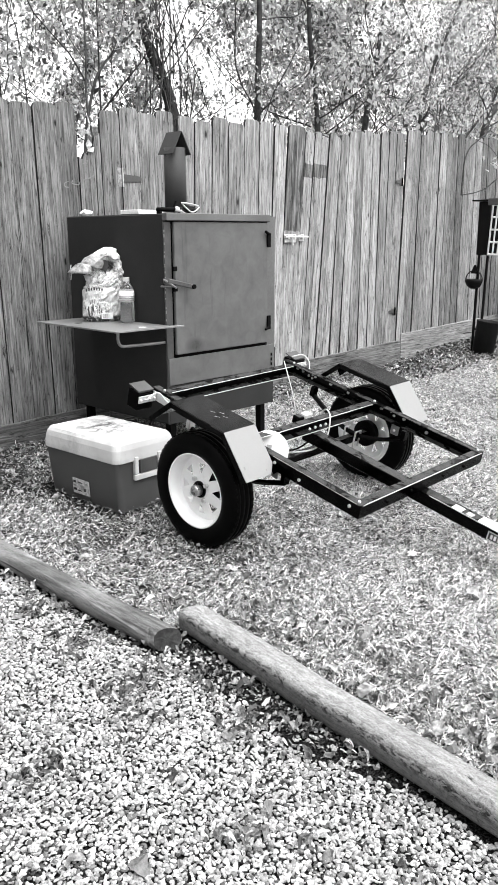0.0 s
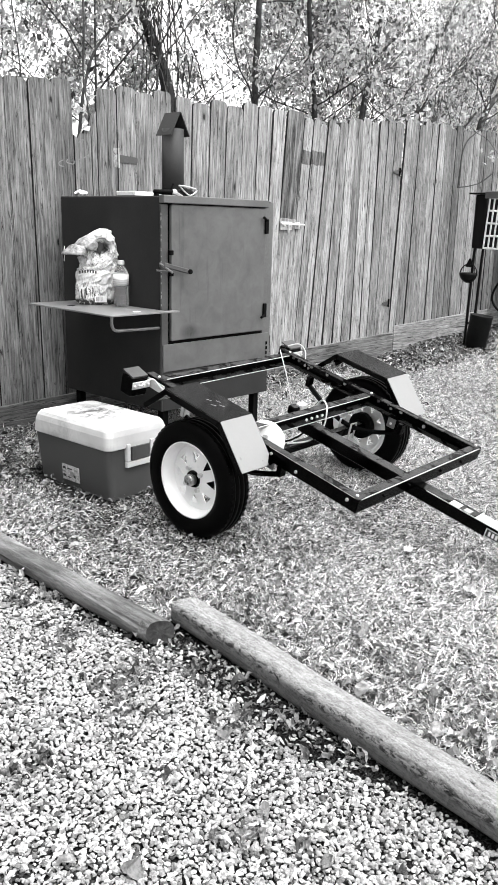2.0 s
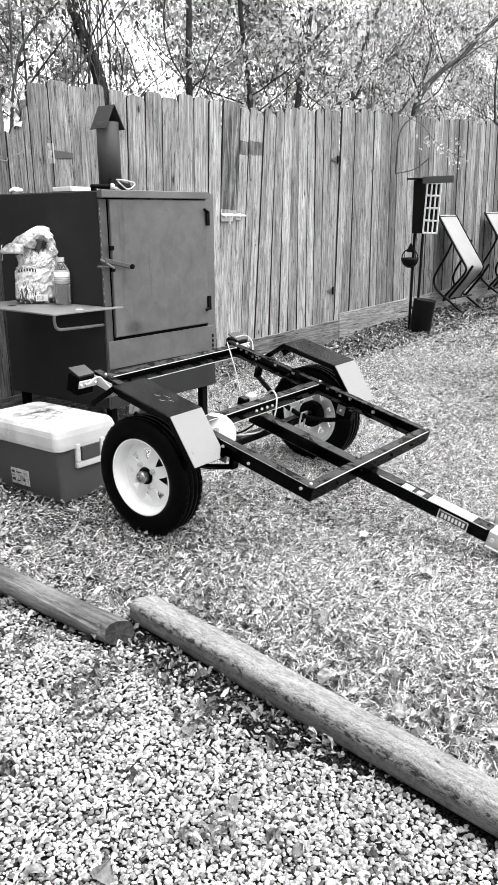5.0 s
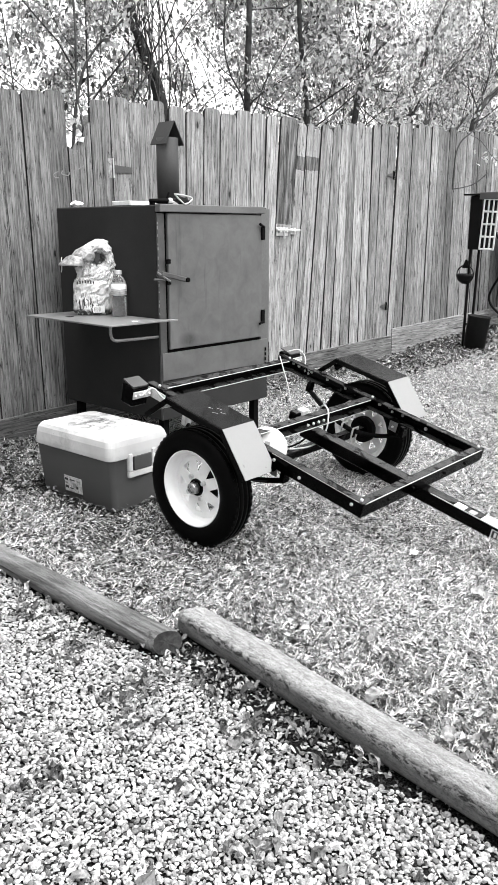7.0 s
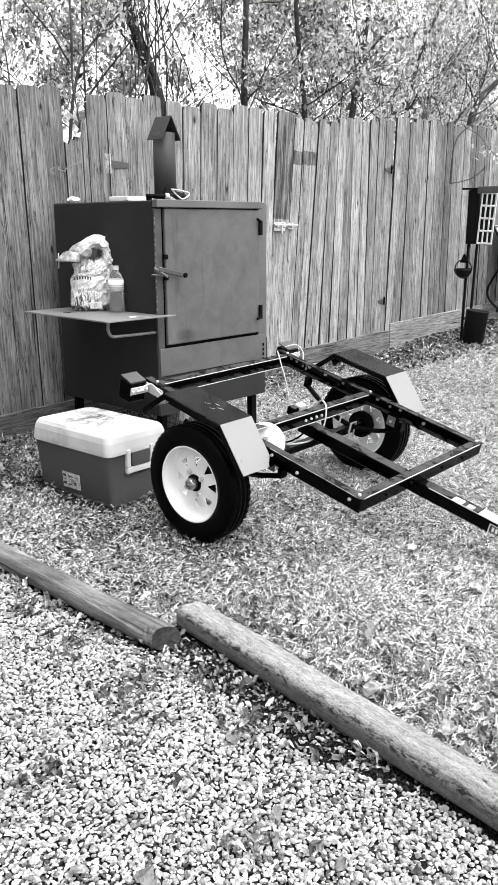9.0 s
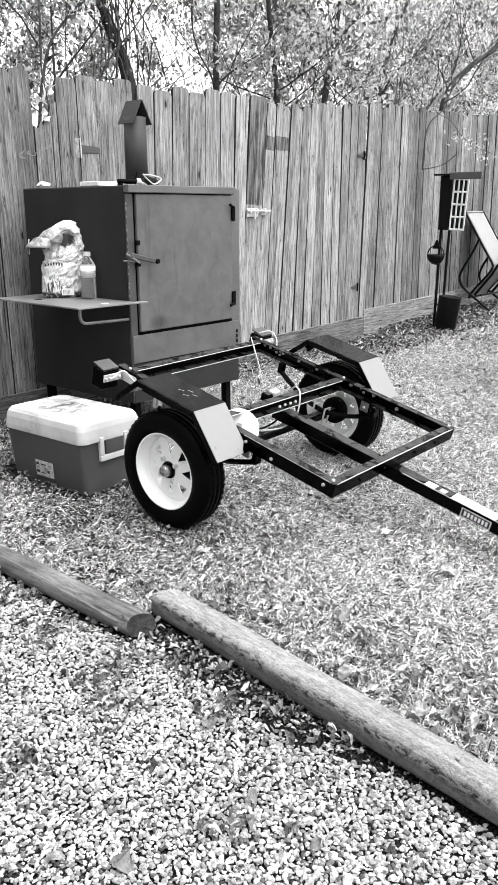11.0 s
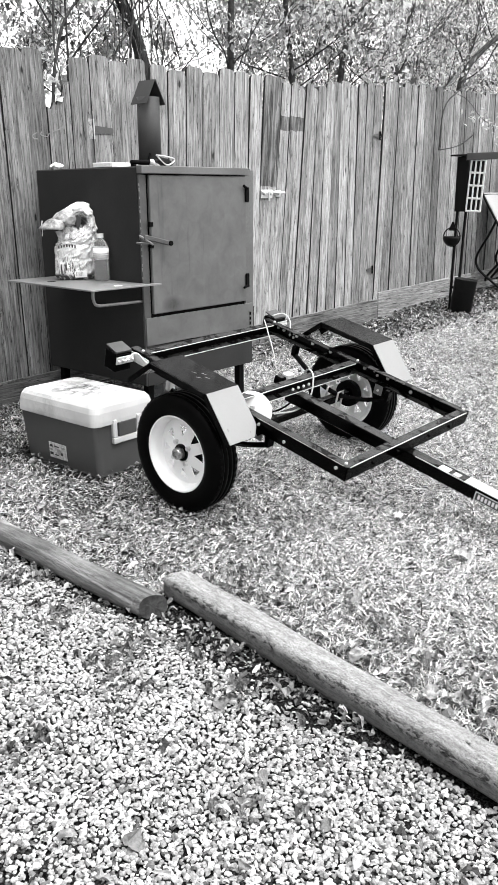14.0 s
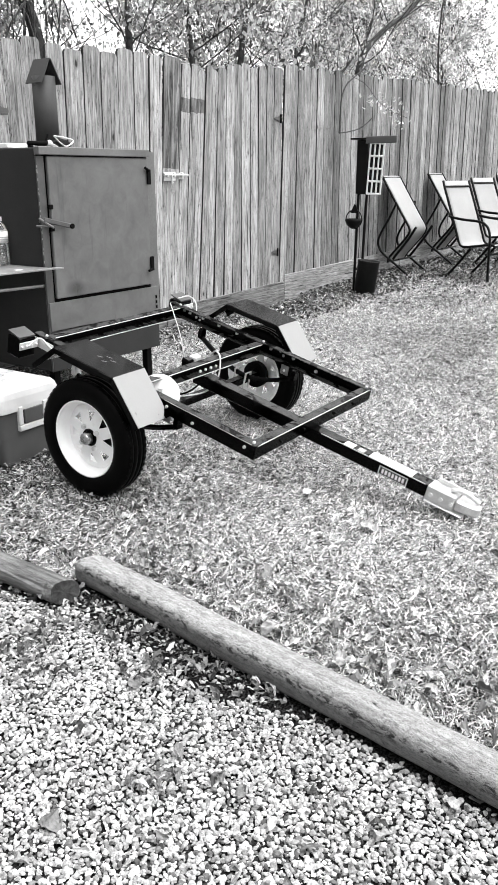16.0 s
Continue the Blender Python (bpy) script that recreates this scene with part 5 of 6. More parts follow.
        part("lens", span((x - 0.040, yr + 0.0855, 0.157), (x + 0.040, yr + 0.098, 0.230), 0.004), M["steel"], lamp)
        part("visor", prism([(-0.045, 0.0), (0.045, 0.0), (0.045, 0.075), (-0.045, 0.075)], 0.006, Matrix.Translation((x, yr + 0.012, 0.241)) @ Matrix.Rotation(0.18, 4, "X")), M["bar"], lamp)
        part("lamp_bracket", span((s * (W + 0.004) - 0.002, yr - 0.09, 0.185), (s * (W + 0.004) + 0.002, yr + 0.03, 0.228), 0.001), M["zinc"], lamp, "zinc bracket")
        part("lamp_bracket", span((x - 0.05, yr - 0.002, 0.19), (x + 0.05, yr + 0.003, 0.225), 0.001), M["zinc"], lamp)
        for k in range(4):
            part("bolt", bolt_head((x - 0.04 + 0.027 * k, yr - 0.006, 0.207), "Y", 0.006), M["zinc"], lamp)
    # wiring
    part("cable", tube(smooth_line([(-0.60, 0.46, 0.225), (-0.56, 0.465, 0.247), (-0.528, 0.46, 0.250), (-0.510, 0.43, 0.222), (-0.500, 0.40, 0.214), (-0.475, 0.36, 0.238), (-0.450, 0.31, 0.247), (-0.455, 0.27, 0.245)], 6), 0.0036, 8), M["wire"], root, "pale lamp cable", smooth=True)
    part("cable", tube(smooth_line([(0.40, 0.50, 0.26), (0.37, 0.44, 0.22), (0.345, 0.36, 0.14), (0.33, 0.30, 0.05)], 6), 0.0028, 8), M["wire"], root, smooth=True)
    part("cable", tube(smooth_line([(0.50, 0.53, 0.26), (0.555, 0.50, 0.275), (0.57, 0.46, 0.25), (0.55, 0.43, 0.21), (0.52, 0.42, 0.20)], 6), 0.0034, 8), M["wire"], root, smooth=True)
    part("cable", tube(smooth_line([(0.13, 0.02, 0.13), (0.12, -0.02, 0.235), (0.09, -0.07, 0.258), (0.06, -0.11, 0.235), (0.04, -0.125, 0.16), (-0.02, -0.11, 0.10), (-0.12, -0.06, 0.08)], 7), 0.0038, 8), M["wire"], root, "pale loop of cable", smooth=True)
    part("cable", tube(smooth_line([(-0.27, 0.28, -0.05), (-0.25, 0.2, -0.02), (-0.15, 0.1, 0.02), (0.0, 0.02, 0.03), (0.15, 0.03, 0.06), (0.13, 0.02, 0.13)], 6), 0.005, 8), M["black"], root, smooth=True)
    plug = part("plug", box((0.055, 0.04, 0.05), (0.235, 0.16, 0.10), 0.006, None), M["wire"], root, "pale wiring plug")
    part("plug_body", box((0.045, 0.05, 0.045), (0.19, 0.17, 0.09), 0.006), M["black"], plug)
    # round white plastic cover by the near rail
    disc = part("round_cover", lathe([(0, 0.012), (0.080, 0.012), (0.089, 0.006), (0.092, -0.01), (0, -0.012)], 40, Matrix.Translation((-0.350, -0.100, 0.166)) @ Vector((-0.66, -0.58, 0.48)).to_track_quat("Z", "Y").to_matrix().to_4x4()), M["white"], root, "round white plastic cover", smooth=False)
    part("mark", box((0.022, 0.026, 0.001), (0.0, 0.012, 0.0128), 0.0, Matrix.Translation((-0.350, -0.100, 0.166)) @ Vector((-0.66, -0.58, 0.48)).to_track_quat("Z", "Y").to_matrix().to_4x4()), M["mid"], disc)
    return root


# ---- bird feeder and pot ----
def build_feeder():
    x, y = 7.60, 4.0
    z = gz(x, y)
    root = thing("bird_feeder", Matrix.Translation((x, y, z)), "dark bird feeder on twin poles with a pale wire cage", "bird feeder")
    part("pole", tube([(0, 0.015, -0.02), (0.0, 0.0, 0.9), (0.01, -0.015, 1.50)], 0.014, 10), M["tube"], root)
    part("pole", tube([(0.02, -0.055, -0.02), (0.02, -0.08, 0.9), (0.02, -0.09, 1.12)], 0.014, 10), M["tube"], root)
    part("brace", beam(Vector((0.01, -0.07, 0.24)), Vector((0.01, 0.02, 0.24)), 0.02, 0.025), M["tube"], root)
    part("foot_plate", span((-0.12, -0.20, -0.006), (0.12, 0.12, 0.012), 0.004), M["pot"], root)
    body = part("hopper", span((-0.06, -0.115, 0.98), (0.07, 0.005, 1.485), 0.006), M["tube"], root)
    roof = part("roof", span((-0.11, -0.13, 1.49), (0.12, 0.055, 1.505), 0.003), M["tube"], root)
    part("roof_board", span((-0.112, -0.44, 1.450), (-0.085, -0.115, 1.515), 0.004), M["cooler"], root, "grey board under the roof edge")
    # cage: 3 by 4 openings, tilted a little
    m = Matrix.Translation((0.0, -0.175, 1.22)) @ Matrix.Rotation(radians(3), 4, "X") @ Matrix.Rotation(radians(30), 4, "Z")
    cage = part("suet_block", box((0.05, 0.11, 0.47), (0, 0, 0), 0.006, m), M["tube"], root)
    for k in range(5):
        z0 = -0.235 + 0.1175 * k
        part("wire", tube([m @ Vector((-0.03, -0.07, z0)), m @ Vector((-0.03, 0.07, z0))], 0.010, 6), M["white"], cage)
    for k in range(4):
        y0 = -0.066 + 0.044 * k
        part("wire", tube([m @ Vector((-0.032, y0, -0.24)), m @ Vector((-0.032, y0, 0.24))], 0.0085, 6), M["white"], cage)
    # hanging half shell
    bowl = part("hanging_bowl", lathe([(0.0, -0.092), (0.040, -0.083), (0.070, -0.058), (0.088, -0.018), (0.090, 0.006), (0.084, 0.006), (0.066, -0.045), (0.0, -0.078)], 28, Matrix.Translation((-0.02, 0.03, 0.735))), M["tube"], root, "dark hanging bowl", smooth=True)
    part("ring", tube([(-0.02, 0.03 + 0.090 * math.cos(a), 0.735 + 0.090 * math.sin(a)) for a in (2 * math.pi * k / 28 for k in range(29))], 0.006, 6), M["tube"], bowl)
    part("hanger", prism([(-0.045, 0.0), (0.045, 0.0), (0.008, 0.085), (-0.008, 0.085)], 0.008, Matrix.Translation((-0.024, 0.025, 0.796)) @ Matrix.Rotation(radians(90), 4, "Z") @ Matrix.Rotation(radians(90), 4, "X")), M["tube"], bowl)
    return root


def build_pot():
    x, y = 7.53, 3.86
    root = thing("flower_pot", Matrix.Translation((x, y, gz(x, y))) @ Matrix.Rotation(radians(6), 4, "X") @ Matrix.Rotation(radians(3), 4, "Y"), "tall dark plastic pot leaning by the feeder pole", "pot")
    part("wall", lathe([(0, -0.004), (0.106, -0.004), (0.110, 0.33), (0.114, 0.335), (0.114, 0.345), (0.104, 0.345), (0.095, 0.02), (0, 0.02)], 32), M["pot"], root, smooth=True)
    part("soil", lathe([(0, 0.328), (0.106, 0.322), (0.106, 0.31)], 24), M["mid"], root, "pale dry filling")


# ---- sling chairs ----
def chair_profile(top):
    return [Vector((0, a, b)) for a, b in ((-0.275 - 0.33 * (top - 1.045), top), (-0.260, 1.005), (-0.20, 0.87), (-0.14, 0.73), (-0.085, 0.60), (-0.04, 0.49), (-0.012, 0.42), (0.012, 0.385), (0.05, 0.37), (0.12, 0.372), (0.22, 0.385), (0.32, 0.40), (0.40, 0.41), (0.45, 0.405), (0.47, 0.39))]


def build_chair(m, folded, label):
    root = thing("sling_chair", m, label, "chair", "patio chairs by the fence")
    prof = chair_profile(1.03 if folded else 1.075)
    half = 0.235
    for s in (-1, 1):
        frame_ = part("side_frame", tube([(s * half, p.y, p.z) for p in prof], 0.014, 8), M["tube"], root, smooth=True)
        arm = [(-0.15, 0.70), (-0.10, 0.685), (0.05, 0.665), (0.22, 0.655), (0.32, 0.635), (0.385, 0.58), (0.415, 0.48), (0.42, 0.30), (0.425, 0.10), (0.435, 0.012)]
        part("arm", tube(smooth_line([(s * (half + 0.028), a, b) for a, b in arm], 4), 0.014, 8), M["tube"], root, smooth=True)
        rear = [(0.16, 0.36), (0.02, 0.20), (-0.16, 0.012)] if not folded else [(0.40, 0.36), (0.1, 0.335), (-0.06, 0.34)]
        part("rear_leg", tube([(s * (half + 0.002), a, b) for a, b in rear], 0.015, 8), M["tube"], root)
    # fabric
    bm = bmesh.new()
    grid = []
    for i, p in enumerate(prof):
        q = prof[min(i + 1, len(prof) - 1)] - prof[max(i - 1, 0)]
        nrm = Vector((0, -q.z, q.y)).normalized()
        row = []
        for k in range(9):
            u = -1 + k / 4
            sag = 0.001 + 0.003 * (1 - u * u)
            row.append(bm.verts.new(Vector((u * (half - 0.019), p.y, p.z)) - nrm * sag * (1 if nrm.z > 0 else -1)))
        grid.append(row)
    for a, b in zip(grid, grid[1:]):
        for k in range(8):
            bm.faces.new((a[k], a[k + 1], b[k + 1], b[k]))
    bmesh.ops.recalc_face_normals(bm, faces=bm.faces)
    bmesh.ops.solidify(bm, geom=bm.faces[:], thickness=0.004)
    part("sling", bm, M["sling"], root, "stretched white mesh fabric", smooth=True)
    for a, b in ((-0.262, 1.012), (0.46, 0.395), (0.36, 0.30)):
        part("cross_bar", tube([(-half, a, b), (half, a, b)], 0.011, 8), M["tube"], root)
    return root


def build_chairs():
    def upright(x, y, turn, label):
        build_chair(Matrix.Translation((x, y, gz(x, y))) @ Matrix.Rotation(radians(180 + turn), 4, "Z"), False, label)

    def tipped(x, label, turn=0):
        dz = gz(x, 4.0) - gz(8.9, 4.0)
        build_chair(Matrix.Translation((x, 3.683, 0.60 + dz)) @ Matrix.Rotation(radians(turn), 4, "Z") @ Matrix.Rotation(radians(-56.6), 4, "X"), True, label)

    tipped(9.16, "white sling chair tipped forward against the fence")
    tipped(10.48, "second white sling chair tipped forward against the fence")
    upright(9.25, 3.38, -16, "white sling patio chair standing on the grass")
    upright(10.45, 3.50, -16, "white sling patio chair beside another by the fence")
    upright(11.7, 3.60, -16, "white sling patio chair at the end of the row")


build_trailer()
build_feeder()
build_pot()
build_chairs()

# ---- trees behind the fence ----
LEAF = ([(0, 0, 0), (0.30, 0.42, 0.07), (0, 1, -0.08), (-0.28, 0.46, 0.06)], [(0, 1, 2), (0, 2, 3)])
LEAF_LONG = ([(0, 0, 0), (0.17, 0.40, 0.05), (0.02, 1, -0.16), (-0.16, 0.45, 0.04)], [(0, 1, 2), (0, 2, 3)])


def crown(name, parent, centres, count, spread, size, seed, long_leaf=False):
    """Leaves strewn in clumps round the given points."""
    rng = np.random.default_rng(seed)
    count = int(count * 1.5)
    c = np.array([tuple(p) for p in centres])
    groups = max(20, count // 70)
    mid = c[rng.integers(0, len(c), groups)] + rng.normal(0, 1, (groups, 3)) * np.array(spread)
    pick = rng.integers(0, groups, count)
    at = mid[pick] + rng.normal(0, 1, (count, 3)) * 0.085
    turns = spins(rng, count, 0.9)
    sizes = rng.uniform(0.40, 1.25, count) * size * 1.28
    kinds = (rng.random(count) < 0.45).astype(int) if not long_leaf else np.ones(count, int)
    ob = scattered(name, [LEAF, LEAF_LONG], at, turns, sizes, kinds, M["foliage"])
    ob.parent = parent
    return tagged(ob, kind="stuff")


def grow(rnd, start, way, length, radius, depth, out, tips):
    """A limb that bends, thins and forks."""
    pts, radii = [Vector(start)], [radius]
    d = Vector(way).normalized()
    steps = 9
    for k in range(steps):
        d = (d + Vector((rnd.uniform(-1, 1), rnd.uniform(-1, 1), rnd.uniform(-0.6, 0.9))) * 0.30).normalized()
        pts.append(pts[-1] + d * length / steps)
        radii.append(radius * (1 - 0.6 * (k + 1) / steps))
        if depth < 2:
            tips.append(pts[-1].copy())
        if depth > 0 and k >= 1 and rnd.random() < 0.5:
            side = (d + Vector((rnd.uniform(-1, 1), rnd.uniform(-1, 1), rnd.uniform(-0.4, 0.8)))).normalized()
            grow(rnd, pts[-1], side, length * rnd.uniform(0.4, 0.65), radii[-1] * 0.6, depth - 1, out, tips)
    out.append((pts, radii))


def tree(x, y, line, radius, seed, leaves, spread, size, label, limbs=6, low=1.9):
    """A trunk along a line of (dx, dy, height), limbs above a height, and a leafy crown."""
    rnd = random.Random(seed)
    base = Vector((x, y, gz(x, y) - 0.05))
    root = thing("tree", Matrix.Translation(base), label, "tree", "trees behind the fence")
    pts = smooth_line([(a, b, c) for a, b, c in line], 6)
    n = len(pts)
    radii = [radius * (1 - 0.72 * k / (n - 1)) * (1.25 if k == 0 else 1) for k in range(n)]
    bm = tube(pts, radius, 9, None, True, radii)
    part("trunk", bm, M["bark"], root, smooth=True)
    runs, tips = [], []
    for k in range(limbs):
        f = rnd.uniform(0.0, 1.0)
        choices = [i for i, p in enumerate(pts) if p.z > low]
        i = choices[int(f * (len(choices) - 1))]
        a = rnd.uniform(0, 2 * math.pi)
        grow(rnd, pts[i], (math.cos(a), math.sin(a), rnd.uniform(0.2, 1.6)), rnd.uniform(0.8, 1.7), min(radii[i] * 0.36, 0.010), 2, runs, tips)
    bm = bmesh.new()
    for p, r in runs:
        tube(p, 0.01, 5, bm, False, r)
    tagged(part("limb_tangle", bm, M["bark"], root, smooth=True), kind="stuff")
    tips = [t + Vector((0, 0.75, 0)) for t in tips]
    crown("crown", root, tips, leaves, spread, size, seed)
    return root


def build_trees():
    tree(6.89, 6.35, [(0, 0, 0), (0.0, 0, 1.5), (-0.01, 0, 2.6), (0.02, 0.0, 3.6), (0.0, 0.1, 5.0), (0.1, 0.1, 6.5)], 0.05, 1, 7000, (0.30, 0.30, 0.28), 0.056, "slim straight tree with small leaves", 8)
    tree(7.85, 6.3, [(0.15, 0, 0), (0.06, 0, 1.8), (-0.02, 0, 2.6), (-0.16, 0, 3.4), (-0.22, 0.0, 4.4), (-0.3, 0.1, 6.2)], 0.045, 2, 7210, (0.30, 0.30, 0.28), 0.056, "slender dark tree leaning over the fence", 8)
    tree(5.85, 6.6, [(0.12, 0, 0), (0.08, 0, 1.6), (0.0, 0, 2.5), (-0.25, 0.05, 3.1), (-0.45, 0.1, 4.0), (-0.6, 0.2, 6.0)], 0.09, 3, 4200, (0.34, 0.34, 0.34), 0.060, "stout tree hung with dry vines", 9)
    tree(8.66, 6.2, [(-0.13, 0, 0), (-0.04, 0, 1.6), (0.0, 0, 2.43), (0.19, 0, 3.2), (0.32, 0, 3.9), (0.45, 0.1, 5.1)], 0.056, 4, 9405, (0.34, 0.34, 0.32), 0.056, "leaning tree with a pale forked trunk", 9)
    tree(4.27, 5.9, [(-0.05, 0, 0), (-0.03, 0, 1.4), (0, 0, 1.95), (0.07, 0, 2.32), (0.21, 0, 2.63), (0.66, 0.05, 3.02), (1.3, 0.1, 3.6)], 0.020, 5, 4300, (0.34, 0.3, 0.3), 0.052, "thin sapling bending over the fence", 6)
    tree(4.75, 6.3, [(0.0, 0, 0), (0.0, 0, 1.8), (0.0, 0, 2.6), (0.01, 0, 3.3), (0.05, 0.05, 4.6)], 0.014, 15, 1600, (0.34, 0.3, 0.3), 0.052, "thin straight sapling behind the fence", 4)
    tree(3.3, 6.7, [(0, 0, 0), (0.05, 0, 1.8), (0.0, 0, 3.0), (-0.1, 0, 4.2), (0.0, 0.2, 6.0)], 0.05, 6, 5200, (0.4, 0.35, 0.35), 0.056, "leafy tree beyond the fence", 8)
    tree(4.35, 7.4, [(0, 0, 0), (0.05, 0, 1.8), (0.0, 0, 3.0), (-0.1, 0, 4.2), (0.0, 0.2, 5.6)], 0.05, 26, 1900, (0.45, 0.40, 0.40), 0.060, "leafy tree past the dark fence", 8)
    tree(10.55, 5.7, [(-0.1, 0, 0), (0.0, 0, 1.5), (0.15, 0, 2.36), (0.37, 0, 2.73), (0.95, 0, 3.08), (1.6, 0, 3.36), (2.5, 0.1, 3.8), (3.4, 0.1, 4.3)], 0.062, 7, 4200, (0.40, 0.40, 0.32), 0.056, "tree with a long slanting bough", 9)
    tree(9.9, 5.65, [(-0.3, 0, 0), (-0.1, 0, 1.5), (0.07, 0, 2.2), (0.41, 0, 2.5), (0.82, 0, 2.8), (1.05, 0, 3.05), (1.45, 0.1, 3.8)], 0.026, 17, 2200, (0.36, 0.36, 0.30), 0.054, "slight tree leaning over the fence", 7)
    tree(9.55, 6.0, [(0.0, 0, 0), (0.0, 0, 1.6), (0.01, 0, 2.42), (0.12, 0, 2.80), (0.32, 0, 3.28), (0.74, 0, 3.86), (1.3, 0.1, 4.6)], 0.035, 18, 2000, (0.36, 0.36, 0.30), 0.054, "forked sapling behind the fence", 7)
    tree(9.60, 5.95, [(0.0, 0, 0), (-0.03, 0, 1.6), (-0.05, 0, 2.42), (0.28, 0, 2.86), (0.95, 0, 3.2), (1.7, 0.1, 3.7)], 0.024, 19, 1200, (0.36, 0.36, 0.30), 0.054, "thin leaning sapling behind the fence", 6)
    tree(13.9, 5.9, [(0, 0, 0), (0.05, 0, 1.6), (0.1, 0, 2.4), (0.0, 0, 3.2), (0.2, 0, 4.4)], 0.03, 31, 5000, (0.50, 0.30, 0.36), 0.056, "low leafy tree close behind the fence", 9)
    tree(15.6, 8.2, [(0, 0, 0), (0.05, 0, 1.8), (0.1, 0, 3.0), (0.0, 0, 4.2), (0.1, 0, 6.0)], 0.06, 8, 12160, (0.42, 0.42, 0.42), 0.056, "dense leafy tree beyond the fence", 10)
    tree(18.6, 7.8, [(0, 0, 0), (0.05, 0, 1.8), (0.1, 0, 3.0), (0.0, 0, 4.2), (0.1, 0, 6.0)], 0.06, 9, 12160, (0.45, 0.45, 0.45), 0.062, "dense leafy tree at the far end", 10)
    vines = bmesh.new()
    rnd = random.Random(71)
    for k in range(38):
        x, y, top = rnd.gauss(5.74, 0.14), rnd.uniform(6.2, 6.7), rnd.uniform(2.9, 4.3)
        x -= 0.30 * (top - 3.0)
        drop, swing = rnd.uniform(0.4, 1.1), rnd.uniform(-0.12, 0.28)
        tube(smooth_line([(x, y, top), (x + 0.3 * swing, y, top - 0.35 * drop), (x + 0.7 * swing, y, top - 0.75 * drop), (x + swing, y + 0.02, top - drop)], 3), rnd.uniform(0.003, 0.008), 5, vines, False)
    tagged(link_mesh("hanging_vines", vines, M["bark"]), "dark dry vines hanging round a stout trunk", "vines", kind="stuff")
    # understorey and farther wood
    rng = np.random.default_rng(44)
    far = []
    for k in range(130):
        x = rng.uniform(1.5, 26)
        far.append((x, rng.uniform(8.5, 12.5), rng.uniform(1.6, 6.5)))
    ob = scatter_clump("far_wood", far, 17000, (0.5, 0.6, 0.45), 0.088, 51)
    tagged(ob, "pale leafy wood behind the yard", "woods", kind="stuff")
    near = [(2.0 + 19.0 * rng.random() ** 0.75, rng.uniform(6.9, 9.0), rng.uniform(1.5, 3.4)) for k in range(110)]
    near += [(rng.uniform(10.0, 23.0), rng.uniform(6.4, 9.5), rng.uniform(2.0, 5.6)) for k in range(210)]
    near += [(rng.uniform(12.5, 20.0), rng.uniform(5.9, 7.6), rng.uniform(1.8, 3.3)) for k in range(80)]
    ob = scatter_clump("understorey", near, 54000, (0.24, 0.22, 0.22), 0.068, 52)
    tagged(ob, "small-leaved undergrowth behind the fence", "shrubs", kind="stuff")
    bm = bmesh.new()
    rnd = random.Random(5)
    for k in range(260):
        x, y = rnd.uniform(2.0, 17.0), rnd.uniform(5.2, 8.5)
        p = Vector((x, y, rnd.uniform(1.6, 2.6)))
        d = Vector((rnd.uniform(-1, 1), rnd.uniform(-0.4, 0.4), rnd.uniform(0.4, 1.4))).normalized()
        pts = [p]
        for j in range(6):
            d = (d + Vector((rnd.uniform(-1, 1), rnd.uniform(-1, 1), rnd.uniform(-0.6, 0.6))) * 0.25).normalized()
            pts.append(pts[-1] + d * rnd.uniform(0.12, 0.3))
        r = rnd.uniform(0.003, 0.009)
        tube(pts, r, 4, bm, False, [r * (1 - 0.1 * j) for j in range(7)])
    tagged(link_mesh("twigs", bm, M["bark"]), "tangle of thin bare twigs", "twigs", kind="stuff")


def scatter_clump(name, centres, count, spread, size, seed):
    rng = np.random.default_rng(seed)
    c = np.array(centres)
    groups = max(20, count // 55)
    mid = c[rng.integers(0, len(c), groups)] + rng.normal(0, 1, (groups, 3)) * np.array(spread)
    at = mid[rng.integers(0, groups, count)] + rng.normal(0, 1, (count, 3)) * 0.11
    return scattered(name, [LEAF, LEAF_LONG], at, spins(rng, count, 0.9), rng.uniform(0.5, 1.2, count) * size, rng.integers(0, 2, count), M["foliage"])


# ---- gravel, grass and fallen leaves ----
def pebble_shapes(rng, rings, sides):
    """Rounded stones, open underneath, of about 1 in half length."""
    shapes = []
    for k in range(9):
        stretch = np.array([rng.uniform(1.05, 1.75), rng.uniform(0.72, 1.05), rng.uniform(0.45, 0.75)])
        v, f = [(0.0, 0.0, 1.0)], []
        for r in range(rings):
            e = math.radians(90 - 115 * (r + 1) / rings)
            for s in range(sides):
                a = 2 * math.pi * (s + 0.5 * (r % 2)) / sides
                v.append((math.cos(e) * math.cos(a), math.cos(e) * math.sin(a), math.sin(e)))
        v = np.array(v)
        lump = np.array([0.60 * noise.noise((p[0] * 1.7 + 9 * k, p[1] * 1.7, p[2] * 1.7)) for p in v])
        v = v * (1 + lump[:, None]) * stretch
        for s in range(sides):
            f.append((0, 1 + s, 1 + (s + 1) % sides))
        for r in range(rings - 1):
            for s in range(sides):
                i, j = 1 + r * sides, 1 + (r + 1) * sides
                t = (s + 1) % sides
                f += [(i + s, j + s, j + t), (i + s, j + t, i + t)] if r % 2 else [(i + s, j + s, i + t), (i + t, j + s, j + t)]
        shapes.append((v, f))
    return shapes


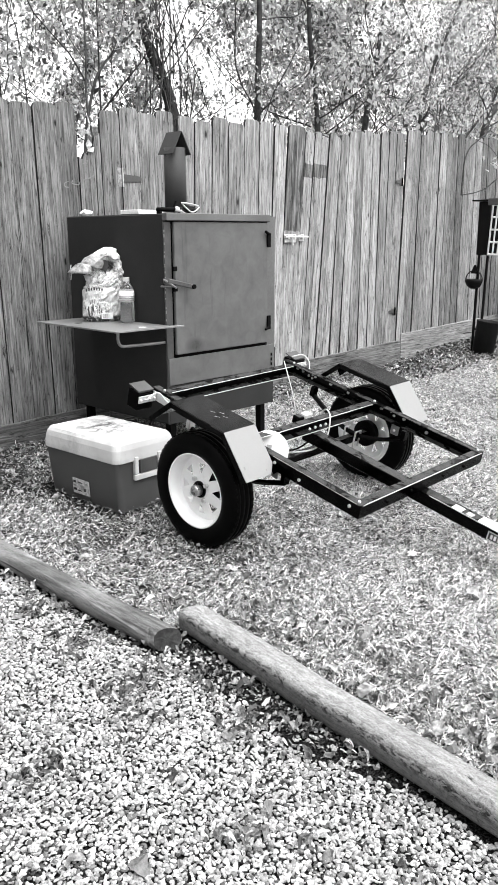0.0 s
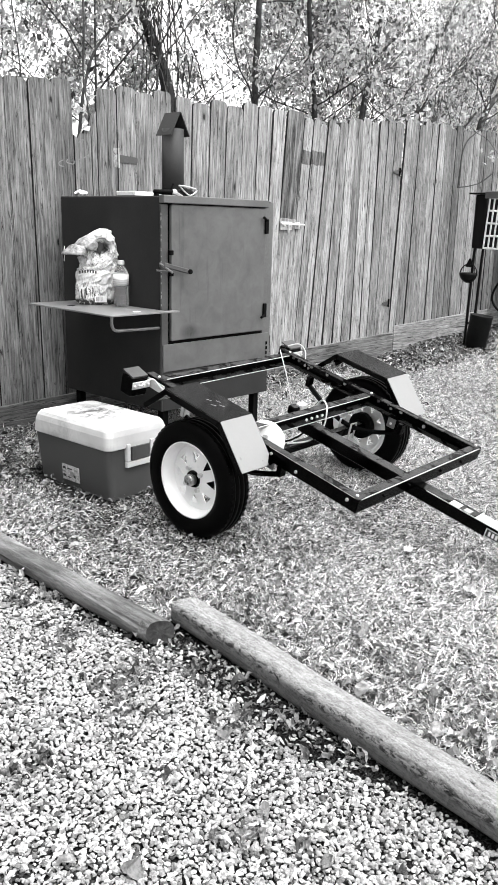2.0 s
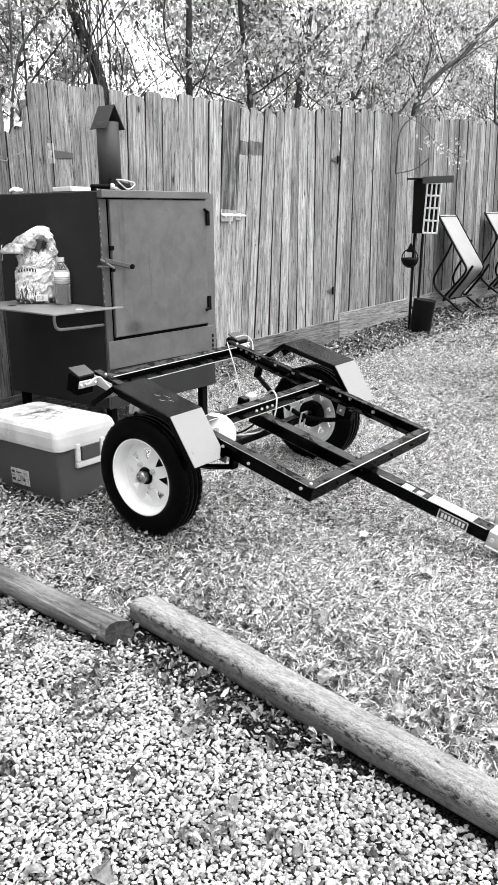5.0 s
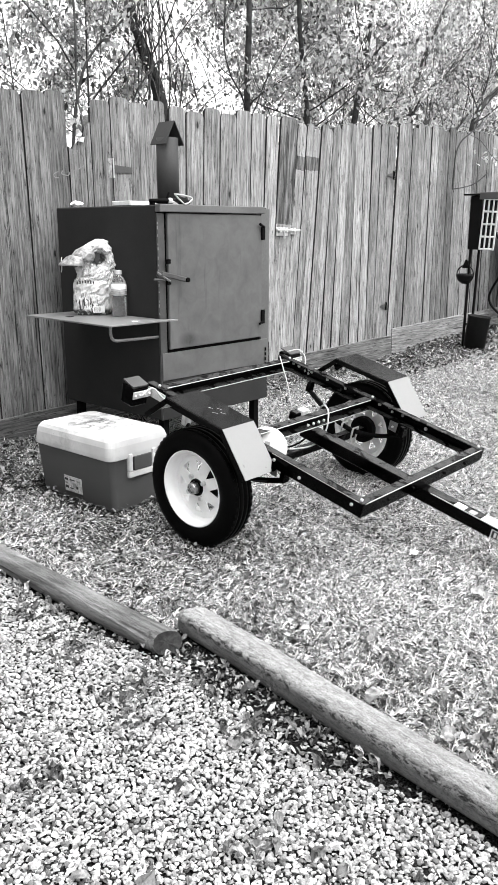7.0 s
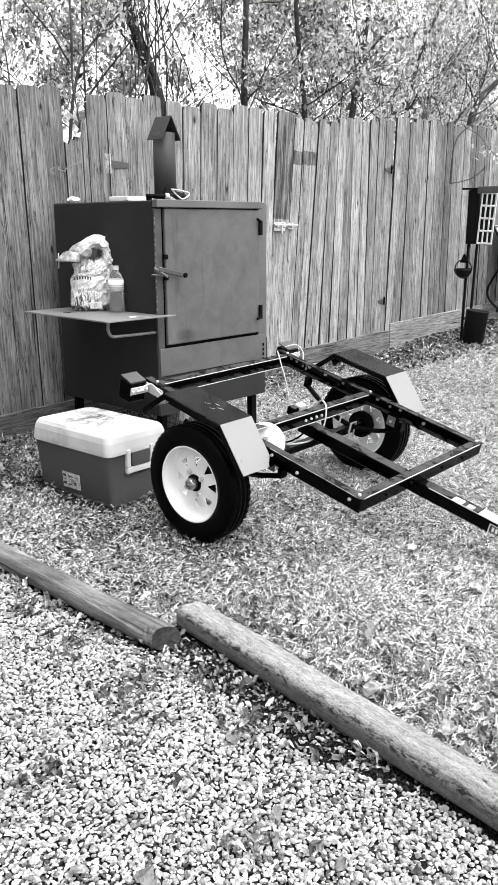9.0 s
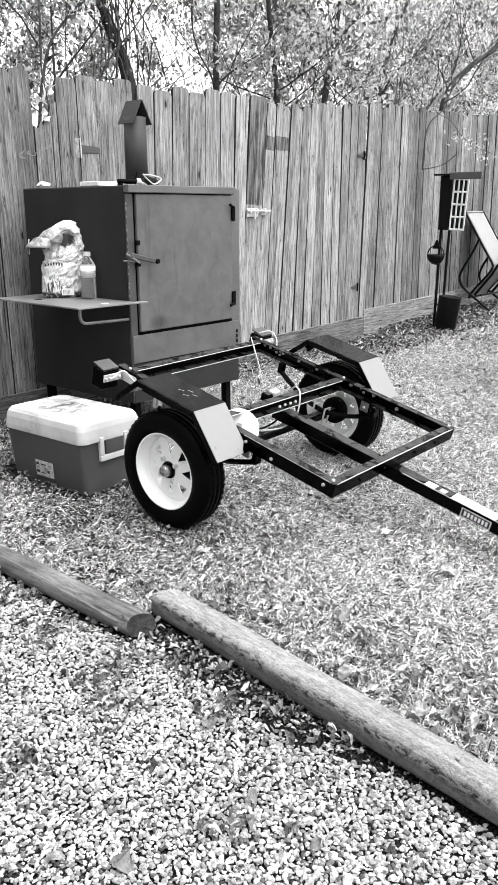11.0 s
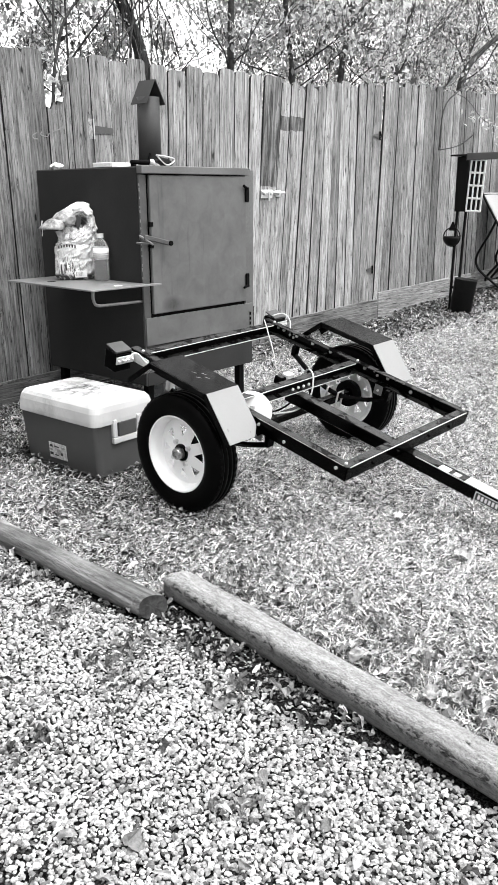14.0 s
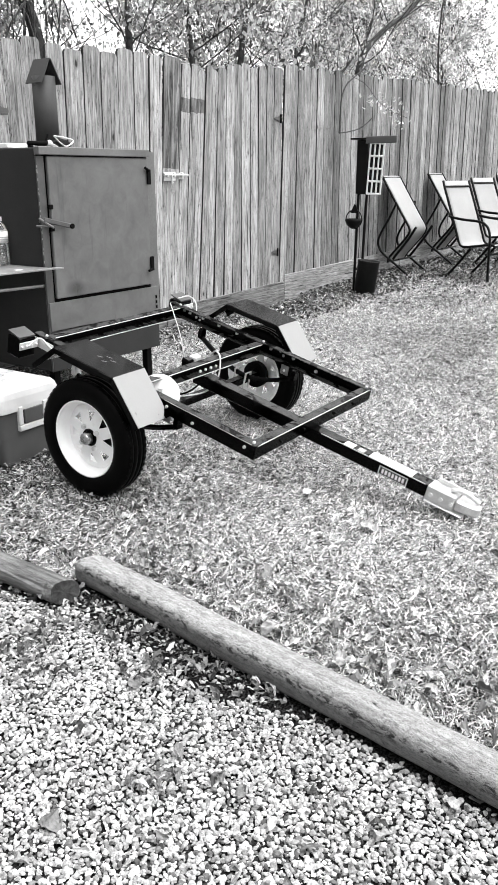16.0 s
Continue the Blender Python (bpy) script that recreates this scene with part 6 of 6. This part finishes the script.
def pebble_bed(rng, x0, x1, y0, y1, step, jitter):
    """Places on a loose hexagonal bed, each stone beside the next."""
    nx, ny = int((x1 - x0) / step), int((y1 - y0) / (step * 0.866))
    i, j = np.meshgrid(np.arange(nx), np.arange(ny))
    x = x0 + (i + 0.5 * (j % 2)) * step
    y = y0 + j * step * 0.866
    x, y = x.ravel(), y.ravel()
    return x + rng.normal(0, jitter * step, len(x)), y + rng.normal(0, jitter * step, len(y))


def in_bed(rng, x, y):
    fx, fy = x + rng.normal(0, 0.05, len(x)), y + rng.normal(0, 0.05, len(x))
    return (fx > 0.45 * fy - 0.12) & (np.hypot(fx, fy) > 1.12) & (fy > 0.2 * fx - 0.15) & (fx > 0)


def by_log(x, y):
    """How far a place lies from the logs' gravel side."""
    return np.where(y < 1.9, 1.700 - 0.105 * (1.9 - y), 1.595) - x


def build_gravel():
    rng = np.random.default_rng(7)
    shapes = pebble_shapes(rng, 3, 6) + pebble_shapes(rng, 2, 5)
    xs, ys, zs, ss, ks = [], [], [], [], []
    for step, lift, low, high in ((0.0136, 0.003, 0.0042, 0.0084), (0.0138, -0.0015, 0.0042, 0.0070)):
        x, y = pebble_bed(rng, 0.0, 1.70, -0.3, 4.3, step, 0.27)
        n = len(x)
        bare = np.array([noise.noise((a * 2.2, b * 2.2, 3.0)) for a, b in zip(x, y)])
        d = by_log(x, y) + 0.05 * bare
        strip = np.where(y < 1.9, -0.02 + 0.11 * np.clip((y - 0.85) / 0.35, 0, 1), 0.035)
        keep = in_bed(rng, x, y) & (d > -0.035) & ~((d < strip) & (rng.random(n) < 0.86)) & ~((bare > 0.40) & (rng.random(n) < 0.4))
        x, y = x[keep], y[keep]
        n = len(x)
        xs.append(x), ys.append(y), ss.append(rng.uniform(low, high, n))
        zs.append(gz_many(x, y) + lift + rng.normal(0, 0.0012, n))
        ks.append(rng.integers(0, 9, n) + (0 if lift > 0 else 9))
    x, y, z, size, kinds = (np.concatenate(v) for v in (xs, ys, zs, ss, ks))
    n = len(x)
    ob = scattered("gravel", shapes, np.stack([x, y, z], -1), spins(rng, n, 0.42), size, kinds, M["pebble"])
    tagged(ob, "pale rounded pea gravel with scattered dry leaves", "gravel", kind="stuff")
    # a coarser bed beyond the part that is walked past
    shapes = pebble_shapes(rng, 2, 4)
    x, y = pebble_bed(rng, -1.66, 1.70, -3.0, 4.36, 0.0520, 0.22)
    keep = ~in_bed(rng, x, y) & (by_log(x, y) > 0)
    x, y = x[keep], y[keep]
    n = len(x)
    far = scattered("outer_gravel", shapes, np.stack([x, y, gz_many(x, y) + 0.002], -1), spins(rng, n, 0.28), rng.uniform(0.019, 0.026, n), rng.integers(0, len(shapes), n), M["pebble"])
    tagged(far, "pale pea gravel spread in front of the added wall", "gravel", kind="stuff")


def build_grass():
    rng = np.random.default_rng(9)
    lying = ([(-0.012, 0, 0), (0.036, 0.36, 0.14), (0.01, 1.0, 0.05), (-0.032, 0.55, 0.17)], [(0, 1, 3), (1, 2, 3)])
    curled = ([(-0.024, 0, 0), (0.026, 0, 0), (0.07, 0.42, 0.18), (0.012, 0.45, 0.21), (0.22, 0.95, 0.04)], [(0, 1, 2, 3), (3, 2, 4)])
    upright = ([(0, 0, 0), (0.030, 0.20, 0.36), (0.0, 0.62, 0.60), (-0.030, 0.28, 0.45)], [(0, 1, 3), (1, 2, 3)])
    # the lawn in view lies above the line y = 0.31 x - 0.25
    zones = [(1.45, 3.0, 0.1, 4.45, 52000), (3.0, 4.4, 0.4, 4.45, 46000), (4.4, 6.5, 0.9, 4.45, 25000), (6.5, 9.5, 1.5, 4.45, 12000), (9.5, 14.5, 2.5, 4.45, 4600), (1.2, 12.0, -3.2, 1.2, 500)]
    xs, ys = [], []
    for x0, x1, y0, y1, dens in zones:
        m = int((x1 - x0) * (y1 - y0) * dens)
        xs.append(rng.uniform(x0, x1, m) + rng.normal(0, 0.14, m))
        ys.append(np.minimum(rng.uniform(y0, y1, m) + rng.normal(0, 0.14, m), 4.44))
    x, y = np.concatenate(xs), np.concatenate(ys)
    far_off = (y < 0.31 * x - 0.25) & (rng.random(len(x)) > 0.06)
    x, y = x[~far_off], y[~far_off]
    lawn = x > 1.79 - 0.125 * np.clip(1.95 - y, 0, 4) - 0.13 * (y > 1.97)
    x, y = x[lawn], y[lawn]
    patch = np.array([noise.noise((a * 1.1, b * 1.1, 8.0)) + 0.6 * noise.noise((a * 4, b * 4, 1.0)) for a, b in zip(x, y)])
    by_cooler = np.clip((2.75 - x) / 0.5, 0, 1) * np.clip((y - 2.0) / 0.7, 0, 1)
    worn = np.clip((y - 3.7) / 0.7, 0, 1) * 0.6 + np.clip(-patch, 0, 1) * 0.45 + 0.5 * by_cooler
    clear = (np.abs(x - 2.47) < 0.25) & (np.abs(y - 3.33) < 0.36)
    tuft = np.array([noise.noise((a * 26, b * 26, 4.0)) for a, b in zip(x, y)])
    worn = worn + np.clip(-tuft - 0.04, 0, 1) * 1.3
    keep = (rng.random(len(x)) > worn) & ~clear
    x, y, patch = x[keep], y[keep], patch[keep]
    n = len(x)
    size = rng.gamma(5.5, 0.0056, n).clip(0.012, 0.062) * (1 + 0.3 * patch)
    size = np.where(x > 6.5, size * 1.3, size)
    roll = rng.random(n)
    kinds = np.where(x > 5.5, np.where(roll < 0.8, 0, 2), np.where(roll < 0.76, 0, np.where(roll < 0.88, 1, 2)))
    z = gz_many(x, y) - 0.002 + rng.uniform(0, 0.008, n)
    ob = scattered("grass", [lying, curled, upright], np.stack([x, y, z], -1), spins(rng, n, 0.42), size, kinds, M["grass"])
    tagged(ob, "dry coarse lawn of broad grass blades", "grass", kind="stuff")
    # coarser tufts over the rest of the yard
    m = 150000
    x, y = rng.uniform(1.5, 13.0, m), rng.uniform(-3.4, 3.9, m)
    rest = (y < 0.31 * x - 0.20) & (x > 1.79 - 0.125 * np.clip(1.95 - y, 0, 4) + 0.05)
    x, y = x[rest], y[rest]
    n = len(x)
    broad = ([(-0.05, 0, 0), (0.10, 0.36, 0.14), (0.01, 1.0, 0.05), (-0.09, 0.55, 0.17)], [(0, 1, 3), (1, 2, 3)])
    ob = scattered("outer_grass", [broad], np.stack([x, y, gz_many(x, y)], -1), spins(rng, n, 0.3), rng.uniform(0.045, 0.090, n), np.zeros(n, int), M["grass"])
    tagged(ob, "dry coarse lawn in the rest of the yard", "grass", kind="stuff")


def leaf_shapes(rng):
    """Oval dry leaves, crumpled and curled to different degrees."""
    shapes = []
    for k in range(8):
        curl, fold, wide = rng.uniform(0.2, 0.8), rng.uniform(0.4, 1.3), rng.uniform(0.13, 0.24)
        v, f = [], []
        n = 5
        for i in range(n + 1):
            t = i / n
            w = wide * math.sin(math.pi * (0.03 + 0.94 * t)) ** 0.75 * (1 + 0.45 * noise.noise((t * 4.0, 7.0 * k, 0.5)))
            for s in (-1, -0.5, 0, 0.5, 1):
                x, y = s * w, t - 0.5
                v.append((x, y, curl * (1 - 4 * y * y) * 0.5 * (1 if k % 3 else -0.6) + abs(s) ** 1.5 * fold * w + 0.34 * noise.noise((x * 4.5 + 5 * k, y * 4.5, 0.3))))
        for i in range(n):
            for s in range(4):
                a = i * 5 + s
                f.append((a, a + 1, a + 6, a + 5))
        shapes.append((v, f))
    return shapes


CLUMPS = [(0.99, 1.68), (1.49, 1.42), (1.20, 1.14), (1.41, 2.16), (1.33, 1.71), (1.58, 2.38), (1.46, 2.46), (1.67, 1.30), (1.71, 1.51), (1.65, 1.12), (1.40, 1.81)]


def build_litter():
    rng = np.random.default_rng(21)
    shapes = leaf_shapes(rng)
    xs, ys, hs, ss = [], [], [], []

    def strew(n, xa, xb, ya, yb, lo, hi, lift):
        xs.append(rng.uniform(xa, xb, n)), ys.append(rng.uniform(ya, yb, n)), hs.append(rng.uniform(lift * 0.5, lift, n)), ss.append(rng.uniform(lo, hi, n))

    strew(350, 0.5, 1.50, 0.2, 4.2, 0.008, 0.022, 0.012)
    strew(120, 0.5, 1.62, 0.2, 4.2, 0.02, 0.05, 0.014)
    strew(120, 1.52, 1.66, 1.1, 4.2, 0.02, 0.055, 0.020)
    strew(320, 1.46, 1.70, 0.85, 1.95, 0.008, 0.026, 0.010)
    strew(130, 1.30, 1.60, 1.75, 3.2, 0.018, 0.052, 0.020)
    strew(60, 1.45, 1.72, 1.2, 1.95, 0.020, 0.045, 0.016)
    for a, b in CLUMPS:
        strew(20, a - 0.055, a + 0.055, b - 0.045, b + 0.045, 0.020, 0.046, 0.020)

    def leaves(name, material, label):
        x, y, h, s = (np.concatenate(v) for v in (xs, ys, hs, ss))
        n = len(x)
        ob = scattered(name, shapes, np.stack([x, y, gz_many(x, y) + h], -1), spins(rng, n, 0.32), s, rng.integers(0, 8, n), material)
        tagged(ob, label, "leaves", kind="stuff")

    leaves("fallen_leaves", M["litter"], "curled dark dry leaves strewn over the gravel")
    xs, ys, hs, ss = [], [], [], []
    strew(260, 1.72, 3.2, 0.0, 4.2, 0.010, 0.028, 0.026)
    strew(320, 1.72, 4.5, 0.2, 4.3, 0.018, 0.05, 0.030)
    strew(620, 1.70, 2.75, 1.95, 4.4, 0.015, 0.05, 0.024)
    strew(260, 1.75, 2.15, 0.3, 2.1, 0.02, 0.06, 0.030)
    strew(130, 1.70, 2.15, 0.2, 2.2, 0.02, 0.05, 0.035)
    strew(500, 4.5, 12.0, 0.3, 4.4, 0.03, 0.06, 0.035)
    strew(300, 4.2, 9.5, 3.75, 4.42, 0.03, 0.06, 0.03)
    leaves("lawn_leaves", M["lawn_litter"], "curled pale dry leaves strewn over the lawn")
    # crumbled bits of leaf and bark
    xs, ys, hs, ss = [], [], [], []
    strew(5200, 1.68, 2.95, 1.9, 4.42, 0.008, 0.030, 0.028)
    strew(1500, 1.74, 2.3, 0.25, 2.1, 0.008, 0.030, 0.028)
    strew(900, 0.5, 1.60, 0.2, 4.2, 0.006, 0.016, 0.014)
    strew(620, 1.54, 1.74, 1.05, 1.95, 0.006, 0.022, 0.006)
    strew(300, 1.54, 1.62, 1.95, 4.2, 0.006, 0.024, 0.010)
    strew(1500, 2.6, 7.5, 0.6, 4.0, 0.008, 0.026, 0.026)
    bits = []
    for k in range(7):
        w, bend = rng.uniform(0.14, 0.36), rng.uniform(-0.35, 0.35)
        bits.append(([(0.0, -0.5, 0.0), (w, -0.1, 0.08 + bend), (rng.uniform(-0.2, 0.2), 0.5, 0.1), (-w, 0.08, 0.06)], [(0, 1, 2), (0, 2, 3)]))

    def crumbs(name, material, label):
        x, y, h, s = (np.concatenate(v) for v in (xs, ys, hs, ss))
        free = ~((np.abs(x - 2.475) < 0.21) & (np.abs(y - 3.34) < 0.32)) & ((by_log(x, y) > -0.035) | (x > 1.84))
        x, y, h, s = x[free], y[free], h[free], s[free]
        n = len(x)
        ob = scattered(name, bits, np.stack([x, y, gz_many(x, y) + h], -1), spins(rng, n, 0.45), s, rng.integers(0, 7, n), material)
        tagged(ob, label, "leaf litter", kind="stuff")

    crumbs("leaf_crumbs", M["crumb"], "crumbled bits of dry leaf and bark on the lawn")
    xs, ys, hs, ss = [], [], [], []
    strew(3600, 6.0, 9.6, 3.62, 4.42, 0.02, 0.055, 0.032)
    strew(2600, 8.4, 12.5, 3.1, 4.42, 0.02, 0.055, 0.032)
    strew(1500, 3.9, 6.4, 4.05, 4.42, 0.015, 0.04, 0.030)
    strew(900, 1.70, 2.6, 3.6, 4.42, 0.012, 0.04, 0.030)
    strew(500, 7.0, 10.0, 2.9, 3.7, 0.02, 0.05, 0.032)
    crumbs("dark_leaf_litter", M["dark_leaf"], "dark leaf litter along the foot of the fence")
    # the larger leaves that lie by themselves
    on_gravel = ((0.967, 1.238, 0.085), (1.243, 0.840, 0.075), (1.239, 0.733, 0.07), (1.436, 1.422, 0.075), (1.513, 1.304, 0.06), (1.215, 1.13, 0.085), (1.283, 0.953, 0.06), (1.573, 0.494, 0.08), (1.522, 0.543, 0.08), (1.224, 1.378, 0.055), (1.324, 1.704, 0.07), (1.418, 1.825, 0.07), (0.88, 1.36, 0.07), (1.341, 2.237, 0.06), (1.525, 2.33, 0.075))
    on_lawn = ((2.645, 1.322, 0.085), (2.183, 0.926, 0.06), (1.942, 1.36, 0.075), (2.797, 1.691, 0.05), (1.784, 2.168, 0.08), (1.921, 0.753, 0.07), (1.840, 1.003, 0.07), (2.285, 1.152, 0.06), (1.912, 1.857, 0.06), (1.845, 1.246, 0.07), (1.866, 1.401, 0.07), (1.872, 2.875, 0.07), (1.835, 2.663, 0.07), (2.094, 1.33, 0.06), (1.964, 3.648, 0.065), (2.222, 3.849, 0.05), (2.196, 3.62, 0.05), (1.814, 3.263, 0.06), (1.796, 2.807, 0.07), (3.02, 1.19, 0.07), (2.33, 0.73, 0.06))
    for kind, lift, tilt, places in (("fallen_leaf", 0.014, 0.12, on_gravel), ("pale_fallen_leaf", 0.034, 0.2, on_lawn)):
        for k, (px_, py_, size) in enumerate(places):
            v, f = shapes[(3 * k + 1) % 8]
            wide = 1.9 if k % 3 == 0 else 1.3
            me = bpy.data.meshes.new("fallen_leaf")
            size *= 0.66 if kind == "fallen_leaf" else 0.85
            crease = [0.09 * noise.noise((q[0] * 9 + k, q[1] * 7, 0.4)) for q in v]
            me.from_pydata([(q[0] * size * wide * (1 + 2.2 * c), q[1] * size * (1 + c), (q[2] * 0.62 + c) * size) for q, c in zip(v, crease)], [], f)
            me.materials.append(M[kind])
            ob = new("fallen_leaf", me)
            ob.matrix_world = Matrix.Translation((px_, py_, gz(px_, py_) + lift)) @ Matrix.Rotation(k * 1.9, 4, "Z") @ Matrix.Rotation(tilt, 4, "X")
            tagged(ob, "large curled dry leaf lying on the gravel" if kind == "fallen_leaf" else "pale dry leaf lying on the lawn", "leaf", "large fallen leaves")


def build_branch():
    """A thin leafy twig hanging over the fence and one poking through the broken board."""
    root = thing("hanging_branch", Matrix.Translation((7.85, 4.38, 1.82)), "thin bare twig with pale leaves hanging over the fence", "branch")
    part("stem", tube(smooth_line([(0.0, 0.0, 0.0), (0.01, 0.0, 0.16), (0.05, 0.01, 0.34), (0.16, 0.02, 0.47), (0.34, 0.03, 0.56), (0.72, 0.10, 0.70), (1.16, 0.30, 0.82)], 6), 0.007, 6), M["bark"], root)
    part("stem", tube(smooth_line([(0.0, 0.0, 0.0), (0.24, -0.02, 0.03), (0.45, -0.03, 0.08), (0.65, -0.05, 0.18)], 6), 0.006, 6), M["bark"], root)
    part("stem", tube(smooth_line([(0.34, 0.03, 0.56), (0.52, -0.02, 0.50), (0.75, -0.05, 0.36), (1.05, -0.07, 0.27), (1.45, -0.08, 0.22)], 6), 0.003, 6), M["bark"], root)
    rng = np.random.default_rng(3)
    n = 70
    along = rng.random(n)[:, None]
    at = (1 - along) * np.array([(0.42, -0.06, 0.36)]) + along * np.array([(1.42, -0.09, 0.20)]) + rng.normal(0, 1, (n, 3)) * np.array([0.06, 0.03, 0.07])
    leaves = scattered("leaf_spray", [LEAF, LEAF_LONG], at, spins(rng, n, 0.8), rng.uniform(0.03, 0.060, n), rng.integers(0, 2, n), M["pale_leaf"])
    leaves.parent = root
    tagged(leaves, kind="stuff")
    root2 = thing("poking_branch", Matrix.Translation((3.27, 4.43, 2.0)), "leafy sprig poking through the broken fence board", "branch")
    part("stem", tube(smooth_line([(0.0, -0.01, 0.03), (0.01, 0.05, 0.25), (0.06, 0.10, 0.6), (0.16, 0.25, 1.1)], 6), 0.007, 6), M["bark"], root2)
    n = 16
    at = np.array([(-0.03, 0.0, 0.03)]) + rng.normal(0, 1, (n, 3)) * np.array([0.022, 0.008, 0.06])
    leaves = scattered("leaf_spray", [LEAF, LEAF_LONG], at, spins(rng, n, 0.9), rng.uniform(0.05, 0.09, n), rng.integers(0, 2, n), M["pale_leaf"])
    leaves.parent = root2
    tagged(leaves, kind="stuff")


build_trees()
build_branch()
build_gravel()
build_grass()
build_litter()
